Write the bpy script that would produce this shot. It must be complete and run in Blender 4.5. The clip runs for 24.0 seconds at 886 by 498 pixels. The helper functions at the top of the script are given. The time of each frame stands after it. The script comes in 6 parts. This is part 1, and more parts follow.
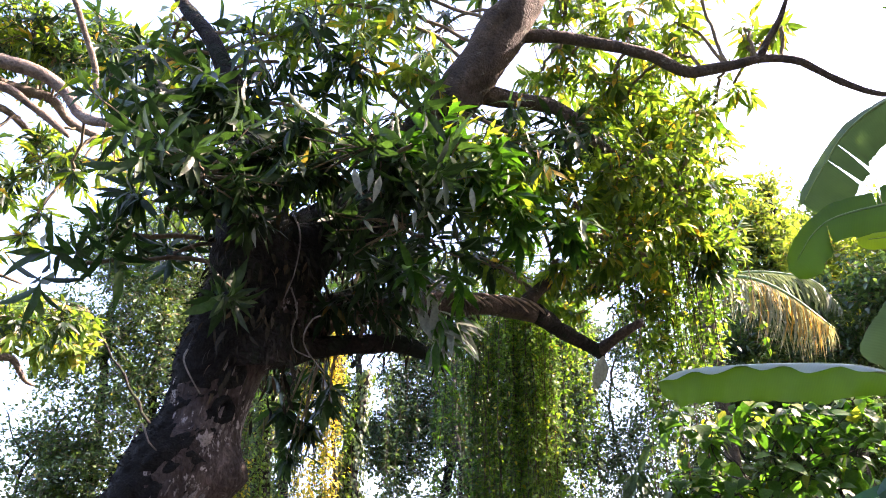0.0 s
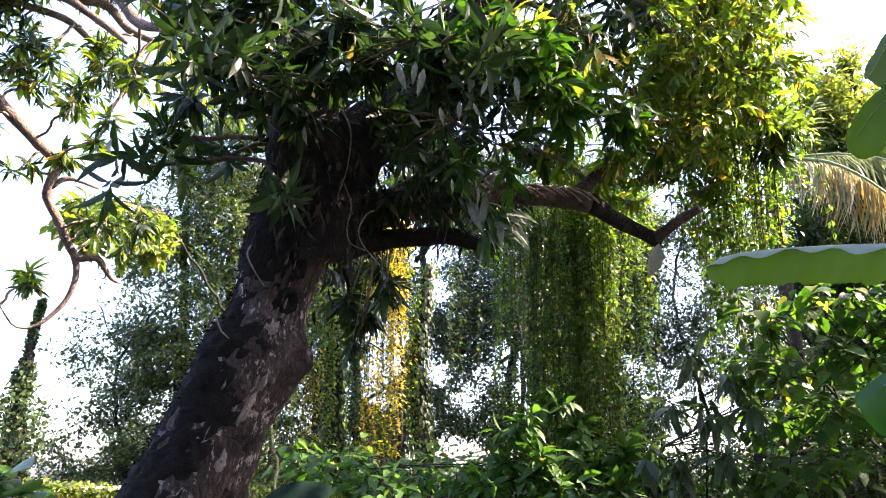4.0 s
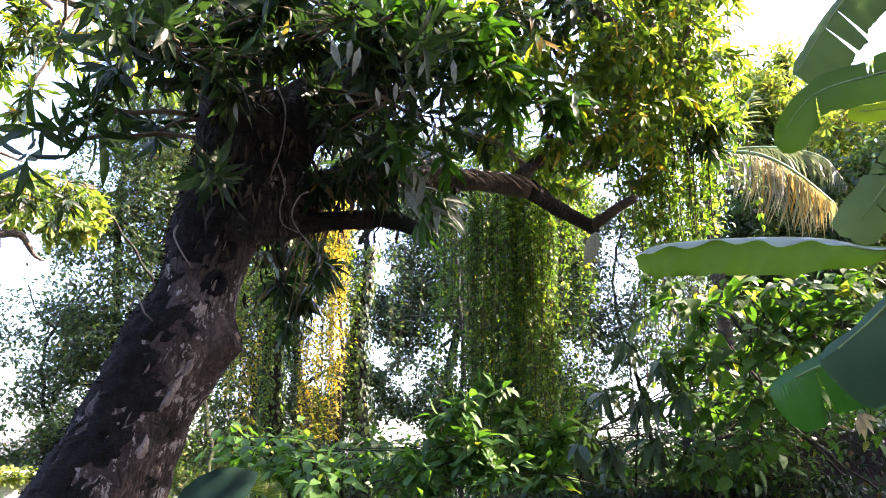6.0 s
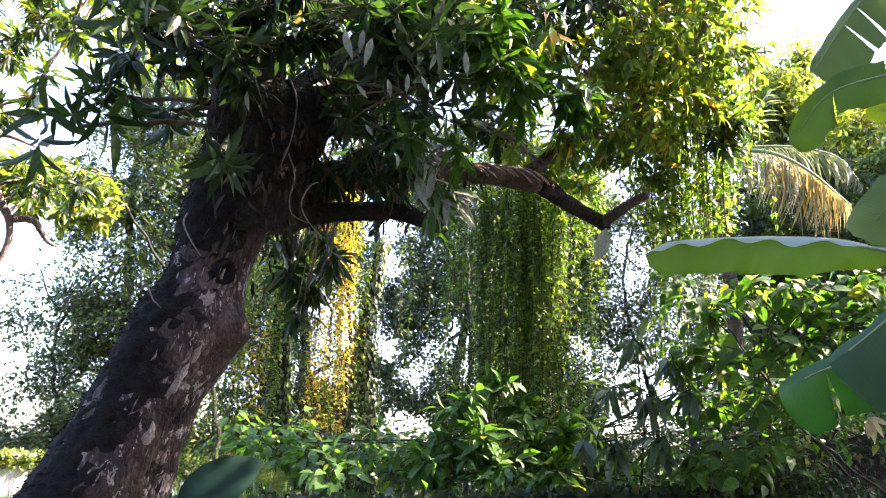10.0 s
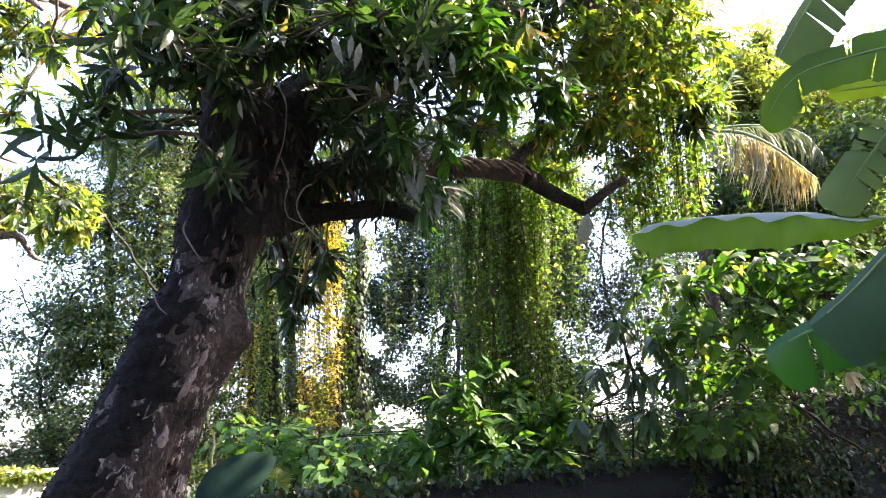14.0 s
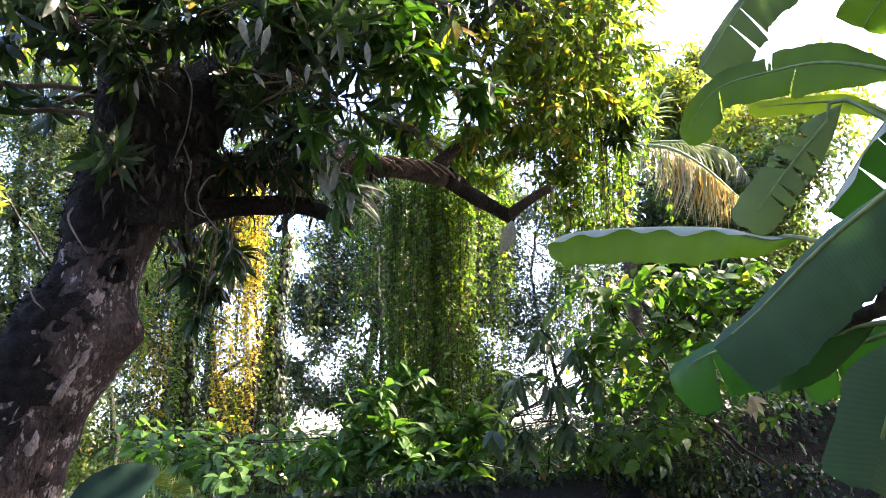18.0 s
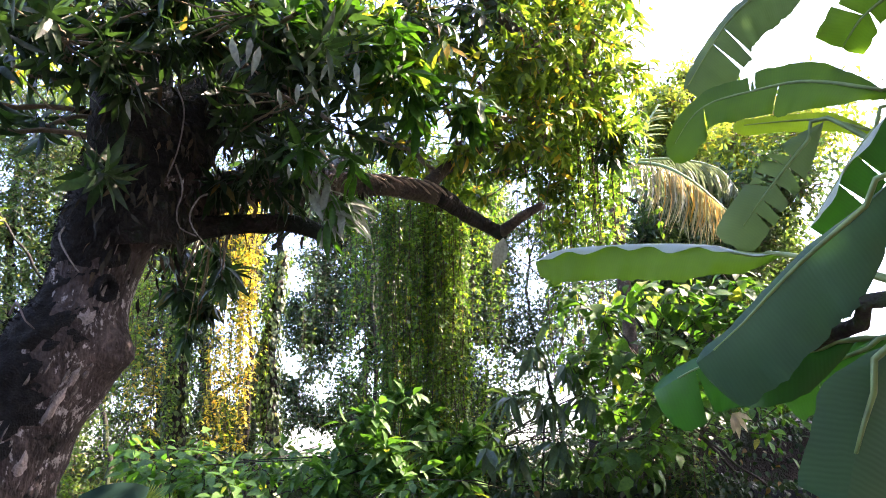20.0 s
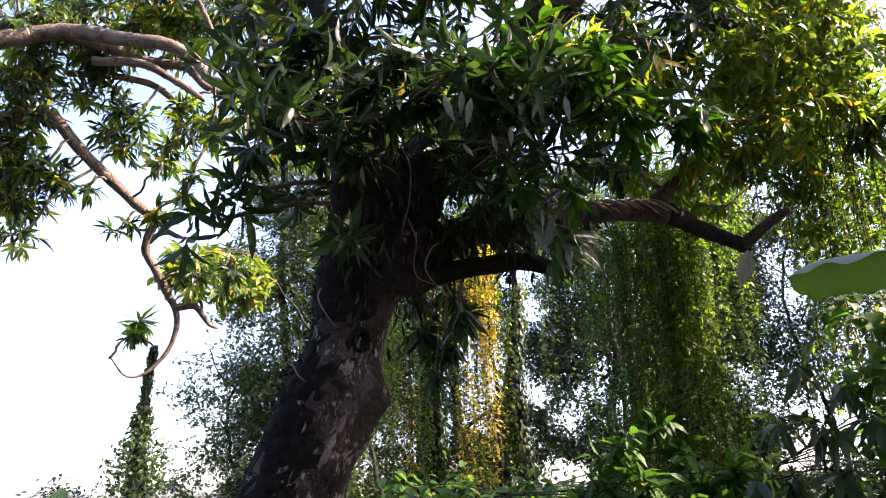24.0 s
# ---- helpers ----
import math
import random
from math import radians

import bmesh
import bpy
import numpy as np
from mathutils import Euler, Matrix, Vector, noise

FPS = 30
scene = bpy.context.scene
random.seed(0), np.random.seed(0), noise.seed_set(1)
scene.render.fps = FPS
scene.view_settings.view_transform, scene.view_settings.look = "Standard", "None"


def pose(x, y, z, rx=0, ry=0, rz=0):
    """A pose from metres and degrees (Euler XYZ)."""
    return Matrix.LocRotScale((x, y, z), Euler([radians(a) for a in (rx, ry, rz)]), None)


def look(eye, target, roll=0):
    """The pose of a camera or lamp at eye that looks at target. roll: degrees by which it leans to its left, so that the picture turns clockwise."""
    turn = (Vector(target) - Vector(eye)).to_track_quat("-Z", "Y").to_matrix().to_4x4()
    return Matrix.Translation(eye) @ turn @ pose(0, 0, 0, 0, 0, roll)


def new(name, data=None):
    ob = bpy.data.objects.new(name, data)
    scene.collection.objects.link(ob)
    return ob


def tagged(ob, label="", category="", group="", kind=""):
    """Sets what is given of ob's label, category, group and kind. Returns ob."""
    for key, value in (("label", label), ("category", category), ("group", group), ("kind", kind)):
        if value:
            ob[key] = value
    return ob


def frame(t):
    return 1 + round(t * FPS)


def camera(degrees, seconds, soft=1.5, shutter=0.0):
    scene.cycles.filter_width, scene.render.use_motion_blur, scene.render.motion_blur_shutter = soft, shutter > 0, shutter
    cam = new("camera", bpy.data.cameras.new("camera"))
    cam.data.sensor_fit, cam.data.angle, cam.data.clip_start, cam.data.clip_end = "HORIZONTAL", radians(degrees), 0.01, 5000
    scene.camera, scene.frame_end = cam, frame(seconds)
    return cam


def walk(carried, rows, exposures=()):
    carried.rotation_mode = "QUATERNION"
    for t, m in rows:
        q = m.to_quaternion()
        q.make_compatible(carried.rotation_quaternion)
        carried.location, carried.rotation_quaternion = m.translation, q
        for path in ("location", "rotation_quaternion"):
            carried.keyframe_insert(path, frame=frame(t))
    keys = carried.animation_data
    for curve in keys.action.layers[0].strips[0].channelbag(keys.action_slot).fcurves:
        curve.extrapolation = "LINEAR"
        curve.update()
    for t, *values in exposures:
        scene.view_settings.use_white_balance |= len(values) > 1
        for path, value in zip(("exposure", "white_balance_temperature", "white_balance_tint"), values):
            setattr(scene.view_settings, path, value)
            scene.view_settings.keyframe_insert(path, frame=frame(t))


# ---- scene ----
cam = camera(63.94, 24.0, soft=1.0, shutter=0.1)
PATH = [
    (0.0, (-0.124, 0.021, 1.669), (-0.109, 3.598, 3.459), 0.23),
    (0.5, (-0.124, 0.060, 1.677), (-0.334, 3.640, 3.451), -0.05),
    (1.0, (-0.077, 0.066, 1.641), (-0.469, 3.664, 3.344), -0.02),
    (1.5, (-0.105, 0.065, 1.621), (-0.514, 3.690, 3.260), -0.10),
    (2.0, (-0.170, 0.043, 1.600), (-0.223, 3.750, 3.101), 0.31),
    (2.5, (-0.223, 0.024, 1.596), (-0.372, 3.773, 2.982), -0.27),
    (4.5, (-0.003, -0.026, 1.645), (-0.377, 3.773, 2.840), 0.93),
    (5.0, (-0.001, -0.021, 1.642), (-0.322, 3.806, 2.760), 0.75),
    (5.5, (0.007, 0.017, 1.645), (-0.237, 3.871, 2.689), 0.62),
    (6.0, (0.019, 0.020, 1.660), (-0.044, 3.851, 2.811), 0.55),
    (6.5, (0.028, 0.033, 1.655), (-0.074, 3.885, 2.727), -0.61),
    (7.0, (0.025, 0.010, 1.653), (-0.093, 3.827, 2.841), 0.01),
    (7.5, (0.022, 0.000, 1.653), (-0.237, 3.813, 2.835), -1.05),
    (8.0, (0.024, -0.000, 1.646), (-0.251, 3.832, 2.758), -1.06),
    (8.5, (0.015, 0.018, 1.652), (-0.165, 3.847, 2.795), 0.17),
    (9.0, (0.032, 0.012, 1.654), (-0.061, 3.843, 2.800), 1.49),
    (9.5, (0.025, 0.035, 1.655), (-0.095, 3.870, 2.784), 2.35),
    (11.5, (0.039, 0.014, 1.679), (-0.070, 3.898, 2.631), -0.61),
    (12.0, (0.040, -0.003, 1.666), (0.005, 3.912, 2.488), 0.17),
    (12.5, (0.047, -0.025, 1.671), (-0.239, 3.883, 2.474), -1.19),
    (13.0, (0.027, -0.032, 1.657), (-0.513, 3.849, 2.465), -1.70),
    (13.5, (-0.036, -0.021, 1.640), (-0.322, 3.871, 2.516), -0.56),
    (14.0, (-0.068, -0.102, 1.621), (-0.047, 3.750, 2.700), -1.80),
    (14.5, (-0.030, -0.054, 1.638), (0.329, 3.781, 2.716), -1.21),
    (15.0, (0.070, 0.023, 1.686), (0.175, 3.823, 2.932), 2.72),
    (15.5, (0.108, 0.028, 1.684), (-0.206, 3.802, 2.970), 2.38),
    (16.0, (0.055, 0.019, 1.662), (0.097, 3.852, 2.806), -0.31),
    (16.5, (0.062, 0.035, 1.663), (0.247, 3.858, 2.826), 1.79),
    (17.0, (0.074, 0.064, 1.663), (0.434, 3.874, 2.828), -0.56),
    (17.5, (0.065, 0.060, 1.663), (0.443, 3.870, 2.820), -0.26),
    (18.0, (0.065, 0.062, 1.662), (0.434, 3.893, 2.755), -0.78),
    (18.5, (0.063, 0.063, 1.664), (0.453, 3.891, 2.756), -1.41),
    (20.5, (0.139, 0.037, 1.650), (0.505, 3.834, 2.853), -0.75),
    (21.0, (0.204, 0.072, 1.642), (0.070, 3.888, 2.836), 0.81),
    (21.5, (0.187, 0.118, 1.674), (-0.279, 3.911, 2.855), 0.05),
    (22.0, (0.133, 0.117, 1.654), (-0.325, 3.947, 2.713), -0.20),
    (22.5, (0.099, 0.111, 1.638), (0.038, 3.971, 2.688), -1.11),
    (23.0, (0.126, 0.110, 1.685), (0.372, 3.992, 2.617), 1.77),
    (23.5, (0.136, 0.071, 1.702), (-0.385, 3.825, 2.979), -0.09),
    (24.0, (0.114, 0.040, 1.707), (-0.779, 3.699, 3.052), -1.27),
]
walk(cam, [(t, look(eye, target, roll)) for t, eye, target, roll in PATH],
     exposures=[(0.0, 2.92, 6240, 32), (1.0, 2.80, 6300, 32), (2.0, 2.62, 6300, 32), (5.0, 2.84, 6120, 32), (6.0, 3.01, 6120, 32), (7.0, 3.10, 6120, 32), (9.0, 3.12, 6120, 32), (12.0, 3.04, 6120, 32), (13.0, 2.93, 6120, 32), (14.0, 3.03, 6120, 32), (15.0, 3.10, 6120, 32), (16.0, 3.12, 6120, 32), (18.0, 3.01, 6120, 32), (21.0, 3.28, 6120, 32), (22.0, 2.74, 6300, 32), (23.0, 2.74, 6300, 32), (24.0, 2.14, 6300, 32)])

# ---------------------------------------------------------------- light
SUN_ELEVATION, SUN_AZIMUTH = radians(42), radians(80)   # azimuth clockwise from +y
world = bpy.data.worlds.new("sky")
scene.world = world
world.use_nodes = True
wt = world.node_tree
sky = wt.nodes.new("ShaderNodeTexSky")
sky.sky_type = "NISHITA"
sky.sun_disc = False
sky.sun_elevation, sky.sun_rotation = SUN_ELEVATION, SUN_AZIMUTH
sky.air_density, sky.dust_density, sky.ozone_density = 1.0, 2.5, 1.0
wt.nodes["Background"].inputs["Strength"].default_value = 0.16
wt.links.new(sky.outputs[0], wt.nodes["Background"].inputs["Color"])

sun_data = bpy.data.lights.new("sun", "SUN")
sun_data.energy, sun_data.angle, sun_data.color = 5.0, radians(0.53), (1.0, 0.84, 0.6)
sun = new("sun", sun_data)
SUN_WAY = Vector((math.cos(SUN_ELEVATION) * math.sin(SUN_AZIMUTH), math.cos(SUN_ELEVATION) * math.cos(SUN_AZIMUTH), math.sin(SUN_ELEVATION)))
sun.matrix_world = look(SUN_WAY * 60, (0, 0, 0))

RNG = np.random.default_rng(7)


# ---------------------------------------------------------------- materials
def nodes_of(m):
    m.use_nodes = True
    t = m.node_tree
    return t, t.nodes, t.links, t.nodes["Principled BSDF"]


def ramp(t, stops):
    n = t.nodes.new("ShaderNodeValToRGB")
    while len(n.color_ramp.elements) < len(stops):
        n.color_ramp.elements.new(0.5)
    for e, (at, col) in zip(n.color_ramp.elements, stops):
        e.position, e.color = at, (*col, 1)
    return n


def leaf_material(name, dark, light, old, rough=0.42, through_light=0.4, glow=(1.5, 1.5, 0.5), old_share=0.04, each="island", grain=60.0, vein=0.0, gloss=0.5):
    """Leaf: colour that differs from leaf to leaf, fine mottling, waxy top, light that passes through."""
    m = bpy.data.materials.new(name)
    t, n, l, p = nodes_of(m)
    if each == "island":
        r = n.new("ShaderNodeNewGeometry").outputs["Random Per Island"]
    else:
        r = n.new("ShaderNodeObjectInfo").outputs["Random"]
    mid = tuple((a + b) / 2 for a, b in zip(dark, light))
    tone = ramp(t, [(0.0, dark), (0.55, mid), (1.0 - old_share * 1.5, light), (1.0, old)])
    l.new(r, tone.inputs[0])
    co = n.new("ShaderNodeTexCoord")
    nz = n.new("ShaderNodeTexNoise")
    nz.inputs["Scale"].default_value, nz.inputs["Detail"].default_value = grain, 4
    l.new(co.outputs["Object"], nz.inputs["Vector"])
    spot = ramp(t, [(0.25, (0.9, 0.91, 0.88)), (0.75, (1.06, 1.05, 1.03))] if vein else [(0.25, (0.6, 0.62, 0.55)), (0.75, (1.25, 1.22, 1.1))])
    l.new(nz.outputs[0], spot.inputs[0])
    mul = n.new("ShaderNodeMix")
    mul.data_type, mul.blend_type = "RGBA", "MULTIPLY"
    mul.inputs[0].default_value = 1.0
    l.new(tone.outputs[0], mul.inputs[6])
    l.new(spot.outputs[0], mul.inputs[7])
    l.new(mul.outputs[2], p.inputs["Base Color"])
    p.inputs["Roughness"].default_value = rough
    p.inputs["Specular IOR Level"].default_value = gloss
    bump = n.new("ShaderNodeBump")
    bump.inputs["Strength"].default_value, bump.inputs["Distance"].default_value = 0.1 if vein else 0.3, 0.004
    if vein:
        uv = n.new("ShaderNodeUVMap")
        wave = n.new("ShaderNodeTexWave")
        wave.bands_direction = "X"
        wave.inputs["Scale"].default_value, wave.inputs["Distortion"].default_value = vein, 3.0
        l.new(uv.outputs[0], wave.inputs["Vector"])
        l.new(wave.outputs["Fac"], bump.inputs["Height"])
        streak = ramp(t, [(0.0, (0.965, 0.97, 0.965)), (1.0, (1.03, 1.025, 1.02))])
        l.new(wave.outputs["Fac"], streak.inputs[0])
        lined = n.new("ShaderNodeMix")
        lined.data_type, lined.blend_type = "RGBA", "MULTIPLY"
        lined.inputs[0].default_value = 1.0
        l.new(tone.outputs[0], lined.inputs[6])
        l.new(streak.outputs[0], lined.inputs[7])
        l.new(lined.outputs[2], mul.inputs[6])
    else:
        l.new(nz.outputs[0], bump.inputs["Height"])
    l.new(bump.outputs[0], p.inputs["Normal"])
    tr = n.new("ShaderNodeBsdfTranslucent")
    bright = n.new("ShaderNodeMix")
    bright.data_type, bright.blend_type = "RGBA", "MULTIPLY"
    bright.inputs[0].default_value = 1.0
    l.new(mul.outputs[2], bright.inputs[6])
    bright.inputs[7].default_value = (*glow, 1)
    l.new(bright.outputs[2], tr.inputs["Color"])
    mix = n.new("ShaderNodeMixShader")
    mix.inputs[0].default_value = through_light
    l.new(p.outputs[0], mix.inputs[1])
    l.new(tr.outputs[0], mix.inputs[2])
    l.new(mix.outputs[0], n["Material Output"].inputs["Surface"])
    return m


def rough_material(name, stops, scale=8.0, fine=60.0, rough=0.9, bump_depth=0.02, stretch=(1, 1, 1), patch=None, patch_scale=3.0, patch_from=0.55, patch_broad=0.0, gloss=0.5):
    """Bark, stone, soil: broad tones, fine grain, and patches (lichen, moss, damp) with an outline of their own."""
    m = bpy.data.materials.new(name)
    t, n, l, p = nodes_of(m)
    co = n.new("ShaderNodeTexCoord")
    mp = n.new("ShaderNodeMapping")
    mp.inputs["Scale"].default_value = stretch
    l.new(co.outputs["Object"], mp.inputs["Vector"])
    a = n.new("ShaderNodeTexNoise")
    a.inputs["Scale"].default_value, a.inputs["Detail"].default_value, a.inputs["Roughness"].default_value = scale, 8, 0.65
    b = n.new("ShaderNodeTexNoise")
    b.inputs["Scale"].default_value, b.inputs["Detail"].default_value = fine, 6
    l.new(mp.outputs[0], a.inputs["Vector"])
    l.new(mp.outputs[0], b.inputs["Vector"])
    base = ramp(t, stops)
    l.new(a.outputs[0], base.inputs[0])
    grain = ramp(t, [(0.3, (0.6, 0.6, 0.6)), (0.7, (1.2, 1.2, 1.2))])
    l.new(b.outputs[0], grain.inputs[0])
    mul = n.new("ShaderNodeMix")
    mul.data_type, mul.blend_type = "RGBA", "MULTIPLY"
    mul.inputs[0].default_value = 1.0
    l.new(base.outputs[0], mul.inputs[6])
    l.new(grain.outputs[0], mul.inputs[7])
    out = mul.outputs[2]
    if patch:
        c = n.new("ShaderNodeTexNoise")
        c.inputs["Scale"].default_value, c.inputs["Detail"].default_value, c.inputs["Roughness"].default_value = patch_scale, 10, 0.7
        l.new(mp.outputs[0], c.inputs["Vector"])
        edge = ramp(t, [(patch_from, (0, 0, 0)), (patch_from + 0.05, (1, 1, 1))])
        spread_of = c.outputs[0]
        if patch_broad:
            d = n.new("ShaderNodeTexNoise")
            d.inputs["Scale"].default_value, d.inputs["Detail"].default_value = patch_broad, 3
            l.new(co.outputs["Object"], d.inputs["Vector"])
            add = n.new("ShaderNodeMath")
            add.operation = "MULTIPLY_ADD"
            l.new(d.outputs[0], add.inputs[0])
            add.inputs[1].default_value = 0.7
            l.new(c.outputs[0], add.inputs[2])
            spread_of = add.outputs[0]
        l.new(spread_of, edge.inputs[0])
        over = n.new("ShaderNodeMix")
        over.data_type = "RGBA"
        l.new(edge.outputs[0], over.inputs[0])
        l.new(out, over.inputs[6])
        over.inputs[7].default_value = (*patch, 1)
        out = over.outputs[2]
    l.new(out, p.inputs["Base Color"])
    p.inputs["Roughness"].default_value = rough
    p.inputs["Specular IOR Level"].default_value = gloss
    both = n.new("ShaderNodeMath")
    both.operation = "ADD"
    l.new(a.outputs[0], both.inputs[0])
    l.new(b.outputs[0], both.inputs[1])
    bump = n.new("ShaderNodeBump")
    bump.inputs["Strength"].default_value, bump.inputs["Distance"].default_value = 0.9, bump_depth
    l.new(both.outputs[0], bump.inputs["Height"])
    l.new(bump.outputs[0], p.inputs["Normal"])
    return m


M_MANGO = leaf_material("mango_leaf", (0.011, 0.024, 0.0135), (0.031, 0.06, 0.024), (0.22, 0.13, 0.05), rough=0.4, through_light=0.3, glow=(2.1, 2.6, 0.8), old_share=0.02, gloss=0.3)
M_MANGO_GREEN = leaf_material("mango_leaf_green", (0.018, 0.058, 0.01), (0.048, 0.135, 0.018), (0.2, 0.2, 0.03), rough=0.45, through_light=0.38, glow=(1.8, 2.0, 0.4), old_share=0.02, gloss=0.35)
M_EPIPHYTE = leaf_material("dead_hanging_leaf", (0.014, 0.0125, 0.010), (0.044, 0.039, 0.027), (0.10, 0.07, 0.045), rough=0.7, through_light=0.1, glow=(1.2, 1.1, 0.8), old_share=0.06, gloss=0.2)
M_PALELEAF = leaf_material("pale_leaf", (0.09, 0.105, 0.085), (0.3, 0.33, 0.29), (0.4, 0.36, 0.3), rough=0.45, through_light=0.2, glow=(1.2, 1.3, 1.0), gloss=0.4)
# Lighter, yellower copy of the mango leaf: sunlight is put into its colour.
M_MANGO_LIT = leaf_material("mango_leaf_sunlit", (0.035, 0.078, 0.014), (0.12, 0.185, 0.03), (0.4, 0.24, 0.04), rough=0.33, through_light=0.5, glow=(3.0, 2.8, 0.7), old_share=0.08)
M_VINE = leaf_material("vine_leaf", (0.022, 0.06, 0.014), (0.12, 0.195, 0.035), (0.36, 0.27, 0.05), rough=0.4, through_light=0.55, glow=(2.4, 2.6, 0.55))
# Darker copy of the vine leaf, with shade put into its colour.
M_VINE_SHADED = leaf_material("shaded_vine_leaf", (0.016, 0.045, 0.014), (0.06, 0.12, 0.03), (0.2, 0.18, 0.04), rough=0.42, through_light=0.5, glow=(2.0, 2.4, 0.5))
# Vine leaf with the low sun's gold put into its colour.
M_VINE_SUNLIT = leaf_material("sunlit_vine_leaf", (0.12, 0.14, 0.025), (0.42, 0.38, 0.06), (0.55, 0.33, 0.06), rough=0.4, through_light=0.6, glow=(2.2, 2.0, 0.5), old_share=0.1)
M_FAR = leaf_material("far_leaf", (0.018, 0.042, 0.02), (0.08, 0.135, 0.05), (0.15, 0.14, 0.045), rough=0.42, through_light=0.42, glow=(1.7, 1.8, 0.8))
# Far leaf in yellow-green, with evening sun painted into the tone.
M_FAR_SUNLIT = leaf_material("sunny_leaf", (0.07, 0.13, 0.025), (0.2, 0.25, 0.05), (0.4, 0.26, 0.06), rough=0.5, through_light=0.5, glow=(2.0, 1.9, 0.6))
M_FARMID = leaf_material("green_leaf", (0.025, 0.052, 0.022), (0.105, 0.165, 0.05), (0.26, 0.22, 0.05), rough=0.42, through_light=0.45, glow=(1.9, 2.0, 0.7))
M_HEART = leaf_material("heart_leaf", (0.026, 0.076, 0.016), (0.083, 0.182, 0.034), (0.24, 0.24, 0.05), rough=0.5, through_light=0.48, glow=(1.9, 2.1, 0.5), gloss=0.3)
M_SHRUB = leaf_material("shrub_leaf", (0.025, 0.078, 0.018), (0.08, 0.18, 0.032), (0.18, 0.18, 0.045), rough=0.55, through_light=0.38, glow=(1.6, 1.8, 0.5), gloss=0.3)
M_DROOP = leaf_material("drooping_leaf", (0.024, 0.055, 0.026), (0.06, 0.11, 0.045), (0.09, 0.1, 0.04), rough=0.4, through_light=0.3, glow=(1.5, 1.6, 0.6))
M_IVY = leaf_material("ivy_leaf", (0.009, 0.024, 0.011), (0.03, 0.062, 0.022), (0.14, 0.07, 0.025), rough=0.36, through_light=0.3, glow=(1.6, 1.7, 0.6), gloss=0.25)
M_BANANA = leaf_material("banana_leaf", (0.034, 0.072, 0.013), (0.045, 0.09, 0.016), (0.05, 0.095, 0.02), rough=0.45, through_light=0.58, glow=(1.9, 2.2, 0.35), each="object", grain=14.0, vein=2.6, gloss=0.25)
# Copy of the banana leaf with direct sun put into its colour.
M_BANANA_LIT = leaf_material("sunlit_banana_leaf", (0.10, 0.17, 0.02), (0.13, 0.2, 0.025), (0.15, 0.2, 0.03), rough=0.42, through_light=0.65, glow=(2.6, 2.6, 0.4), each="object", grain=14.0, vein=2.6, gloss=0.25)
M_BANANA_PALE = leaf_material("pale_banana_leaf", (0.06, 0.092, 0.056), (0.072, 0.108, 0.064), (0.08, 0.112, 0.064), rough=0.5, through_light=0.45, glow=(1.6, 2.0, 0.7), each="object", grain=14.0, vein=2.6, gloss=0.3)
# Less see-through copy for upper faces: their weak front light is put into it.
M_BANANA_DULL = leaf_material("dull_banana_leaf", (0.026, 0.062, 0.042), (0.036, 0.08, 0.05), (0.04, 0.085, 0.05), rough=0.4, through_light=0.14, glow=(1.6, 2.4, 0.6), each="object", grain=14.0, vein=2.6, gloss=0.4)
M_HEART_ONE = leaf_material("broad_heart_leaf", (0.022, 0.066, 0.013), (0.062, 0.14, 0.025), (0.2, 0.2, 0.05), rough=0.5, through_light=0.45, glow=(1.8, 2.0, 0.5), each="object", gloss=0.3)
M_PAD = leaf_material("rounded_grey_green_leaf", (0.034, 0.075, 0.034), (0.065, 0.13, 0.058), (0.14, 0.19, 0.08), rough=0.45, through_light=0.35, glow=(1.6, 1.8, 0.7), each="object", gloss=0.35)
# Leaflets of the bright frond: the gold-white of the sun is in their colour.
M_PALM_SUNLIT = leaf_material("sunlit_palm_leaflet", (0.2, 0.22, 0.16), (0.42, 0.42, 0.32), (0.62, 0.36, 0.07), rough=0.34, through_light=0.42, glow=(1.6, 1.5, 0.8), old_share=0.2, each="object")
M_TARO = leaf_material("broad_dark_leaf", (0.010, 0.032, 0.024), (0.015, 0.04, 0.028), (0.016, 0.045, 0.028), rough=0.6, through_light=0.05, each="object", grain=12.0, gloss=0.12)
# Darker banana leaf copy: the shade it hangs in is part of the colour.
M_BANANA_SHADED = leaf_material("shaded_banana_leaf", (0.012, 0.05, 0.013), (0.02, 0.064, 0.017), (0.022, 0.066, 0.018), rough=0.34, through_light=0.45, glow=(1.4, 2.4, 0.3), each="object", grain=14.0, vein=2.6)
M_WAXY = leaf_material("waxy_leaf_fold", (0.3, 0.36, 0.3), (0.38, 0.44, 0.38), (0.4, 0.45, 0.4), rough=0.35, through_light=0.12, each="object", grain=14.0, vein=2.6)
M_MIDRIB = leaf_material("banana_midrib", (0.14, 0.22, 0.08), (0.2, 0.28, 0.1), (0.25, 0.28, 0.12), rough=0.4, through_light=0.15, each="object", grain=25.0)
M_STEM = leaf_material("banana_stem", (0.06, 0.09, 0.03), (0.1, 0.13, 0.04), (0.2, 0.15, 0.06), rough=0.5, through_light=0.05, each="object", grain=9.0)
M_PALM_GREY = leaf_material("grey_palm_leaflet", (0.10, 0.13, 0.10), (0.17, 0.2, 0.15), (0.25, 0.2, 0.08), rough=0.4, through_light=0.35, glow=(1.4, 1.5, 0.9), each="object")
M_FAN = leaf_material("fan_leaf", (0.04, 0.075, 0.05), (0.065, 0.11, 0.075), (0.1, 0.13, 0.08), rough=0.42, through_light=0.3, glow=(1.5, 1.6, 0.7))
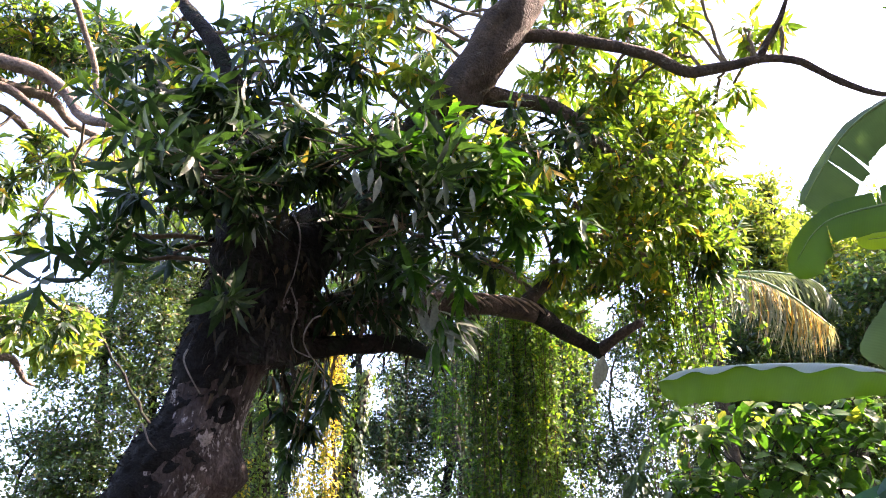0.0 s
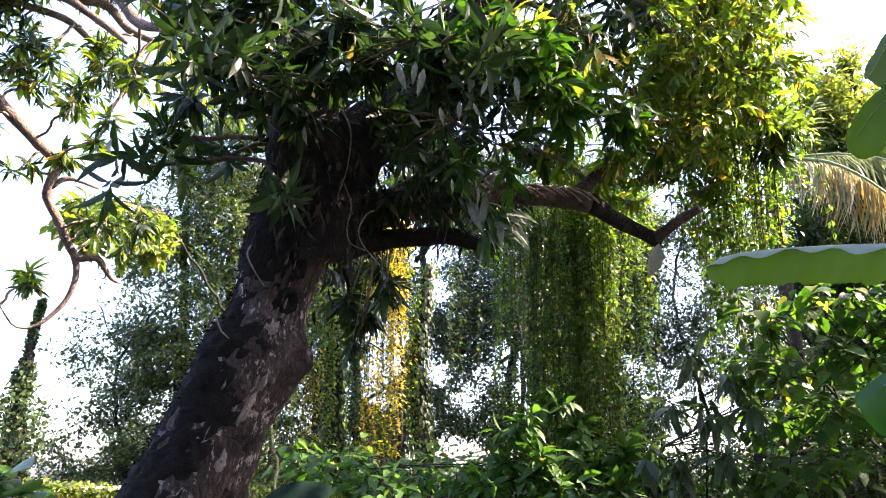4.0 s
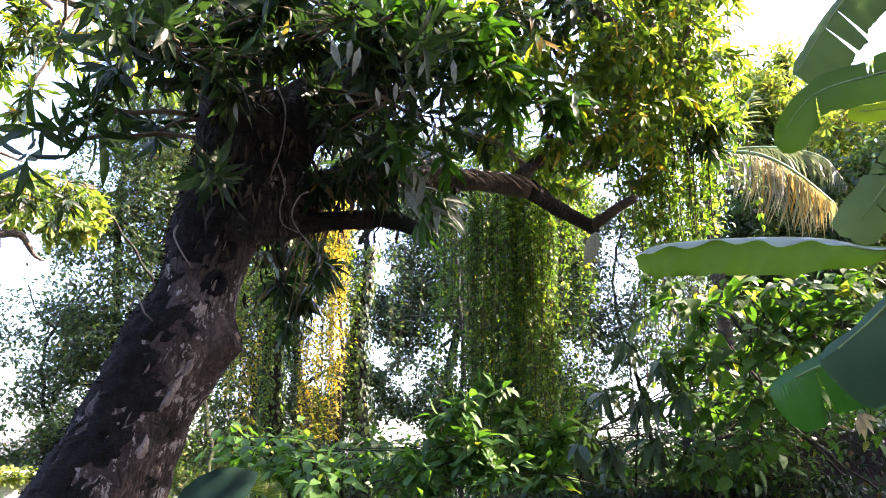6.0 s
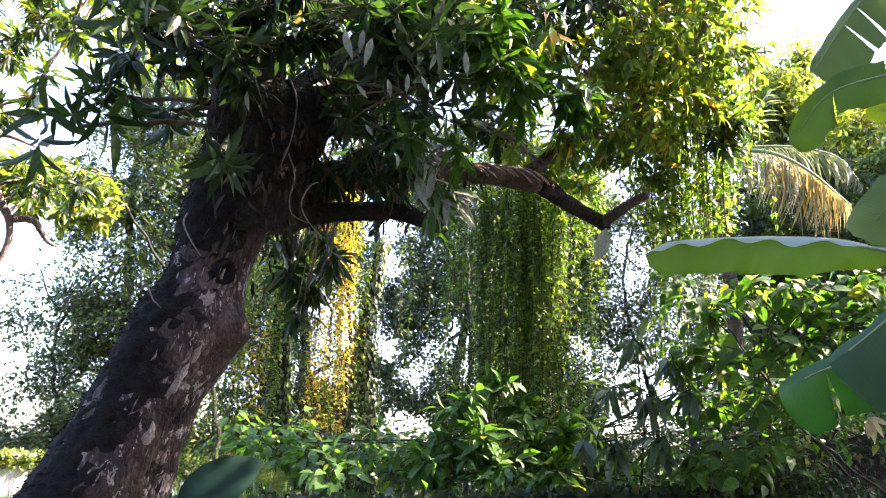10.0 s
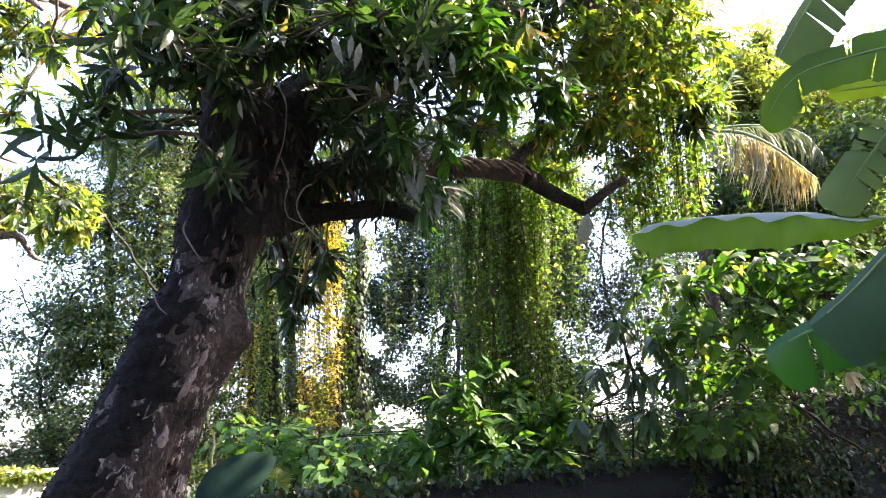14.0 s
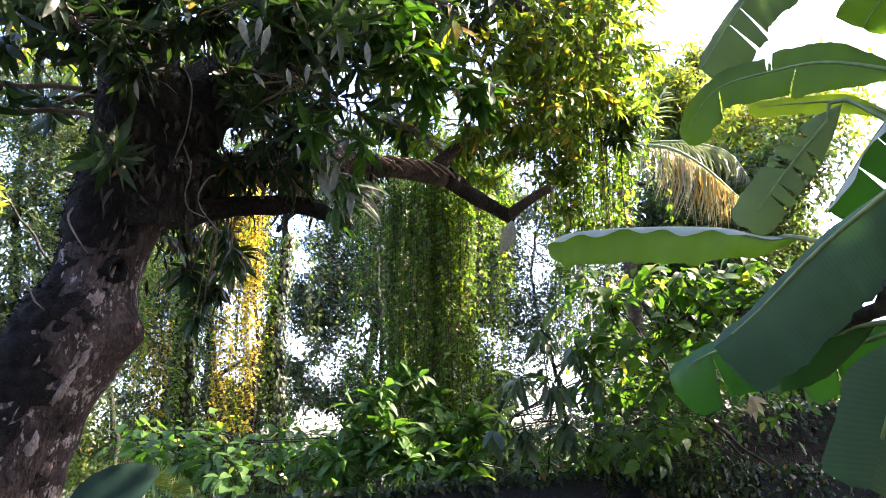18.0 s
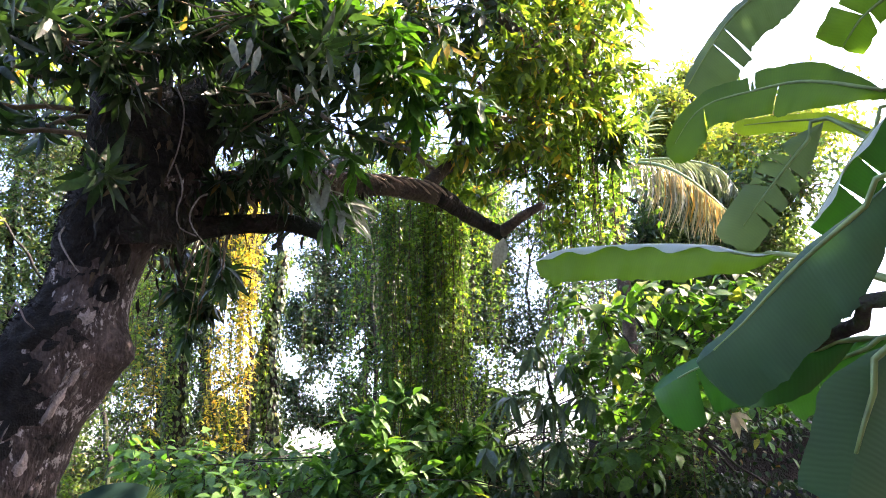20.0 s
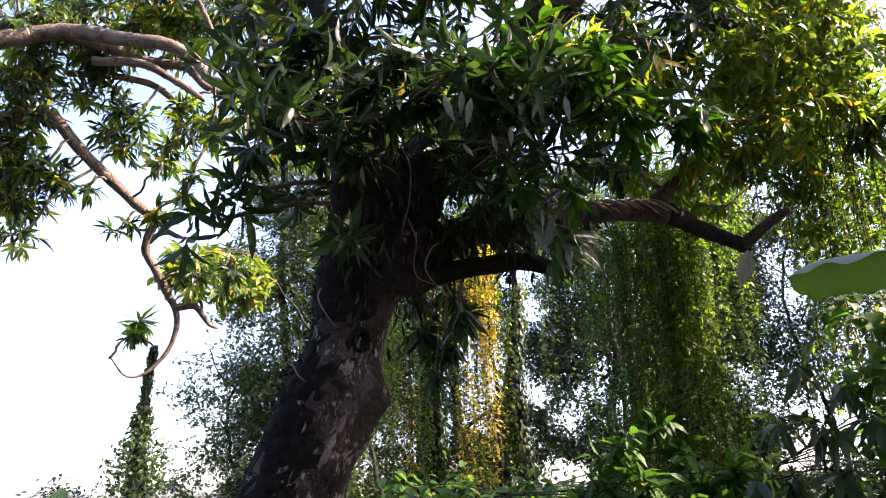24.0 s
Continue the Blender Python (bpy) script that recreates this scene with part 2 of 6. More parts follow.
M_WITHER = leaf_material("withered_leaf", (0.42, 0.38, 0.34), (0.55, 0.5, 0.46), (0.5, 0.4, 0.3), rough=0.8, through_light=0.2)
M_BARK = rough_material("mango_bark", [(0.3, (0.014, 0.0115, 0.011)), (0.5, (0.049, 0.036, 0.032)), (0.7, (0.118, 0.091, 0.082))], scale=6.0, fine=45.0, bump_depth=0.035, stretch=(1.2, 1.2, 0.7), patch=(0.28, 0.255, 0.24), patch_scale=26.0, patch_from=0.925, patch_broad=5.0, gloss=0.3)
M_FLAKE = rough_material("pale_bark", [(0.3, (0.07, 0.056, 0.048)), (0.7, (0.24, 0.205, 0.18))], scale=16.0, fine=90.0, bump_depth=0.01)
M_SCAR = rough_material("scarred_wood", [(0.3, (0.17, 0.14, 0.125)), (0.7, (0.34, 0.29, 0.265))], scale=22.0, fine=110.0, bump_depth=0.008)
# Pale tone for the stripes of sun laid on the long arm.
M_SUN_STRIPE = rough_material("sunlit_stripe", [(0.3, (0.24, 0.165, 0.11)), (0.7, (0.46, 0.34, 0.25))], scale=20.0, fine=90.0, bump_depth=0.006)
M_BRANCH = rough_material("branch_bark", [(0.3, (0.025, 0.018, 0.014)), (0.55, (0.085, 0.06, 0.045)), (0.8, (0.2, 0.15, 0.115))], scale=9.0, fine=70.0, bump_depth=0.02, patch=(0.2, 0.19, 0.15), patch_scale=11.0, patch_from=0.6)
# Branch bark paled and warmed: the sun on it is put into the colour.
M_SUNLIT_BRANCH = rough_material("sunlit_branch_bark", [(0.3, (0.08, 0.058, 0.045)), (0.55, (0.2, 0.15, 0.115)), (0.8, (0.36, 0.28, 0.22))], scale=9.0, fine=70.0, bump_depth=0.015, patch=(0.07, 0.055, 0.045), patch_scale=7.0, patch_from=0.58)
# Bark for trunks and stems in shade, the shade included in its dark colour.
M_SHADEBARK = rough_material("shaded_bark", [(0.3, (0.012, 0.010, 0.009)), (0.7, (0.05, 0.04, 0.032))], scale=8.0, fine=60.0, bump_depth=0.02, patch=(0.03, 0.042, 0.016), patch_scale=4.0, patch_from=0.5, gloss=0.3)
# Mossy bark darkened further: the crown's shade is put into its colour.
M_SHADED_MOSSBARK = rough_material("shaded_mossy_bark", [(0.3, (0.007, 0.006, 0.006)), (0.55, (0.02, 0.016, 0.014)), (0.8, (0.055, 0.042, 0.034))], scale=6.0, fine=55.0, bump_depth=0.03, patch=(0.014, 0.018, 0.011), patch_scale=5.0, patch_from=0.5, gloss=0.3)
M_TWIG = rough_material("twig_bark", [(0.3, (0.10, 0.075, 0.045)), (0.7, (0.24, 0.18, 0.11))], scale=14.0, fine=90.0, bump_depth=0.004)
M_PALETWIG = rough_material("dry_root", [(0.3, (0.08, 0.07, 0.062)), (0.7, (0.24, 0.21, 0.19))], scale=14.0, fine=90.0, bump_depth=0.004)
# Moss, near black because the shade on it is put into the colour.
M_SHADED_MOSS = rough_material("moss", [(0.3, (0.009, 0.0088, 0.0088)), (0.7, (0.027, 0.0255, 0.0245))], scale=20.0, fine=120.0, bump_depth=0.02, gloss=0.12)
M_VINESTEM = rough_material("vine_stem", [(0.3, (0.035, 0.024, 0.016)), (0.7, (0.105, 0.07, 0.042))], scale=14.0, fine=90.0, bump_depth=0.004)
M_BLOCK = rough_material("grey_block", [(0.3, (0.012, 0.0142, 0.0168)), (0.6, (0.019, 0.0222, 0.026)), (0.8, (0.032, 0.0365, 0.041))], scale=4.0, fine=80.0, bump_depth=0.01, patch=(0.017, 0.022, 0.0195), patch_scale=2.5, patch_from=0.5, gloss=0.12)
M_MORTAR = rough_material("damp_mortar", [(0.3, (0.014, 0.0165, 0.0195)), (0.7, (0.028, 0.0325, 0.0375))], scale=9.0, fine=80.0, bump_depth=0.01, gloss=0.12)
M_EARTH = rough_material("earth_bank", [(0.3, (0.010, 0.007, 0.006)), (0.7, (0.03, 0.019, 0.015))], scale=5.0, fine=60.0, bump_depth=0.05, patch=(0.014, 0.02, 0.009), patch_scale=3.0, patch_from=0.52)
M_SOIL = rough_material("soil", [(0.3, (0.025, 0.018, 0.012)), (0.6, (0.06, 0.044, 0.03)), (0.8, (0.085, 0.07, 0.04))], scale=1.5, fine=40.0, bump_depth=0.02, patch=(0.03, 0.045, 0.016), patch_scale=0.8, patch_from=0.5)
M_PLAIN = rough_material("plain_plaster", [(0.3, (0.16, 0.15, 0.135)), (0.7, (0.26, 0.245, 0.22))], scale=2.0, fine=50.0, bump_depth=0.004)
M_PLASTER = rough_material("pale_plaster", [(0.3, (0.62, 0.58, 0.5)), (0.7, (0.8, 0.77, 0.7))], scale=2.0, fine=50.0, bump_depth=0.004, patch=(0.5, 0.46, 0.38), patch_scale=1.2, patch_from=0.6)


# ---------------------------------------------------------------- builders
def part(name, data, material, parent=None, label="", kind=""):
    """Links a mesh (or a bmesh) as one object, under a thing or a part."""
    if isinstance(data, bmesh.types.BMesh):
        me = bpy.data.meshes.new(name)
        data.to_mesh(me)
        data.free()
        data = me
    if material and not data.materials:
        data.materials.append(material)
    ob = new(name, data)
    ob.parent = parent
    return tagged(ob, label=label, kind=kind)


def thing(name, at, label, category, group="", kind=""):
    ob = new(name)
    ob.empty_display_size = 0.1
    ob.location = at
    return tagged(ob, label, category, group, kind)


def child(name, data, material, parent, label="", kind=""):
    """A part whose mesh is given in world metres, under a thing that stands at its base."""
    ob = part(name, data, material, parent, label, kind)
    top = parent
    shift = Vector((0, 0, 0))
    while top is not None:
        shift += top.location
        top = top.parent
    ob.matrix_parent_inverse = Matrix.Translation(-shift)
    return ob


def raw_mesh(name, verts, tris, smooth=True, uv=None):
    me = bpy.data.meshes.new(name)
    verts, tris = np.asarray(verts, np.float32), np.asarray(tris, np.int32)
    me.vertices.add(len(verts))
    me.vertices.foreach_set("co", verts.ravel())
    me.loops.add(tris.size)
    me.loops.foreach_set("vertex_index", tris.ravel())
    me.polygons.add(len(tris))
    me.polygons.foreach_set("loop_start", np.arange(0, tris.size, 3, dtype=np.int32))
    me.polygons.foreach_set("use_smooth", np.full(len(tris), smooth))
    me.update(calc_edges=True)
    if uv is not None:
        layer = me.uv_layers.new(name="UVMap")
        layer.data.foreach_set("uv", np.asarray(uv, np.float32)[tris.ravel()].ravel())
    me.validate()
    return me


def unit(a):
    return a / np.maximum(np.linalg.norm(a, axis=-1, keepdims=True), 1e-6)


def leaf_shape(rows, fold=0.1, bend=0.25):
    """One leaf along +y: rows of (y, half width). Folded along the midrib and bent down to the tip."""
    verts, tris = [], []
    for y, w in rows:
        z = -bend * y * y
        if w <= 0:
            verts.append((0, y, 0, z))
        else:
            verts += [(-w, y, fold * w, z), (0, y, 0, z), (w, y, fold * w, z)]
    at, counts = 0, [1 if w <= 0 else 3 for _, w in rows]
    for a, b in zip(counts, counts[1:]):
        n = at + a
        if a == 1 and b == 3:
            tris += [(at, n + 1, n), (at, n + 2, n + 1)]
        elif a == 3 and b == 3:
            for k in (0, 1):
                tris += [(at + k, at + k + 1, n + k + 1), (at + k, n + k + 1, n + k)]
        elif a == 3 and b == 1:
            tris += [(at, at + 1, n), (at + 1, at + 2, n)]
        at = n
    return np.array(verts, float), np.array(tris)


LANCE = leaf_shape([(0, 0.03), (0.3, 0.4), (0.62, 0.4), (1, 0)], 0.3, 0.3)
OVATE = leaf_shape([(0, 0), (0.3, 0.5), (0.65, 0.38), (1, 0)], 0.25, 0.2)
HEART = leaf_shape([(-0.12, 0.22), (0.12, 0.5), (0.5, 0.42), (1, 0)], 0.18, 0.3)
SMALL = (np.array([(0, 0, 0, 0), (0.5, 0.42, 0.15, 0), (0, 1, 0, -0.12), (-0.5, 0.42, 0.15, 0)], float), np.array([(0, 1, 2), (0, 2, 3)]))


def spread(shape, at, way, face, length, width):
    """Vertices and triangles of many leaves: at, way (stalk to tip) and face (upper side), one row a leaf."""
    tv, tt = shape
    way = unit(way)
    side = unit(np.cross(way, face))
    face = np.cross(side, way)
    v = at[:, None] + side[:, None] * (tv[None, :, :1] * width[:, None, None]) + way[:, None] * (tv[None, :, 1:2] * length[:, None, None]) + face[:, None] * (tv[None, :, 2:3] * width[:, None, None] + tv[None, :, 3:] * length[:, None, None])
    f = tt[None] + (np.arange(len(at)) * len(tv))[:, None, None]
    return v.reshape(-1, 3), f.reshape(-1, 3)


def whorls(at, way, count=11, length=0.2, width=0.05, droop=0.35):
    """Rosettes of long leaves at twig tips, as mango has them: rows of at, way, face, length and width."""
    n = len(at)
    way = unit(way)
    some = np.repeat(np.arange(n), count)
    turn = RNG.uniform(0, 2 * np.pi, n)[some] + np.tile(np.arange(count) * 2.399, n) + RNG.normal(0, 0.2, n * count)
    opening = np.tile(np.linspace(0.3, 1.4, count), n) + RNG.normal(0, 0.25, n * count)
    up = np.where(np.abs(way[:, 2:]) > 0.9, np.array([[1.0, 0, 0]]), np.array([[0, 0, 1.0]]))
    u = unit(np.cross(way, up))
    w = np.cross(way, u)
    d = way[some] * np.cos(opening)[:, None] + (u[some] * np.cos(turn)[:, None] + w[some] * np.sin(turn)[:, None]) * np.sin(opening)[:, None]
    d[:, 2] -= droop * RNG.uniform(0.4, 1.5, n * count)
    d = unit(d)
    face = way[some] + np.array([0, 0, 0.8]) + RNG.normal(0, 0.25, (n * count, 3))
    base = at[some] - way[some] * (np.tile(np.linspace(0, 0.13, count), n))[:, None]
    size = RNG.uniform(0.5, 1.3, n * count)
    return base, d, face, length * size, width * size * RNG.uniform(0.85, 1.15, n * count)


def in_clumps(clumps, per_area, shell=0.55):
    """Random places in round clumps (x, y, z, r), denser to the outside, and the way out of the clump."""
    at, out = [], []
    for x, y, z, r in clumps:
        n = max(3, int(per_area * r * r))
        d = unit(RNG.normal(0, 1, (n, 3)))
        rad = r * (shell + (1 - shell) * RNG.uniform(0, 1, n)) * RNG.uniform(0.55, 1.25, n)
        at.append(np.array([x, y, z]) + d * rad[:, None] * np.array([1, 1, 0.85]))
        out.append(d)
    return np.concatenate(at), np.concatenate(out)


def curve_points(rows, step=0.06):
    """A smooth line through rows of (x, y, z, radius)."""
    p = np.array(rows, float)
    ext = np.vstack([2 * p[0] - p[1], p, 2 * p[-1] - p[-2]])
    out = []
    for i in range(1, len(ext) - 2):
        a, b, c, d = ext[i - 1 : i + 3]
        n = max(2, int(np.linalg.norm(c[:3] - b[:3]) / step))
        for s in np.arange(n) / n:
            out.append(0.5 * (2 * b + (c - a) * s + (2 * a - 5 * b + 4 * c - d) * s**2 + (3 * b - a - 3 * c + d) * s**3))
    out.append(p[-1])
    out = np.array(out)
    out[:, 3] = np.maximum(out[:, 3], 0.002)
    return out


def tube(rows, sides=10, step=0.06, rough=0.12, lump=6.0, wander=0.0, closed=True):
    """Vertices and triangles of a limb: tapered, knobbly, with closed ends."""
    line = curve_points(rows, step)
    if wander:
        for i in range(1, len(line) - 1):
            line[i, :3] += np.array(noise.noise_vector(Vector(line[i, :3]) * 4.0)) * wander
    p, r = line[:, :3], line[:, 3]
    tan = unit(np.gradient(p, axis=0))
    ref = np.array([0.31, 0.87, 0.21])
    u = unit(np.cross(tan, ref))
    w = np.cross(tan, u)
    ang = np.arange(sides) / sides * 2 * np.pi
    ring = u[:, None] * np.cos(ang)[None, :, None] + w[:, None] * np.sin(ang)[None, :, None]
    rad = np.repeat(r[:, None], sides, 1)
    if rough:
        for i in range(len(p)):
            for k in range(sides):
                q = Vector(p[i] + ring[i, k] * r[i])
                rad[i, k] *= 1 + rough * (noise.noise(q * lump) + 0.6 * noise.noise(q * lump * 2.7))
    v = p[:, None] + ring * rad[:, :, None]
    n = len(p)
    v = np.vstack([v.reshape(-1, 3), p[0], p[-1] + tan[-1] * r[-1] * 0.5])
    i, k = np.meshgrid(np.arange(n - 1), np.arange(sides), indexing="ij")
    a, b = i * sides + k, i * sides + (k + 1) % sides
    c, d = a + sides, b + sides
    f = np.concatenate([np.stack([a, b, d], -1).reshape(-1, 3), np.stack([a, d, c], -1).reshape(-1, 3)])
    ks = np.arange(sides)
    f = np.concatenate([f, np.stack([np.full(sides, n * sides), (ks + 1) % sides, ks], -1), np.stack([np.full(sides, n * sides + 1), (n - 1) * sides + ks, (n - 1) * sides + (ks + 1) % sides], -1)])
    return v, f


def joined(pieces):
    """Several (vertices, triangles) as one."""
    vs, fs, at = [], [], 0
    for v, f in pieces:
        vs.append(v)
        fs.append(f + at)
        at += len(v)
    return np.vstack(vs), np.vstack(fs)


def thin_tubes(lines, radius, sides=4):
    """Many thin strands, each a row of points, with one radius a strand."""
    out = []
    for p, r in zip(lines, radius):
        tan = unit(np.gradient(p, axis=0))
        u = unit(np.cross(tan, np.array([0.4, 0.8, 0.3])))
        w = np.cross(tan, u)
        ang = np.arange(sides) / sides * 2 * np.pi
        v = p[:, None] + r * (u[:, None] * np.cos(ang)[None, :, None] + w[:, None] * np.sin(ang)[None, :, None])
        i, k = np.meshgrid(np.arange(len(p) - 1), np.arange(sides), indexing="ij")
        a, b = i * sides + k, i * sides + (k + 1) % sides
        out.append((v.reshape(-1, 3), np.concatenate([np.stack([a, b, b + sides], -1).reshape(-1, 3), np.stack([a, b + sides, a + sides], -1).reshape(-1, 3)])))
    return joined(out)


# ---------------------------------------------------------------- setting
def build_ground():
    n, half = 120, 900.0
    s = np.linspace(-1, 1, n)
    s = np.sign(s) * np.abs(s) ** 3 * half
    x, y = np.meshgrid(s, s, indexing="ij")
    z = np.array([[0.05 * noise.noise(Vector((a * 0.7, b * 0.7, 0))) for b in s] for a in s])
    i, k = np.meshgrid(np.arange(n - 1), np.arange(n - 1), indexing="ij")
    a = i * n + k
    f = np.concatenate([np.stack([a, a + n, a + n + 1], -1).reshape(-1, 3), np.stack([a, a + n + 1, a + 1], -1).reshape(-1, 3)])
    g = part("ground", raw_mesh("ground", np.stack([x, y, z - 0.02], -1).reshape(-1, 3), f), M_SOIL, None, "brown soil with moss and dead leaves", "structure")
    tagged(g, category="ground")


build_ground()

WALL_SLOPE = 0.16          # the wall runs away to the right


def wall_y(x):
    return 5.24 + WALL_SLOPE * x


def wall_top(x):
    return 1.385 + 0.045 * x


def prism(x0, x1, y_of, depth, z0, z_of):
    """A long upright slab along the wall's line, with a sloping top."""
    xs = np.linspace(x0, x1, 40)
    v, f = [], []
    for x in xs:
        y = y_of(x)
        v += [(x, y, z0), (x, y, z_of(x)), (x, y + depth, z_of(x)), (x, y + depth, z0)]
    for i in range(len(xs) - 1):
        a = i * 4
        for k in range(4):
            b = (k + 1) % 4
            f += [(a + k, a + 4 + k, a + 4 + b), (a + k, a + 4 + b, a + b)]
    f += [(0, 1, 2), (0, 2, 3)]
    a = (len(xs) - 1) * 4
    f += [(a, a + 2, a + 1), (a, a + 3, a + 2)]
    return raw_mesh("slab", np.array(v), np.array(f), smooth=False)


wall = part("wall_back", prism(-9, 3.05, lambda x: wall_y(x) + 0.001, 0.15, 0, lambda x: wall_top(x) - 0.012), M_MORTAR, None, "dark damp garden wall of grey concrete blocks", "structure")
tagged(wall, category="wall")
bank = part("wall_bank", prism(2.2, 12, lambda x: wall_y(x) + 0.95, 0.5, 0, lambda x: 2.0 + 0.03 * math.sin(x * 3)), M_EARTH, None, "dark red-brown earth bank behind the low wall", "structure")
tagged(bank, category="wall")
low = part("wall_low", prism(3.05, 12, lambda x: wall_y(x) - 0.12, 0.3, 0, lambda x: 1.47 + 0.02 * math.sin(x * 5)), M_MORTAR, None, "low mossy wall overgrown with ivy", "structure")
tagged(low, category="wall")

# ---------------------------------------------------------------- the great mango tree
TRUNK = [
    (-2.13, 3.60, -0.15, 0.500), (-1.95, 3.60, 0.45, 0.370), (-1.76, 3.60, 1.18, 0.338), (-1.71, 3.60, 1.34, 0.311),
    (-1.65, 3.60, 1.54, 0.281), (-1.58, 3.61, 1.75, 0.255), (-1.50, 3.61, 1.96, 0.236), (-1.39, 3.61, 2.22, 0.253),
    (-1.33, 3.62, 2.39, 0.211), (-1.29, 3.62, 2.57, 0.192), (-1.25, 3.62, 2.80, 0.216), (-1.11, 3.62, 3.15, 0.270),
    (-1.08, 3.60, 3.35, 0.220), (-1.07, 3.58, 3.50, 0.120),
]
STEM_UP = [
    (-1.13, 3.66, 2.78, 0.25), (-1.15, 3.48, 3.49, 0.21), (-1.23, 3.40, 3.98, 0.11), (-1.34, 3.28, 4.36, 0.065),
    (-1.50, 3.24, 4.66, 0.05), (-1.73, 3.25, 4.99, 0.04), (-1.96, 3.29, 5.42, 0.03),
]
MAIN_LIMB = [
    (-1.16, 3.65, 2.96, 0.25), (-1.02, 3.62, 3.29, 0.22), (-0.81, 3.66, 3.56, 0.19), (-0.55, 3.77, 3.86, 0.17),
    (-0.20, 3.82, 4.44, 0.16), (0.11, 3.66, 4.80, 0.15), (0.44, 3.54, 5.31, 0.13), (0.75, 3.55, 5.93, 0.1),
    (1.07, 3.56, 6.74, 0.05),
]
TWIN_LIMB = [
    (-0.05, 3.72, 4.60, 0.09), (0.18, 3.53, 5.00, 0.09), (0.34, 3.48, 5.25, 0.08), (0.54, 3.48, 5.89, 0.04),
]
TOP_BRANCH = [
    (0.32, 3.60, 5.06, 0.050), (0.71, 3.65, 5.08, 0.043), (0.94, 3.68, 5.06, 0.040), (1.24, 3.71, 5.00, 0.040),
    (1.53, 3.75, 4.89, 0.040), (1.81, 3.74, 4.92, 0.036), (2.04, 3.71, 4.96, 0.030), (2.26, 3.65, 4.88, 0.025),
    (2.50, 3.68, 4.74, 0.022), (2.73, 3.67, 4.64, 0.017), (2.99, 3.64, 4.60, 0.009),
]
TOP_TWIG = [
    (2.02, 3.71, 4.97, 0.03), (2.08, 3.65, 5.08, 0.022), (2.15, 3.58, 5.19, 0.02), (2.22, 3.47, 5.41, 0.01),
]
MID_BRANCH = [
    (0.08, 3.74, 4.70, 0.085), (0.33, 3.84, 4.71, 0.06), (0.64, 3.92, 4.71, 0.05), (0.85, 4.01, 4.61, 0.045),
    (1.03, 4.11, 4.48, 0.04), (1.27, 4.24, 4.37, 0.03), (1.55, 4.30, 4.31, 0.015),
]
LONG_ARM = [
    (-1.08, 3.71, 3.02, 0.16), (-0.72, 3.94, 3.22, 0.1), (-0.33, 4.16, 3.36, 0.085), (0.05, 4.33, 3.43, 0.07),
    (0.29, 4.39, 3.44, 0.07), (0.51, 4.46, 3.42, 0.07), (0.65, 4.57, 3.38, 0.06), (0.81, 4.68, 3.31, 0.05), (1.01, 4.75, 3.23, 0.05),
]
ARM_TIP = [
    (0.98, 4.74, 3.24, 0.044), (1.05, 4.62, 3.28, 0.036), (1.13, 4.54, 3.32, 0.034), (1.22, 4.45, 3.35, 0.028),
]
ARM_SIDE = [
    (0.46, 4.43, 3.48, 0.055), (0.58, 4.42, 3.60, 0.045), (0.73, 4.42, 3.68, 0.04), (0.86, 4.42, 3.85, 0.03),
    (0.92, 4.41, 4.08, 0.015),
]
LOW_ARM = [
    (-1.03, 3.77, 2.90, 0.1), (-0.81, 3.81, 2.94, 0.065), (-0.56, 3.85, 2.98, 0.055), (-0.30, 3.86, 2.97, 0.05),
    (-0.11, 3.82, 2.87, 0.02),
]

CROWN_LEFT = [
    (-1.74, 3.12, 3.24, 0.24), (-1.89, 3.17, 3.18, 0.25), (-1.48, 2.96, 3.36, 0.24), (-1.58, 3.45, 3.34, 0.13), (-1.25, 2.85, 3.46, 0.35),
    (-1.49, 2.86, 3.65, 0.4), (-1.34, 3.70, 4.22, 0.4),
]
CROWN_NEAR = [
    (-1.01, 3.75, 4.30, 0.4), (-0.43, 2.77, 3.59, 0.3), (-0.29, 2.72, 3.50, 0.28), (-0.86, 3.95, 4.05, 0.3),
    (-0.31, 3.16, 3.37, 0.35), (-0.60, 4.18, 3.73, 0.25), (-0.14, 3.14, 3.62, 0.4), (-0.18, 3.53, 3.48, 0.26),
    (-1.19, 3.90, 4.19, 0.25),
]
CROWN_MID = [
    (0.03, 3.35, 3.85, 0.4), (0.18, 3.78, 3.86, 0.32), (0.41, 3.80, 4.05, 0.45), (0.48, 3.99, 3.92, 0.3),
    (0.75, 4.02, 3.99, 0.42), (0.95, 4.45, 3.76, 0.3), (0.70, 4.30, 3.71, 0.22), (0.87, 4.28, 3.90, 0.25),
    (0.23, 4.61, 3.84, 0.3), (0.72, 3.91, 4.37, 0.4), (0.30, 3.59, 4.19, 0.35),
]
CROWN_RIGHT = [
    (1.03, 3.96, 4.19, 0.42), (1.17, 4.20, 3.92, 0.4), (1.35, 4.09, 4.22, 0.42), (1.57, 4.09, 4.48, 0.4),
    (1.58, 4.34, 4.07, 0.38), (1.39, 4.64, 3.84, 0.28), (1.80, 4.44, 4.39, 0.33), (1.81, 4.55, 3.96, 0.25),
]
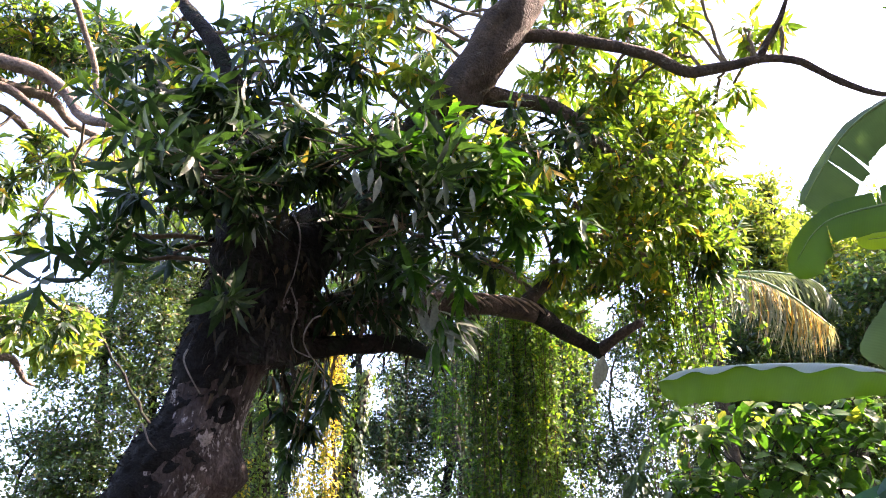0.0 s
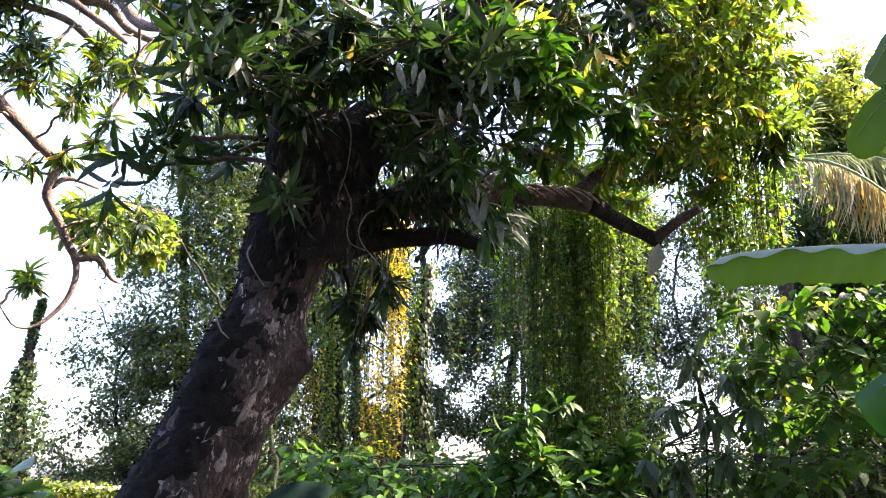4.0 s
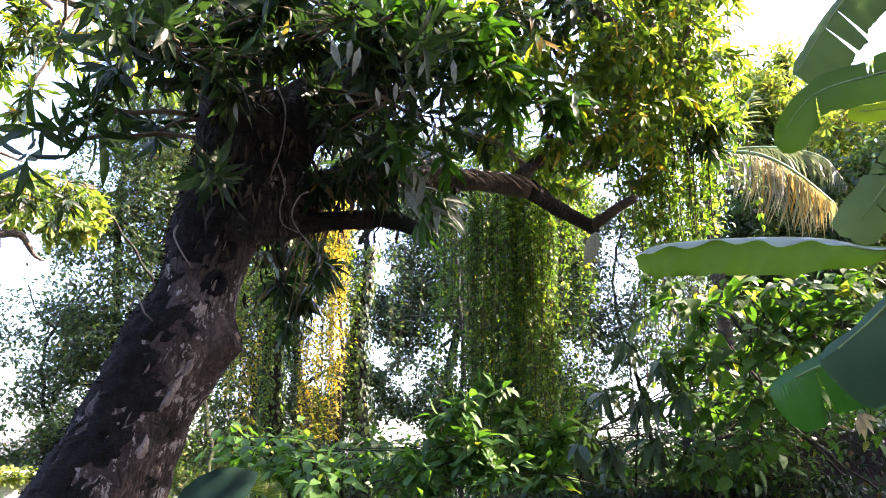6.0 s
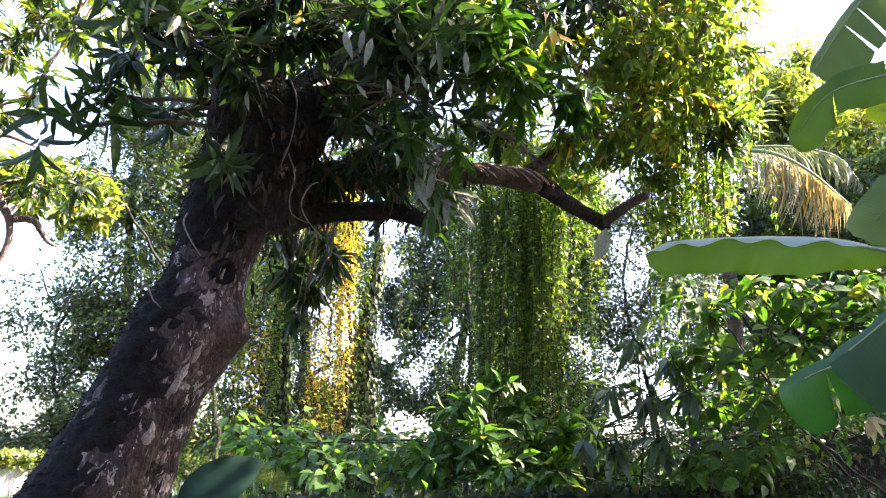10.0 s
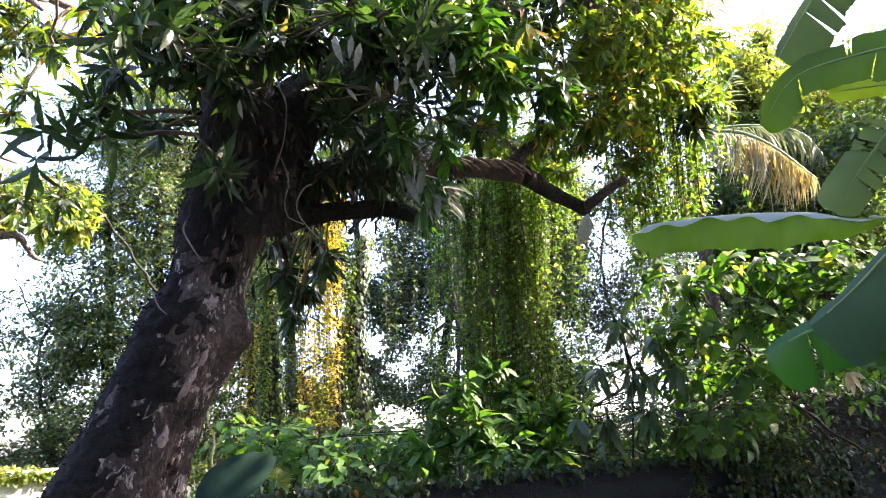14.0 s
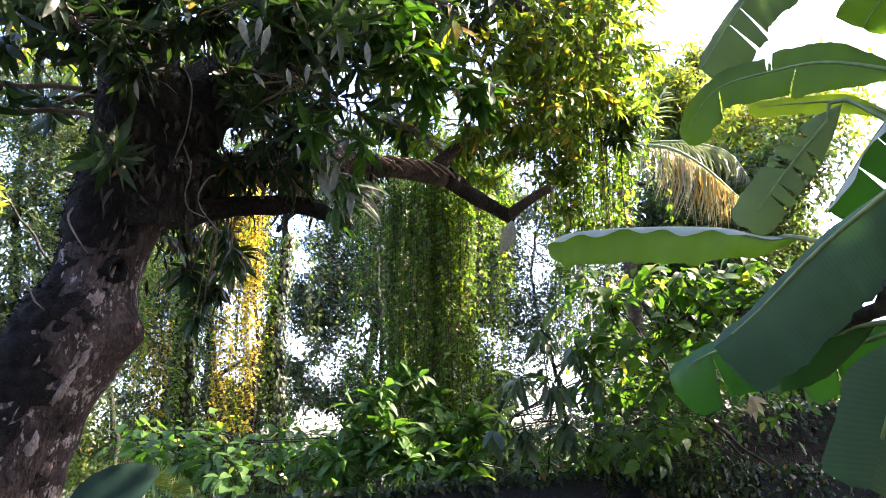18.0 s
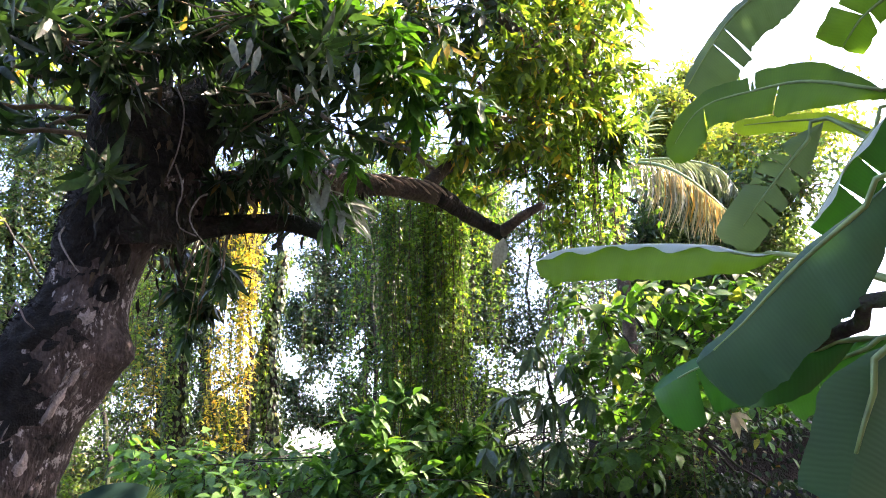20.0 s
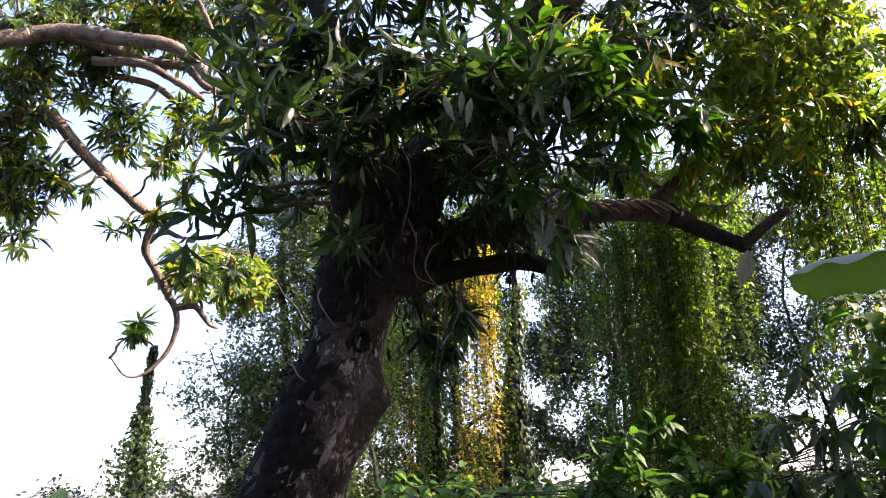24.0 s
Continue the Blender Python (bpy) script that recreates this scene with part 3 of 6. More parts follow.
CROWN_ARM = [
    (-0.60, 3.66, 3.16, 0.13), (-0.46, 3.65, 3.12, 0.14), (-0.73, 3.66, 3.11, 0.1), (-0.35, 3.68, 3.20, 0.14),
    (-0.35, 3.64, 3.28, 0.2), (-0.68, 4.00, 3.84, 0.3),
    (-0.38, 4.63, 4.00, 0.35), (0.11, 4.85, 4.05, 0.35), (-0.24, 5.13, 3.90, 0.3), (-0.72, 5.09, 3.89, 0.3),
]
CROWN_BACK = [
    (-1.39, 4.24, 4.69, 0.4), (-1.04, 4.47, 4.70, 0.4), (-0.81, 4.65, 4.48, 0.35), (-1.24, 4.69, 4.46, 0.35),
    (-1.94, 4.33, 4.62, 0.4), (-2.33, 4.53, 4.43, 0.25), (-2.09, 4.72, 4.30, 0.18), (-1.71, 4.55, 4.43, 0.3),
    (-0.40, 4.78, 4.55, 0.4), (-0.56, 4.74, 4.19, 0.3), (-2.62, 4.44, 4.71, 0.35), (-0.05, 4.57, 4.90, 0.4),
]
CROWN_FERN = [
    (-0.62, 3.35, 3.35, 0.14), (-1.17, 3.15, 2.96, 0.09), (-0.75, 3.35, 3.52, 0.12), (-1.03, 3.11, 3.77, 0.12),
    (-0.45, 3.45, 3.20, 0.12),
]
CROWN_EDGE = [(1.41, 5.00, 3.48, 0.15), (1.52, 5.00, 3.82, 0.18), (1.51, 5.00, 3.28, 0.13), (0.96, 5.40, 4.16, 0.18), (1.51, 5.10, 3.62, 0.18), (1.72, 5.10, 3.76, 0.20), (1.86, 5.10, 3.53, 0.20), (1.75, 5.10, 3.28, 0.14), (2.02, 5.10, 3.77, 0.20), (1.98, 5.10, 3.39, 0.16), (1.66, 5.20, 3.47, 0.13)]
CROWN_FRINGE = [(0.72, 5.20, 4.00, 0.22), (0.95, 5.20, 3.95, 0.20), (1.10, 5.20, 4.03, 0.20), (0.80, 5.30, 3.80, 0.15), (0.98, 5.40, 3.76, 0.12), (0.72, 5.20, 3.97, 0.28), (1.02, 5.20, 4.14, 0.30), (1.28, 5.20, 4.08, 0.26), (0.91, 5.50, 3.90, 0.20), (1.42, 5.00, 3.68, 0.22), (1.46, 5.00, 3.37, 0.16), (1.34, 5.00, 4.20, 0.25), (1.14, 5.40, 4.05, 0.16), (0.37, 5.00, 3.93, 0.25)]
CROWN_DARK = [
    (-1.17, 3.05, 4.00, 0.20), (-0.99, 3.00, 3.66, 0.20), (-1.13, 3.00, 3.46, 0.18), (-0.84, 3.00, 3.84, 0.20),
    (-1.28, 3.00, 3.68, 0.20), (-1.47, 3.00, 3.89, 0.18), (-1.55, 3.05, 3.69, 0.16), (-1.35, 3.00, 4.11, 0.20),
    (-0.88, 3.05, 3.54, 0.16), (-0.69, 3.10, 3.67, 0.18), (-1.05, 3.10, 3.34, 0.12), (-1.66, 3.10, 3.49, 0.14),
    
]
CROWN_LOW = [
    (1.80, 4.55, 3.94, 0.11), (1.75, 4.55, 3.77, 0.09),
    (-1.12, 4.50, 2.77, 0.12), (-0.99, 4.60, 2.67, 0.12), (-1.10, 4.70, 2.54, 0.10), (-0.85, 4.60, 2.89, 0.10),
    (-0.91, 4.50, 3.00, 0.10), (-1.14, 4.40, 2.93, 0.10), ]
CROWN_GREEN = [(-0.32, 2.90, 3.62, 0.15), (-0.16, 3.00, 3.76, 0.15), (-0.47, 3.00, 3.80, 0.14), (0.15, 3.30, 3.64, 0.18), (0.29, 3.40, 3.55, 0.18), (0.03, 3.30, 3.81, 0.18), (0.38, 3.50, 3.83, 0.18), (-0.26, 3.30, 3.19, 0.10), (-0.03, 3.40, 3.17, 0.08), (0.61, 3.70, 3.62, 0.20), (0.18, 3.30, 3.88, 0.15)]
CROWN_TOP = [
    (-1.82, 3.41, 4.77, 0.4), (-1.23, 3.42, 4.88, 0.5), (-0.69, 3.45, 4.68, 0.4), (-0.43, 3.60, 5.15, 0.5),
    (-1.03, 3.87, 4.56, 0.35), (-0.27, 3.44, 4.59, 0.3), (0.81, 4.22, 5.26, 0.4), (1.27, 4.25, 5.07, 0.42),
    (1.66, 4.04, 5.60, 0.3), (2.08, 3.88, 5.24, 0.16), (1.04, 4.04, 5.83, 0.5), (2.20, 3.68, 5.21, 0.2),
    (0.56, 4.18, 4.71, 0.3), (-2.17, 3.52, 4.59, 0.25), (-1.47, 3.78, 4.68, 0.35), (-0.75, 3.62, 5.37, 0.5),
    (-1.01, 3.45, 6.01, 0.7), (0.38, 3.72, 6.37, 0.7),
]
CROWN_HIGH = [
    (-1.16, 3.41, 4.60, 0.35), (-0.92, 3.46, 4.92, 0.4), (-0.63, 3.62, 4.65, 0.35), (-1.55, 3.28, 4.08, 0.3),
    (-0.46, 4.22, 4.88, 0.35), (-1.11, 3.90, 4.49, 0.3), (-0.13, 4.16, 5.59, 0.5), (-0.53, 3.66, 5.64, 0.5),
    (-1.79, 3.11, 4.33, 0.35), (-1.65, 3.33, 4.79, 0.35), (0.29, 3.87, 5.99, 0.5),
]
CROWN_SUN = [
    (0.82, 4.11, 5.67, 0.45), (1.24, 4.11, 5.55, 0.4), (1.65, 4.13, 5.36, 0.35), (1.84, 4.26, 4.93, 0.35),
    (1.44, 4.36, 4.85, 0.35), (0.89, 4.31, 4.96, 0.35), (2.08, 4.23, 5.17, 0.22), (0.66, 4.29, 5.37, 0.35),
    (0.30, 4.37, 4.84, 0.3), (2.08, 3.91, 5.37, 0.2), (1.14, 4.22, 5.15, 0.35), (1.67, 3.94, 5.85, 0.4),
]


# Unseen clumps above the view, added only to shade trunk, leaves and wall.
SHADE_CLUMPS = [(2.0, 2.75, 6.7, 0.55), (2.8, 2.65, 6.8, 0.55), (3.5, 2.5, 6.8, 0.6), (4.2, 2.4, 6.9, 0.6), (2.4, 2.0, 6.8, 0.6), (3.2, 1.8, 6.9, 0.7), (1.2, 2.8, 6.8, 0.6), (1.6, 2.1, 6.7, 0.6), (4.0, 1.5, 6.9, 0.7), (0.4, 2.3, 6.8, 0.6), (3.6, 3.3, 6.5, 0.5), (4.2, 3.3, 6.9, 0.5), (3.8, 3.1, 6.1, 0.45), (3.1, 3.3, 6.2, 0.4), (4.6, 3.0, 7.2, 0.5), (3.9, 4.1, 5.9, 0.45), (3.6, 3.9, 5.5, 0.35)]


def twig_lines(clumps, limbs, tips, share=0.5, thick=0.013):
    """Thin branches from the nearest limb to each clump, and twigs from the clump to its leaf tips."""
    spine = np.vstack([curve_points(l, 0.1)[:, :3] for l in limbs])
    lines, radii = [], []
    centres = np.array([c[:3] for c in clumps])
    for c in centres:
        a = spine[np.argmin(np.linalg.norm(spine - c, axis=1))]
        s = np.linspace(0, 1, 9)[:, None]
        sag = np.array([0, 0, 1.0]) * (np.sin(s * np.pi) * 0.08 * np.linalg.norm(c - a))
        lines.append(a + (c - a) * s + sag + np.cumsum(RNG.normal(0, 0.012, (9, 3)), 0))
        radii.append(thick)
    for p in tips[RNG.uniform(0, 1, len(tips)) < share]:
        c = centres[np.argmin(np.linalg.norm(centres - p, axis=1))]
        s = np.linspace(0, 1, 5)[:, None]
        lines.append(c + (p - c) * s + np.cumsum(RNG.normal(0, 0.008, (5, 3)), 0))
        radii.append(0.0045)
    return thin_tubes(lines, radii, 4)


def rosette_meshes(name, count, length, width, variants):
    made = []
    for k in range(variants):
        b = whorls(np.zeros((1, 3)), np.array([[0.15, 0.1, 1.0]]), count, length, width, 0.1)
        made.append(raw_mesh(name, *spread(LANCE, *b)))
    return made


def rosettes_as_parts(at, way, meshes, material, parent, label=""):
    shift = Vector((0, 0, 0)) - parent.location
    for p, d in zip(at, way):
        d = unit(d * np.array([1, 1, 0.5]) + np.array([0, 0, -0.4]) + RNG.normal(0, 0.4, 3))
        q = Vector(d).to_track_quat("Z", "Y")
        me = meshes[RNG.integers(len(meshes))]
        ob = part("leaf_rosette", me, material, parent)
        ob.matrix_basis = Matrix.LocRotScale(Vector(p) + shift, q @ Euler((0, 0, RNG.uniform(0, 6.28))).to_quaternion(), Vector((1, 1, 1)) * RNG.uniform(0.8, 1.15))


def build_mango():
    tree = thing("mango_tree", (-2.28, 3.45, 0), "old leaning mango tree with dark mossy bark and heavy leafy crown", "tree")
    v, f = tube(TRUNK, 40, 0.045, 0.10, 4.0)
    # swelling on the side of the trunk and a knot hole
    burl, knot = np.array([-1.12, 3.58, 2.24]), np.array([-1.18, 3.45, 2.52])
    axis = unit(np.array([0.42, 0.08, 0.9]))
    for q, push, size in ((burl, 0.115, 0.075), (knot, -0.06, 0.035)):
        off = v - q
        w = np.exp(-(off**2).sum(1) / (2 * size**2))
        centre = np.array([-1.36, 3.66, 2.25]) + axis * ((v - np.array([-1.36, 3.66, 2.25])) @ axis)[:, None]
        v = v + unit(v - centre) * (w * push)[:, None]
    trunk = child("trunk", raw_mesh("trunk", v, f), M_BARK, tree, "rough brown bark with pale scars")
    # Fork limbs and the arm beyond its sunlit stretch get the shade-darkened bark.
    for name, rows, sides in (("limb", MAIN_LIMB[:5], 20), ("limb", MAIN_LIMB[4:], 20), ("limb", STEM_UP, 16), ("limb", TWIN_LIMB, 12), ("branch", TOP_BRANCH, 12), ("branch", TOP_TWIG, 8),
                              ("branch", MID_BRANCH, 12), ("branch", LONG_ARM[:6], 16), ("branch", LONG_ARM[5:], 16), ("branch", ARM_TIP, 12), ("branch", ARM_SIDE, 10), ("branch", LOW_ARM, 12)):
        child(name, raw_mesh(name, *tube(rows, sides, 0.05, 0.16, 9.0, 0.012)), M_SHADED_MOSSBARK if rows in (MAIN_LIMB[:5], STEM_UP, LOW_ARM, LONG_ARM[5:]) else M_BRANCH, tree)
    # curling dry roots and broken stubs at the fork
    for pts in ([(-1.36, 3.36, 2.78), (-1.34, 3.28, 2.70), (-1.28, 3.27, 2.60), (-1.25, 3.32, 2.55)],
                [(-0.90, 3.42, 3.14), (-0.86, 3.44, 3.02), (-0.88, 3.45, 2.9), (-0.86, 3.46, 2.82), (-0.78, 3.47, 2.78)],
                [(-0.74, 3.46, 3.0), (-0.78, 3.46, 2.98), (-0.82, 3.47, 2.90), (-0.80, 3.47, 2.82), (-0.70, 3.48, 2.70)],
                [(-0.92, 3.35, 3.55), (-0.86, 3.33, 3.40), (-0.87, 3.34, 3.2), (-0.92, 3.37, 3.05)],
                [(-1.52, 3.32, 2.35), (-1.48, 3.28, 2.40), (-1.44, 3.30, 2.32), (-1.40, 3.36, 2.28)]):
        n = len(pts)
        child("aerial_root", raw_mesh("aerial_root", *tube([(*p, 0.0055 - 0.003 * i / n) for i, p in enumerate(pts)], 6, 0.03, 0.2, 20.0)), M_PALETWIG, tree, "pale dry aerial root")
    # moss over the upper side of the leaning trunk: a ragged coat, and tufts and small ferns on it
    line = curve_points(TRUNK, 0.025)
    tan = unit(np.gradient(line[:, :3], axis=0))
    u = unit(np.cross(tan, np.array([0, 1.0, 0])))
    w = np.cross(tan, u)

    def skin(k, ang, over):
        out = u[k] * np.cos(ang)[:, None] + w[k] * np.sin(ang)[:, None]
        return line[k, :3] + out * (line[k, 3] * 1.02 + over)[:, None], out

    rows, cols = np.arange(4, len(line) - 6), np.linspace(math.radians(-130), math.radians(182), 62)
    k, c = np.meshgrid(rows, np.arange(len(cols)), indexing="ij")
    k, c = k.ravel(), c.ravel()
    p0, out = skin(k, cols[c], np.zeros(len(k)))
    rag = np.array([0.7 * noise.noise(Vector(q) * 5.0) + 0.6 * noise.noise(Vector(q) * 14.0) + 0.6 * noise.noise(Vector(q) * 33.0) for q in p0])
    # The coat widens near the fork, standing in for shade there too.
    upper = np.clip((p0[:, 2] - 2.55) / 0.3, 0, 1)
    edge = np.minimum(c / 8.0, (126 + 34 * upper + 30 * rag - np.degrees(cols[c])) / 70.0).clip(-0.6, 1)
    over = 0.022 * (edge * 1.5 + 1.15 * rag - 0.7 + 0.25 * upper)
    p0, out = skin(k, cols[c], over.clip(-0.05, 0.03))
    i, q = np.meshgrid(np.arange(len(rows) - 1), np.arange(len(cols) - 1), indexing="ij")
    a = (i * len(cols) + q).ravel()
    tris = np.concatenate([np.stack([a, a + 1, a + len(cols) + 1], -1), np.stack([a, a + len(cols) + 1, a + len(cols)], -1)])
    child("moss", raw_mesh("moss", p0, tris), M_SHADED_MOSS, tree, "moss coat darkened for shade")
    n = 12000
    pick = RNG.integers(0, len(k), n)
    good = over[pick] > 0.004
    at, o = p0[pick][good], out[pick][good]
    n = len(at)
    at = at + RNG.normal(0, 0.012, (n, 3))
    d = o + RNG.normal(0, 0.6, (n, 3)) + np.array([0, 0, -0.3])
    child("fern_fringe", raw_mesh("fern_fringe", *spread(SMALL, at, d, RNG.normal(0, 1, (n, 3)), RNG.uniform(0.01, 0.03, n), RNG.uniform(0.004, 0.011, n))), M_SHADED_MOSS, tree, "dark moss and small ferns", "stuff")
    # flakes of pale bark on the bare side
    for _ in range(110):
        kk = RNG.integers(20, len(line) - 22)
        ang = RNG.uniform(math.radians(92), math.radians(160))
        long, wide = RNG.uniform(0.008, 0.05), RNG.uniform(0.003, 0.009)
        m = 13
        th = np.arange(m) / m * 2 * np.pi
        rr = RNG.uniform(0.4, 1.25, m)
        ks = np.clip(kk + (np.cos(th) * rr * long / 0.025).round().astype(int), 0, len(line) - 1)
        frac = np.cos(th) * rr * long
        base, o = skin(np.full(m, kk), ang + np.sin(th) * rr * wide / line[kk, 3], np.full(m, 0.001))
        ring = base + tan[kk] * frac[:, None]
        c0, o0 = skin(np.array([kk]), np.array([ang]), np.array([0.004]))
        v = np.vstack([c0, ring, ring - o * 0.03])
        ids = np.arange(m)
        nx = (ids + 1) % m
        f = np.concatenate([np.stack([np.zeros(m, int), 1 + ids, 1 + nx], -1), np.stack([1 + ids, 1 + m + ids, 1 + m + nx], -1), np.stack([1 + ids, 1 + m + nx, 1 + nx], -1)])
        child("bark_flake", raw_mesh("bark_flake", v, f), M_FLAKE, tree)
    # knot hole: shallow bowl and rim in near black, the hole's shade painted in
    m = 15
    th = np.arange(m) / m * 2 * np.pi
    rr = RNG.uniform(0.85, 1.12, m)
    hole = np.array([-1.104, 3.385, 2.493])
    kk = int(np.argmin(np.linalg.norm(line[:, :3] - hole, axis=1)))
    o0 = unit(hole - line[kk, :3])
    s0 = unit(np.cross(tan[kk], o0))
    centre = line[kk, :3] + o0 * (line[kk, 3] * 1.0)
    ring = [centre + o0 * lift + s0 * (np.cos(th) * rr * wide)[:, None] + tan[kk] * (np.sin(th) * rr * wide * 1.35)[:, None] for wide, lift in ((0.062, -0.02), (0.05, 0.02), (0.036, 0.018), (0.026, -0.015))]
    ids = np.arange(m)
    nx = (ids + 1) % m
    f = np.concatenate([np.concatenate([np.stack([a * m + ids, a * m + nx, a * m + m + nx], -1), np.stack([a * m + ids, a * m + m + nx, a * m + m + ids], -1)]) for a in range(3)])
    f = np.concatenate([f, np.stack([np.full(m, 4 * m), 3 * m + ids, 3 * m + nx], -1)])
    child("knot_hole", raw_mesh("knot_hole", np.vstack(ring + [centre - o0 * 0.03]), f), M_SHADED_MOSS, tree, "dark knot hole with a swollen rim")
    # larger scars where bark came away
    for spot, long, wide in (((-1.19, 3.35, 2.33), 0.06, 0.042), ((-1.29, 3.39, 1.94), 0.09, 0.02), ((-1.38, 3.36, 1.68), 0.07, 0.025), ((-1.23, 3.40, 2.07), 0.05, 0.015)):
        gap = np.linalg.norm(line[:, :3] - np.array(spot), axis=1)
        kk = int(np.argmin(gap))
        o0 = unit(np.array(spot) - line[kk, :3])
        ang = math.atan2(float(o0 @ w[kk]), float(o0 @ u[kk]))
        m = 17
        th = np.arange(m) / m * 2 * np.pi
        rr = RNG.uniform(0.6, 1.2, m)
        base, o = skin(np.full(m, kk), ang + np.sin(th) * rr * wide / line[kk, 3], np.full(m, 0.004))
        ring = base + tan[kk] * (np.cos(th) * rr * long)[:, None]
        c0, _ = skin(np.array([kk]), np.array([ang]), np.array([0.008]))
        v = np.vstack([c0, ring, ring - o * 0.05])
        ids = np.arange(m)
        nx = (ids + 1) % m
        f = np.concatenate([np.stack([np.zeros(m, int), 1 + ids, 1 + nx], -1), np.stack([1 + ids, 1 + m + ids, 1 + m + nx], -1), np.stack([1 + ids, 1 + m + nx, 1 + nx], -1)])
        child("bark_scar", raw_mesh("bark_scar", v, f), M_SCAR, tree, "pale pinkish bark scar")
    # dry leaves, roots and small ferns that clothe the fork and the first stretch of each limb
    at, out = [], []
    for rows, few, wide in ((MAIN_LIMB[:5], 1300, 0.12), (STEM_UP[:3], 700, 0.09), (LONG_ARM[:4], 450, 0.06), (LOW_ARM, 60, 0.015)):
        q = curve_points(rows, 0.02)
        k = RNG.integers(0, len(q), few)
        o = unit(RNG.normal(0, 1, (few, 3)))
        at.append(q[k, :3] + o * (q[k, 3] + RNG.uniform(0, wide, few))[:, None])
        out.append(o)
    at, out = np.vstack(at), np.vstack(out)
    n = len(at)
    child("dead_leaf_mass", raw_mesh("dead_leaf_mass", *spread(LANCE, at, out * 0.5 + np.array([0, 0, -0.9]) + RNG.normal(0, 0.25, (n, 3)), out + RNG.normal(0, 0.4, (n, 3)), RNG.uniform(0.04, 0.12, n), RNG.uniform(0.012, 0.03, n))), M_EPIPHYTE, tree, "dark hanging dead leaves and small ferns on the fork", "stuff")
    for x, y, z, size in ((-0.51, 2.68, 3.40, 0.14), (-0.39, 2.68, 3.36, 0.13), (-0.43, 2.68, 3.40, 0.11), (-0.24, 2.80, 3.26, 0.09), (-0.18, 2.80, 3.25, 0.08), (-0.34, 2.90, 3.29, 0.09), (-0.48, 2.90, 3.26, 0.08), (-1.01, 3.00, 3.27, 0.10), (-0.11, 2.80, 3.37, 0.09), (-0.29, 3.00, 2.97, 0.07), (-0.08, 2.90, 3.61, 0.08), (0.01, 2.68, 3.30, 0.11), (-0.46, 3.10, 3.16, 0.07)):
        way = np.array([[RNG.normal(0.15, 0.3), -0.1, -1.0]])
        child("dead_leaf", raw_mesh("dead_leaf", *spread(LANCE, np.array([[x, y, z]]), way, np.array([[RNG.normal(0, 0.4), -1.0, 0.3]]), np.array([size]), np.array([size * 0.3]))), M_PALELEAF, tree, "pale dry hanging leaf")
    child("dead_leaf", raw_mesh("dead_leaf", *spread(LANCE, np.array([[0.98, 4.62, 3.17]]), np.array([[-0.25, -0.1, -1.0]]), np.array([[0.4, -1.0, 0.2]]), np.array([0.24]), np.array([0.13]))), M_PALELEAF, tree, "broad pale leaf hanging from the elbow")
    # striped sunlight on the long arm, built as pale slanting raised strips
    q = curve_points(LONG_ARM, 0.012)
    tan_q = unit(np.gradient(q[:, :3], axis=0))
    ua = unit(np.cross(tan_q, np.array([0, 1.0, 0])))
    wa = np.cross(tan_q, ua)
    inside = np.nonzero((q[:, 0] > 0.02) & (q[:, 0] < 0.46))[0]
    for k in inside[::4]:
        rows, first, last, lean = [], RNG.uniform(25, 60), RNG.uniform(95, 135), RNG.uniform(1.6, 2.8)
        for j, ang in enumerate(np.radians(np.linspace(first, last, 6))):
            i = min(len(q) - 1, k + int(j * lean))
            o = ua[i] * math.cos(ang) + wa[i] * math.sin(ang)
            rows.append((*(q[i, :3] + o * (q[i, 3] * 1.01)), RNG.uniform(0.004, 0.009) * (0.4 if j in (0, 5) else 1)))
        child("sun_stripe", raw_mesh("sun_stripe", *tube(rows, 6, 0.02, 0.25, 30.0)), M_SUN_STRIPE, tree, "slanting stripe of sunlight built as a pale raised strip")
    # crown
    limbs = [MAIN_LIMB, STEM_UP, TOP_BRANCH, MID_BRANCH, LONG_ARM, ARM_SIDE, LOW_ARM, TWIN_LIMB]
    near_at, near_out = in_clumps(CROWN_LEFT + CROWN_NEAR + CROWN_FERN, 76)
    pick = RNG.permutation(len(near_at))
    first, rest = pick[:290], pick[290:]
    rosettes_as_parts(near_at[first], near_out[first], rosette_meshes("leaf_rosette", 12, 0.17, 0.042, 14), M_MANGO, tree)
    mid_at, mid_out = in_clumps(CROWN_MID + CROWN_ARM, 105)
    top_at, top_out = in_clumps(CROWN_TOP, 80)
    high_at, high_out = in_clumps(CROWN_HIGH, 52)
    dark_at, dark_out = in_clumps(CROWN_DARK, 190, 0.3)
    low_at, low_out = in_clumps(CROWN_LOW, 420, 0.3)
    dark_at, dark_out = np.vstack([dark_at, low_at]), np.vstack([dark_out, low_out])
    high_at, high_out = np.vstack([high_at, dark_at]), np.vstack([high_out, dark_out])
    sun_at, sun_out = in_clumps(CROWN_SUN, 110)
    top_at, top_out = np.vstack([top_at, sun_at]), np.vstack([top_out, sun_out])
    right_at, right_out = in_clumps(CROWN_RIGHT + CROWN_FRINGE, 135)
    back_at, back_out = in_clumps(CROWN_BACK, 55)
    top_at, top_out = np.vstack([top_at, back_at]), np.vstack([top_out, back_out])
    shade_at, shade_out = in_clumps(SHADE_CLUMPS, 300)
    half = len(mid_at) // 2
    at = np.vstack([near_at[rest], mid_at[half:], shade_at, high_at])
    out = np.vstack([near_out[rest], mid_out[half:], shade_out, high_out]) * np.array([1, 1, 0.5]) + np.array([0, 0, -0.1])
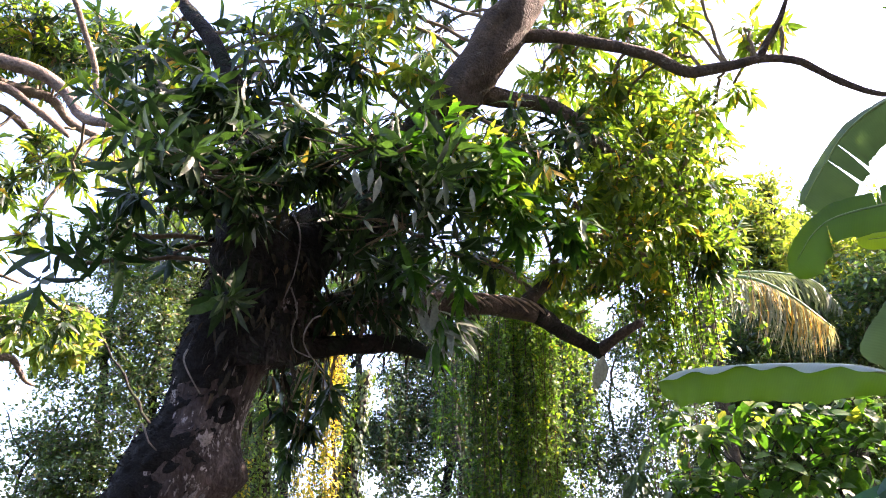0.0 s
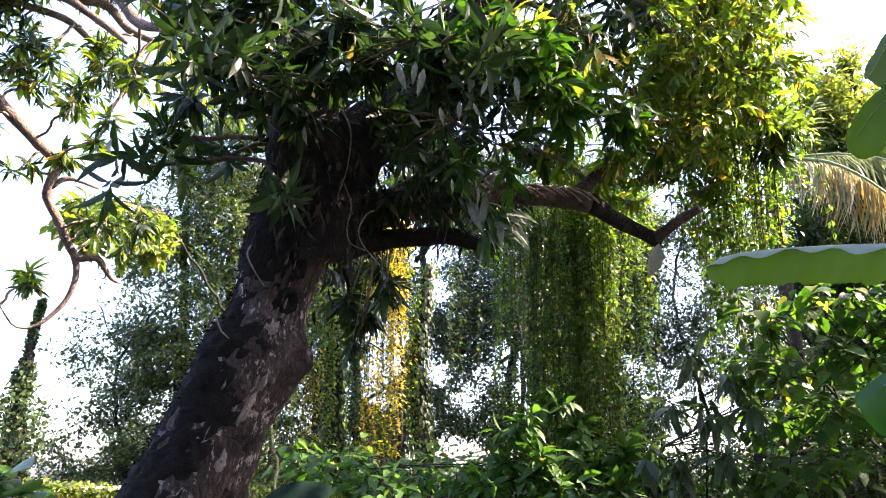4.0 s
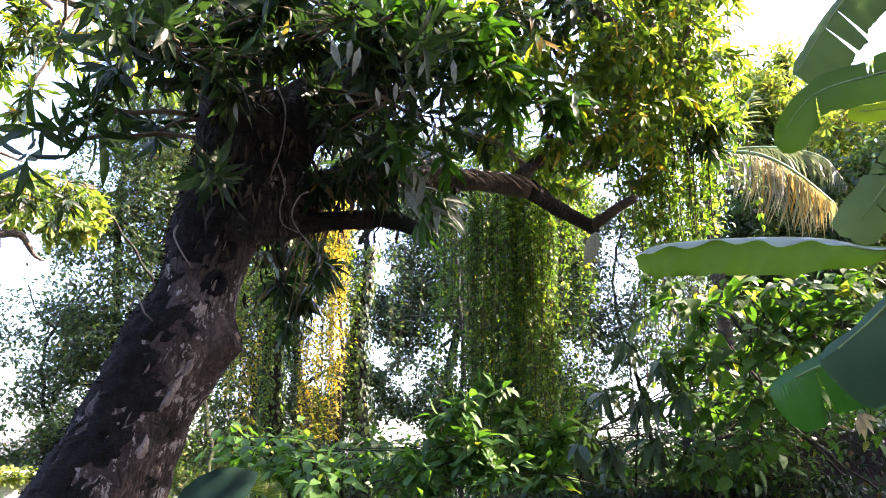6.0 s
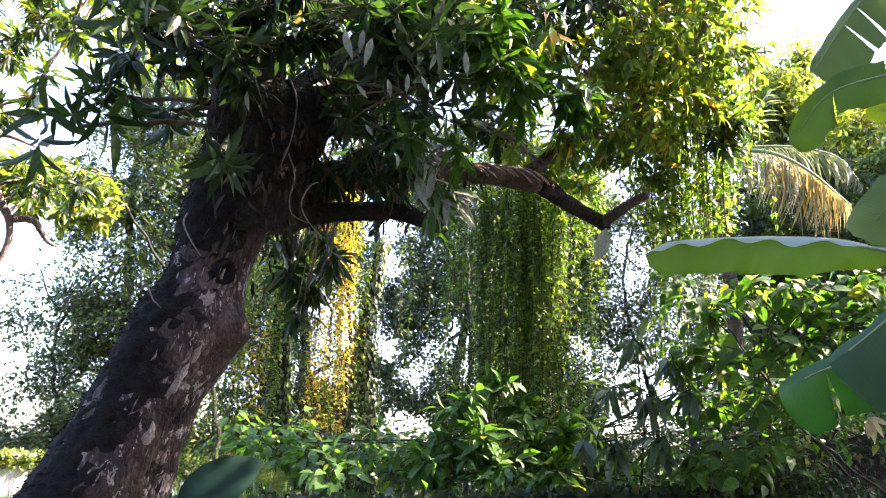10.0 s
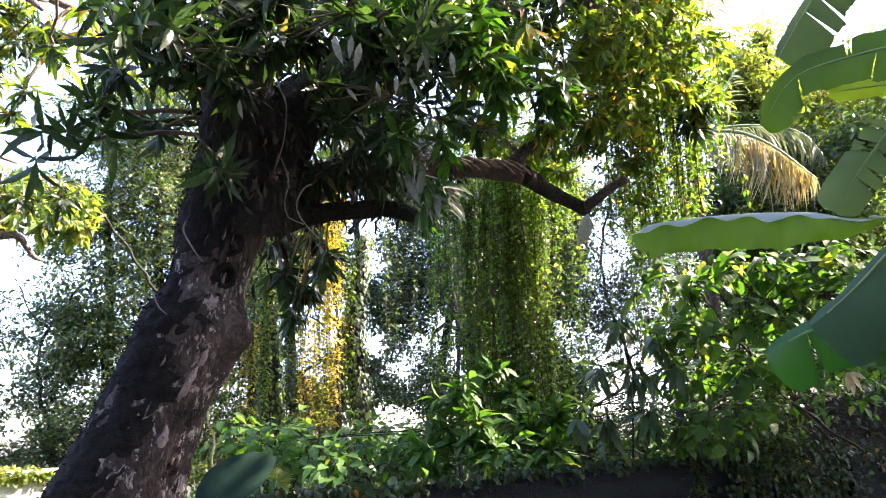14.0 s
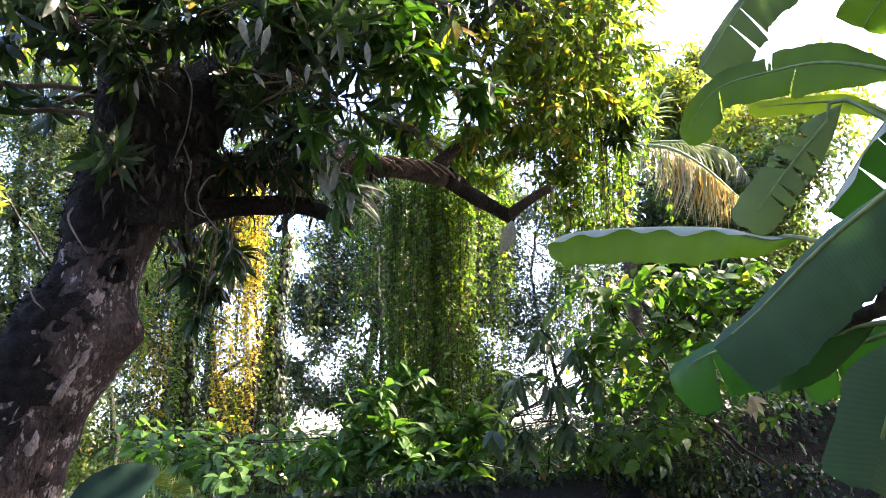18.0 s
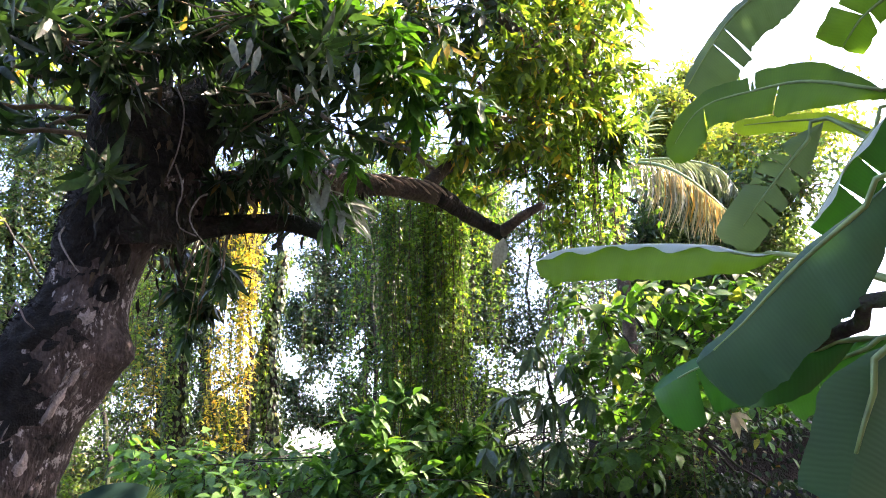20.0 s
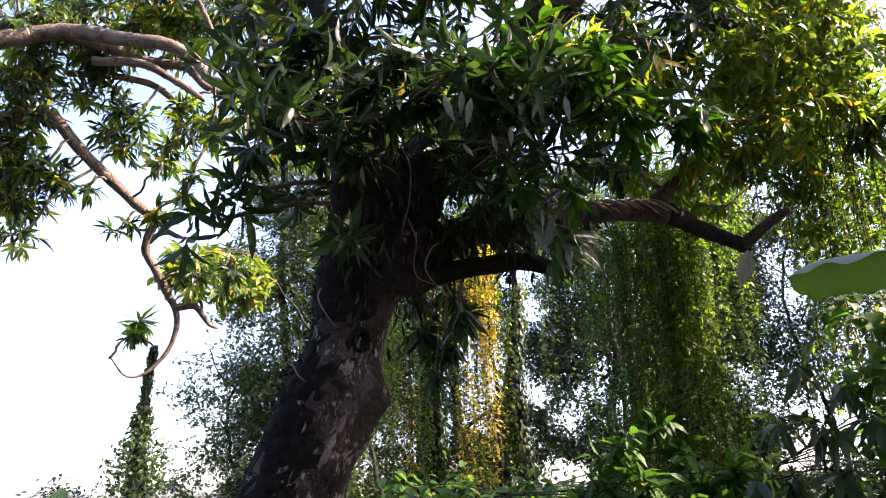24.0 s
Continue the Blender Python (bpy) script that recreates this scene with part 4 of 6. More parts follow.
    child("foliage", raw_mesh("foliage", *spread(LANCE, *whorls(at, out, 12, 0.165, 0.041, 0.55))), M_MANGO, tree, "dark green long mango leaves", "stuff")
    # The right crown takes the leaf copy with sun painted into its colour.
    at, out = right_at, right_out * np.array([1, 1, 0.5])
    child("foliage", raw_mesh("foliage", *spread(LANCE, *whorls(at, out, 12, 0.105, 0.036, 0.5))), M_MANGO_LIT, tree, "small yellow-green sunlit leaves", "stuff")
    at, out = in_clumps(CROWN_FRINGE + CROWN_RIGHT + CROWN_EDGE, 620, 0.4)
    n = len(at)
    child("climber_foliage", raw_mesh("climber_foliage", *spread(OVATE, at, out * 0.4 + RNG.normal(0, 0.5, (n, 3)) + np.array([0, 0, -0.5]), out + np.array([0.2, -0.3, 0.6]), RNG.uniform(0.04, 0.075, n), RNG.uniform(0.028, 0.05, n))), M_VINE, tree, "small yellow-green climber leaves", "stuff")
    green_at, green_out = in_clumps(CROWN_GREEN, 230)
    child("foliage", raw_mesh("foliage", *spread(LANCE, *whorls(green_at, green_out * np.array([1, 1, 0.5]), 9, 0.17, 0.048, 0.3))), M_MANGO_GREEN, tree, "fresh green mango leaves", "stuff")
    # Top and half the middle also carry sunlight in their leaf colour.
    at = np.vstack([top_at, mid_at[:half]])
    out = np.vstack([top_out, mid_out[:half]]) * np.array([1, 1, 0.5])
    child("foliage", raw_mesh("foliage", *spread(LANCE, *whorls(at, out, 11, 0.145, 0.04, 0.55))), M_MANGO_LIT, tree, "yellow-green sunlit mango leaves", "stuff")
    tips = np.vstack([near_at, mid_at, top_at, right_at, high_at])
    child("twig", raw_mesh("twig", *twig_lines(CROWN_LEFT + CROWN_NEAR + CROWN_MID + CROWN_ARM + CROWN_TOP + CROWN_RIGHT + CROWN_HIGH + CROWN_SUN, limbs, tips)), M_TWIG, tree, "", "stuff")


build_mango()


def epiphyte():
    """A tuft of long strap leaves that sits on the lower arm and hangs over its end."""
    t = thing("epiphyte_plant", (-0.13, 3.82, 2.9), "tuft of long pale grey-green strap leaves hanging from the branch", "plant")
    for x, y, z in ((-0.23, 3.50, 3.17), (-0.19, 3.50, 3.09), (-0.14, 3.50, 3.01), (-0.09, 3.50, 2.91), (-0.05, 3.50, 2.96), (-0.12, 3.50, 2.87), (-0.02, 3.50, 3.02)):
        for _ in range(11):
            pale = RNG.uniform() < 0.4
            ang = RNG.normal(0.55, 0.55)
            way = np.array([[math.sin(ang), RNG.normal(-0.15, 0.3), -math.cos(ang) * 0.9]])
            at = np.array([[x, y, z]]) + RNG.normal(0, 0.03, (1, 3))
            size = RNG.uniform(0.1, 0.21)
            child("leaf", raw_mesh("leaf", *spread(LANCE, at, way, np.array([[RNG.normal(0, 0.5), -0.6, 0.8]]), np.array([size]), np.array([size * 0.24]))), M_PALELEAF if pale else M_MANGO_GREEN, t)


epiphyte()


def hanging_shoot():
    """A leafy shoot that hangs below the lower arm, its broad leaves in a whorl."""
    t = thing("hanging_shoot", (-0.70, 3.84, 2.9), "shoot with broad drooping leaves hanging below the branch", "plant")
    end = (-0.73, 3.88, 2.65)
    child("stem", raw_mesh("stem", *tube([(-0.70, 3.84, 2.95, 0.008), (-0.72, 3.86, 2.85, 0.007), (*end, 0.005)], 6, 0.04, 0.1, 12.0)), M_TWIG, t)
    for k in range(13):
        ang = k * 2.4
        way = np.array([[math.cos(ang), math.sin(ang) * 0.6, -0.45 - 0.5 * RNG.uniform()]])
        at = np.array([end]) + np.array([[0, 0, RNG.uniform(-0.02, 0.1)]])
        size = RNG.uniform(0.12, 0.19)
        child("leaf", raw_mesh("leaf", *spread(LANCE, at, way, np.array([[0.2 * math.cos(ang), -0.4, 1.0]]), np.array([size]), np.array([size * 0.36]))), M_MANGO, t)


hanging_shoot()

# ---------------------------------------------------------------- the neighbouring tree, whose limbs reach in
LEFT_HIGH = [
    (-5.30, 3.63, 5.58, 0.072), (-4.75, 4.09, 5.62, 0.061), (-4.40, 4.33, 5.67, 0.057), (-4.10, 4.54, 5.65, 0.054),
    (-3.83, 4.82, 5.61, 0.05), (-3.49, 4.94, 5.56, 0.043), (-3.32, 5.03, 5.37, 0.036), (-3.03, 5.00, 5.20, 0.025),
]
LEFT_HANG = [
    (-5.50, 3.95, 4.63, 0.079), (-4.86, 4.36, 4.90, 0.075), (-4.58, 4.57, 5.03, 0.062), (-4.47, 4.79, 4.86, 0.053),
    (-4.37, 5.00, 4.69, 0.053), (-4.19, 5.28, 4.47, 0.049), (-4.06, 5.47, 4.29, 0.044), (-4.13, 5.52, 4.04, 0.04),
    (-4.05, 5.70, 3.75, 0.04), (-3.96, 5.86, 3.47, 0.03), (-4.01, 5.90, 3.18, 0.024), (-4.17, 5.85, 2.94, 0.017),
    (-4.33, 5.74, 2.87, 0.01), (-4.44, 5.62, 3.04, 0.006),
]
LEFT_HANG_SIDE = [
    (-3.98, 5.83, 3.52, 0.039), (-3.81, 5.93, 3.55, 0.033), (-3.71, 6.05, 3.39, 0.022), (-3.65, 6.10, 3.36, 0.011),
]
LEFT_HOOK = [
    (-4.11, 5.52, 4.10, 0.033), (-3.99, 5.57, 4.20, 0.022), (-3.78, 5.73, 4.16, 0.009),
]
LEFT_THIN = [
    (-4.61, 4.73, 5.56, 0.033), (-4.27, 4.85, 5.55, 0.033), (-3.98, 5.09, 5.56, 0.033), (-3.83, 5.29, 5.46, 0.028),
    (-3.68, 5.46, 5.37, 0.017),
]
LEFT_BACK = [
    (-4.31, 4.11, 5.51, 0.07), (-3.47, 4.22, 5.34, 0.059), (-3.23, 4.28, 5.30, 0.056), (-3.03, 4.35, 5.20, 0.049),
    (-2.78, 4.33, 4.90, 0.042), (-2.35, 4.07, 4.66, 0.028),
]
LEFT_BACK_LOW = [
    (-4.00, 4.38, 5.35, 0.04), (-3.54, 4.39, 5.25, 0.036), (-3.31, 4.51, 5.13, 0.032), (-3.12, 4.59, 5.00, 0.028),
    (-3.02, 4.58, 4.91, 0.016),
]
LEFT_TWIG = [
    (-2.70, 3.49, 5.54, 0.02), (-2.52, 3.81, 5.03, 0.022), (-2.47, 3.89, 4.80, 0.022), (-2.26, 3.86, 4.63, 0.02),
    (-1.89, 3.81, 4.42, 0.015),
]
LEFT_CROWN = [
    (-4.67, 4.15, 5.77, 0.45), (-4.40, 4.45, 5.76, 0.35), (-3.96, 4.85, 5.96, 0.35), (-4.64, 4.48, 5.01, 0.3),
    (-4.72, 4.27, 5.18, 0.35), (-4.31, 4.81, 5.63, 0.3), (-3.66, 5.13, 5.90, 0.3), (-3.34, 5.24, 6.38, 0.4),
    (-4.81, 4.56, 4.63, 0.35),
]
LEFT_CROWN_LOW = [
    (-4.71, 4.44, 5.52, 0.4), (-4.33, 5.12, 5.38, 0.3), (-4.18, 5.17, 4.96, 0.22), (-5.00, 4.75, 4.35, 0.4),
    (-4.71, 4.93, 4.56, 0.2), (-3.97, 5.51, 4.36, 0.15), (-4.13, 6.30, 4.06, 0.28), (-3.97, 6.71, 4.03, 0.25),
    (-4.33, 5.79, 3.29, 0.17), (-4.47, 4.65, 6.24, 0.5), (-3.66, 4.99, 6.20, 0.35), (-4.09, 5.65, 5.12, 0.25),
    (-4.34, 5.30, 4.16, 0.1), (-4.96, 4.16, 4.72, 0.4), (-3.61, 5.57, 5.26, 0.2),
]
LEFT_CROWN_MORE = [
    (-4.25, 5.00, 5.05, 0.22), (-3.98, 5.00, 5.10, 0.20), (-4.53, 4.90, 5.41, 0.25), (-4.87, 4.60, 5.59, 0.28),
    (-4.67, 4.70, 6.06, 0.28), (-3.92, 4.80, 5.91, 0.26), (-3.29, 4.60, 5.67, 0.24), (-3.32, 4.80, 4.80, 0.20),
    (-3.68, 5.00, 4.65, 0.16), (-4.54, 4.50, 4.45, 0.24), (-4.69, 4.50, 4.18, 0.24), (-4.39, 4.60, 4.37, 0.18),
    (-3.98, 5.40, 4.35, 0.14), (-4.38, 4.80, 5.72, 0.25), (-4.56, 4.50, 3.84, 0.20), (-4.27, 4.80, 4.39, 0.12),
    (-4.17, 5.30, 4.22, 0.10), (-4.73, 4.40, 4.70, 0.25), (-2.97, 4.70, 4.64, 0.18), (-3.28, 4.90, 4.41, 0.14),
]
LEFT_CROWN_FAR = [
    (-3.49, 4.49, 5.87, 0.5), (-2.96, 4.71, 6.02, 0.4), (-3.44, 4.88, 5.08, 0.25), (-3.57, 5.23, 4.36, 0.15),
    (-3.72, 5.63, 3.82, 0.3), (-3.49, 5.96, 3.95, 0.3), (-3.13, 4.91, 4.93, 0.25), (-2.68, 5.03, 4.73, 0.2),
]


def build_neighbour():
    foot = (-6.6, 2.6, 0)
    tree = thing("mango_tree", foot, "mango tree with crooked branches in sunlit pale colour reaching over the wall", "tree")
    hub = (-6.1, 2.8, 3.6, 0.2)
    child("trunk", raw_mesh("trunk", *tube([(*foot[:2], -0.1, 0.32), (-6.5, 2.65, 1.5, 0.26), hub, (-5.9, 2.9, 5.4, 0.14), (-5.6, 3.2, 7.0, 0.06)], 20, 0.08, 0.1, 5.0)), M_BARK, tree)
    for rows in (LEFT_HIGH, LEFT_HANG, LEFT_BACK):
        rows.insert(0, ((hub[0] + rows[0][0]) / 2, (hub[1] + rows[0][1]) / 2, (hub[2] + rows[0][2]) / 2 + 0.25, rows[0][3] * 1.15))
        rows.insert(0, hub[:3] + (rows[0][3] * 1.3,))
    for rows in (LEFT_HIGH, LEFT_HANG, LEFT_BACK, LEFT_HANG_SIDE, LEFT_HOOK, LEFT_THIN, LEFT_BACK_LOW, LEFT_TWIG):
        child("branch", raw_mesh("branch", *tube(rows, 12, 0.05, 0.16, 9.0, 0.01)), M_SUNLIT_BRANCH, tree, "crooked branch coloured pale as if sunlit")
    at, out = in_clumps(LEFT_CROWN + LEFT_CROWN_LOW + LEFT_CROWN_FAR + LEFT_CROWN_MORE, 240)
    # Alternate rosettes take the sunlit and the dark copy, light put into colour.
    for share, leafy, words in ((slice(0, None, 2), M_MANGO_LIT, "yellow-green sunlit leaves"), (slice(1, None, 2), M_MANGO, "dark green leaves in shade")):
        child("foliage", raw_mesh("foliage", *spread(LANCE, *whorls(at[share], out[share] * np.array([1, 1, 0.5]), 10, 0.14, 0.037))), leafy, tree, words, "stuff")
    child("twig", raw_mesh("twig", *twig_lines(LEFT_CROWN + LEFT_CROWN_LOW + LEFT_CROWN_FAR + LEFT_CROWN_MORE, [LEFT_HIGH, LEFT_HANG, LEFT_BACK, LEFT_THIN], at)), M_TWIG, tree, "", "stuff")


build_neighbour()

# ---------------------------------------------------------------- trees beyond the wall
BACK_RIGHT = [
    (4.42, 12.00, 3.38, 0.60), (4.78, 11.50, 4.04, 0.70), (5.01, 11.00, 3.40, 0.80), (4.70, 11.50, 2.77, 0.70),
    (5.32, 10.60, 3.84, 0.90), (5.61, 10.60, 3.09, 1.00), (4.29, 12.00, 2.28, 0.50),
]
BACK_FAR_RIGHT = [
    (4.31, 8.83, 6.64, 0.55), (4.68, 8.97, 7.17, 0.4), (4.13, 9.00, 6.48, 0.4), (4.63, 8.46, 5.85, 0.5),
    (4.68, 7.94, 5.59, 0.6), (4.65, 8.84, 6.30, 0.5), (5.01, 7.97, 5.08, 0.8), (4.22, 9.18, 6.05, 0.3),
    (5.36, 7.51, 5.57, 0.9),
]
BACK_GOLD = [
    (-5.57, 8.00, 4.64, 0.24), (-5.23, 8.20, 4.76, 0.26), (-4.87, 8.40, 4.71, 0.26), (-4.61, 8.40, 4.38, 0.20),
    (-5.31, 8.10, 4.42, 0.20), (-4.95, 8.30, 4.38, 0.20), (-5.23, 8.30, 4.99, 0.16), (-5.55, 8.00, 4.91, 0.16),
    (-4.60, 8.50, 4.73, 0.20),
]
BACK_PALM = [
    (3.84, 8.08, 4.92, 0.45), (4.27, 7.89, 4.84, 0.5), (3.55, 8.35, 4.51, 0.45), (4.06, 8.21, 4.24, 0.5),
    (4.44, 7.44, 4.18, 0.6), (4.24, 7.68, 3.74, 0.6), (3.95, 8.39, 3.80, 0.5), (4.69, 7.08, 4.69, 0.7),
    (3.49, 8.54, 3.99, 0.4),
]


def back_tree(feet, clumps, material, label, per_area, size, trunk_radius=0.13, shape=SMALL, category="tree"):
    """A tree seen against the sky: one or more stems, branches to its clumps, leaves with gaps."""
    cs = np.array([c[:3] for c in clumps])
    tree = thing("tree", (feet[0][0], feet[0][1], 0), label, category, "trees beyond the wall")
    limbs = []
    for x, y in feet:
        high = cs[:, 2].max()
        near = cs[np.argmin(np.hypot(cs[:, 0] - x, cs[:, 1] - y) - 0.3 * cs[:, 2])]
        rows = [(x, y, -0.1, trunk_radius * 1.2), (x + RNG.normal(0, 0.1), y, high * 0.35, trunk_radius), (x * 0.6 + near[0] * 0.4, y, high * 0.65, trunk_radius * 0.75), (near[0], near[1], high, trunk_radius * 0.3)]
        limbs.append(rows)
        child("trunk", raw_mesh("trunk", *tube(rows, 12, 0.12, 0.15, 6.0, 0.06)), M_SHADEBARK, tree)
    at, out = in_clumps(clumps, per_area, 0.2)
    n = len(at)
    d = out * 0.3 + RNG.normal(0, 0.8, (n, 3)) + np.array([0, 0, -0.15])
    face = RNG.normal(0, 0.5, (n, 3)) + np.array([0, 0, 1.0])
    child("foliage", raw_mesh("foliage", *spread(shape, at, d, face, RNG.uniform(0.7, 1.3, n) * size, RNG.uniform(0.7, 1.2, n) * size * 0.5)), material, tree, "", "stuff")
    child("twig", raw_mesh("twig", *twig_lines(clumps, limbs, at, 0.05)), M_TWIG, tree, "", "stuff")
    return tree


def grove(feet, xs, ys, zs, sprays, size, material, label, gaps=(), lacy=-0.1, trunk_radius=0.09, grain=0.8):
    """Trees whose crowns run into one another: leafy sprays in uneven masses, with gaps where the sky shows."""
    tree = thing("tree", (feet[0][0], feet[0][1], 0), label, "tree", "trees beyond the wall")
    for x, y in feet:
        rows = [(x, y, -0.1, trunk_radius * 1.2), (x + RNG.normal(0, 0.15), y, zs[1] * 0.35, trunk_radius), (x + RNG.normal(0, 0.3), y, zs[1] * 0.7, trunk_radius * 0.7), (x + RNG.normal(0, 0.4), y, zs[1], trunk_radius * 0.3)]
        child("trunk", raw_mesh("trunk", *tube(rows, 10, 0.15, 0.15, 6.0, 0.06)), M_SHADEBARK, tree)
        for k in range(4):
            z = zs[1] * RNG.uniform(0.35, 0.8)
            out = RNG.choice([-1, 1]) * RNG.uniform(0.5, 1.1)
            child("branch", raw_mesh("branch", *tube([(x, y, z, trunk_radius * 0.45), (x + out * 0.5, y + RNG.normal(0, 0.2), z + 0.35, trunk_radius * 0.3), (x + out, y, z + RNG.uniform(0.4, 0.9), 0.012)], 7, 0.12, 0.1, 6.0, 0.04)), M_SHADEBARK, tree)
    p = np.stack([RNG.uniform(*xs, sprays), RNG.uniform(*ys, sprays), RNG.uniform(*zs, sprays)], -1)
    edge = np.minimum.reduce([(p[:, 0] - xs[0]) / 0.8, (xs[1] - p[:, 0]) / 0.8, (zs[1] - p[:, 2]) / 0.8, np.ones(sprays)]).clip(0, 1)
    keep = []
    for q, e in zip(p, edge):
        v = Vector(q)
        mass = noise.noise(v * grain) + 0.7 * noise.noise(v * grain * 2.6) - (1 - e) * 0.5
        wob = 0.3 * noise.noise(v * 3.1)
        keep.append(mass > lacy and all(math.hypot(q[0] - gx, q[2] - gz) > gr * (1 + wob) for gx, gz, gr in gaps))
    p = p[np.array(keep)]
    n, each = len(p), 9
    way = unit(RNG.normal(0, 1, (n, 3)) * np.array([1, 1, 0.5]) + np.array([0, 0, -0.25]))
    some = np.repeat(np.arange(n), each)
    along = np.tile(np.linspace(0, 1, each), n) * 0.34
    at = p[some] + way[some] * along[:, None] + RNG.normal(0, 0.025, (n * each, 3))
    d = way[some] * 0.6 + RNG.normal(0, 0.7, (n * each, 3))
    face = RNG.normal(0, 0.7, (n * each, 3)) + np.array([0, -0.3, 0.7])
    k = RNG.uniform(0.65, 1.3, n * each)
    child("foliage", raw_mesh("foliage", *spread(SMALL, at, d, face, k * size, k * size * 0.48)), material, tree, "", "stuff")
    s = np.linspace(0, 1, 4)[None, :, None]
    pick = RNG.permutation(n)[: n // 2]
    lines = p[pick][:, None] + way[pick][:, None] * s * 0.34
    child("twig", raw_mesh("twig", *thin_tubes(list(lines), [0.004] * len(pick), 3)), M_TWIG, tree, "", "stuff")


CENTRE_GAPS = [(-1.31, 4.91, 0.39), (-2.36, 3.45, 0.33), (-1.28, 3.45, 0.33), (-0.73, 2.96, 0.33), (-1.15, 1.94, 0.47), (-1.72, 2.03, 0.28), (-0.72, 2.03, 0.38), (0.00, 3.83, 0.27), (0.29, 3.44, 0.21), (-2.92, 2.97, 0.23), (-3.39, 2.68, 0.23), (-2.64, 2.31, 0.23), (-2.12, 4.87, 0.16), (0.72, 5.05, 0.12), (-2.60, 4.25, 0.16), (-1.98, 3.84, 0.14), (-1.59, 4.04, 0.14), (-0.49, 3.44, 0.23), (-3.38, 3.85, 0.16), (-3.22, 4.46, 0.14), (-1.55, 2.68, 0.23)]
RIGHT_GAPS = [(2.85, 5.35, 0.27), (2.79, 6.61, 0.38), (3.00, 4.93, 0.18), (2.57, 3.53, 0.12), (2.30, 3.05, 0.14), (3.13, 2.67, 0.22), (3.69, 2.67, 0.27), (2.64, 2.48, 0.24), (2.71, 2.12, 0.19), (3.37, 2.30, 0.16), (3.84, 2.30, 0.19), (3.53, 2.95, 0.16), (2.95, 2.86, 0.16), (2.39, 2.21, 0.16)]
LEFT_GAPS = [(-6.98, 4.57, 0.5), (-7.25, 4.01, 0.35), (-6.15, 3.46, 0.22), (-6.46, 2.08, 0.3), (-7.28, 6.26, 0.7), (-7.44, 5.55, 0.5), (-5.6, 2.6, 0.2)]
grove([(-3.4, 12.3), (-2.6, 12.5)], (-5.0, -1.9), (11.8, 12.8), (1.2, 7.5), 13000, 0.078, M_FAR, "slender dark tree behind the leaning trunk", CENTRE_GAPS, -0.22)
grove([(-1.7, 12.3), (-0.2, 12.6)], (-2.6, 0.4), (11.8, 12.8), (1.2, 7.5), 15000, 0.078, M_FAR, "group of slender dark trees with sky between leaves", CENTRE_GAPS, -0.25)
grove([(0.7, 12.4), (1.6, 12.2)], (-0.1, 2.6), (11.8, 12.8), (1.2, 7.2), 12500, 0.078, M_FAR, "dark dense tree behind the vines", CENTRE_GAPS + RIGHT_GAPS, -0.28)
grove([(-4.6, 11.3), (-5.4, 11.2)], (-6.4, -3.5), (10.4, 11.6), (1.3, 8.2), 11500, 0.08, M_FARMID, "green tree with small leaves against bright sky", LEFT_GAPS, -0.12, 0.09, 1.3)
grove([(-6.2, 11.0)], (-7.5, -5.1), (10.6, 11.4), (1.55, 4.7), 5600, 0.075, M_FAR, "airy dark tree with fine leaves above the pale wall", LEFT_GAPS, 0.06, 0.035, 1.5)
grove([(3.2, 12.4)], (1.6, 5.2), (11.9, 12.8), (1.2, 6.6), 9000, 0.07, M_FAR, "light feathery tree behind the garden wall", RIGHT_GAPS, -0.42, 0.035)
grove([(4.3, 9.6)], (4.1, 6.6), (9.2, 10.0), (1.5, 7.2), 9500, 0.085, M_FARMID, "tall bushy green tree beside the palm", (), -0.6)
back_tree([(4.8, 11.8), (6.5, 11.5)], BACK_RIGHT, M_FAR, "slender dark tree behind the garden wall", 3800, 0.085, 0.08)
back_tree([(5.2, 9.0)], BACK_FAR_RIGHT, M_FAR_SUNLIT, "tall bushy tree in evening sun", 2600, 0.09, 0.14)
back_tree([(-3.0, 9.6)], BACK_GOLD, M_FAR_SUNLIT, "yellow-green tree in low sun", 2300, 0.19, 0.035, LANCE)
back_tree([(4.6, 8.8)], BACK_PALM, M_FAR, "dark tree behind the palm", 4200, 0.09, 0.08)
# unseen tree added outside the view, towards the sun, to cast shade
SHADE_TREE_LOW = [(5.6, 0.4, 5.6, 1.2), (5.6, 2.0, 5.4, 1.1), (5.9, 3.4, 5.3, 1.0), (6.4, -1.0, 6.0, 1.4), (7.2, 0.8, 7.0, 1.5), (7.4, 2.6, 6.9, 1.3), (7.4, 4.0, 5.2, 1.3), (9.6, 4.0, 4.0, 1.8), (9.6, 1.0, 3.4, 1.8), (9.6, -2.6, 4.4, 1.6), (4.6, 0.8, 6.6, 0.9), (3.7, 0.6, 5.8, 0.8), (4.4, 1.8, 6.2, 0.9)]
SHADE_TREE_HIGH = [(5.2, 2.8, 5.2, 0.8), (5.3, 4.3, 5.6, 0.8), (6.1, 4.6, 6.3, 0.8), (4.8, 3.2, 5.7, 0.9), (4.5, 2.5, 6.3, 0.8), (5.6, 3.4, 6.6, 1.0), (6.6, 4.4, 6.3, 0.8), (6.6, 5.8, 4.8, 1.0), (7.8, 6.2, 5.6, 1.2), (8.4, 6.6, 3.6, 1.3), (7.6, 7.2, 4.2, 1.2), (9.0, 7.6, 5.6, 1.3), (7.2, 6.4, 3.4, 0.9), (8.8, 8.4, 4.6, 1.2)]
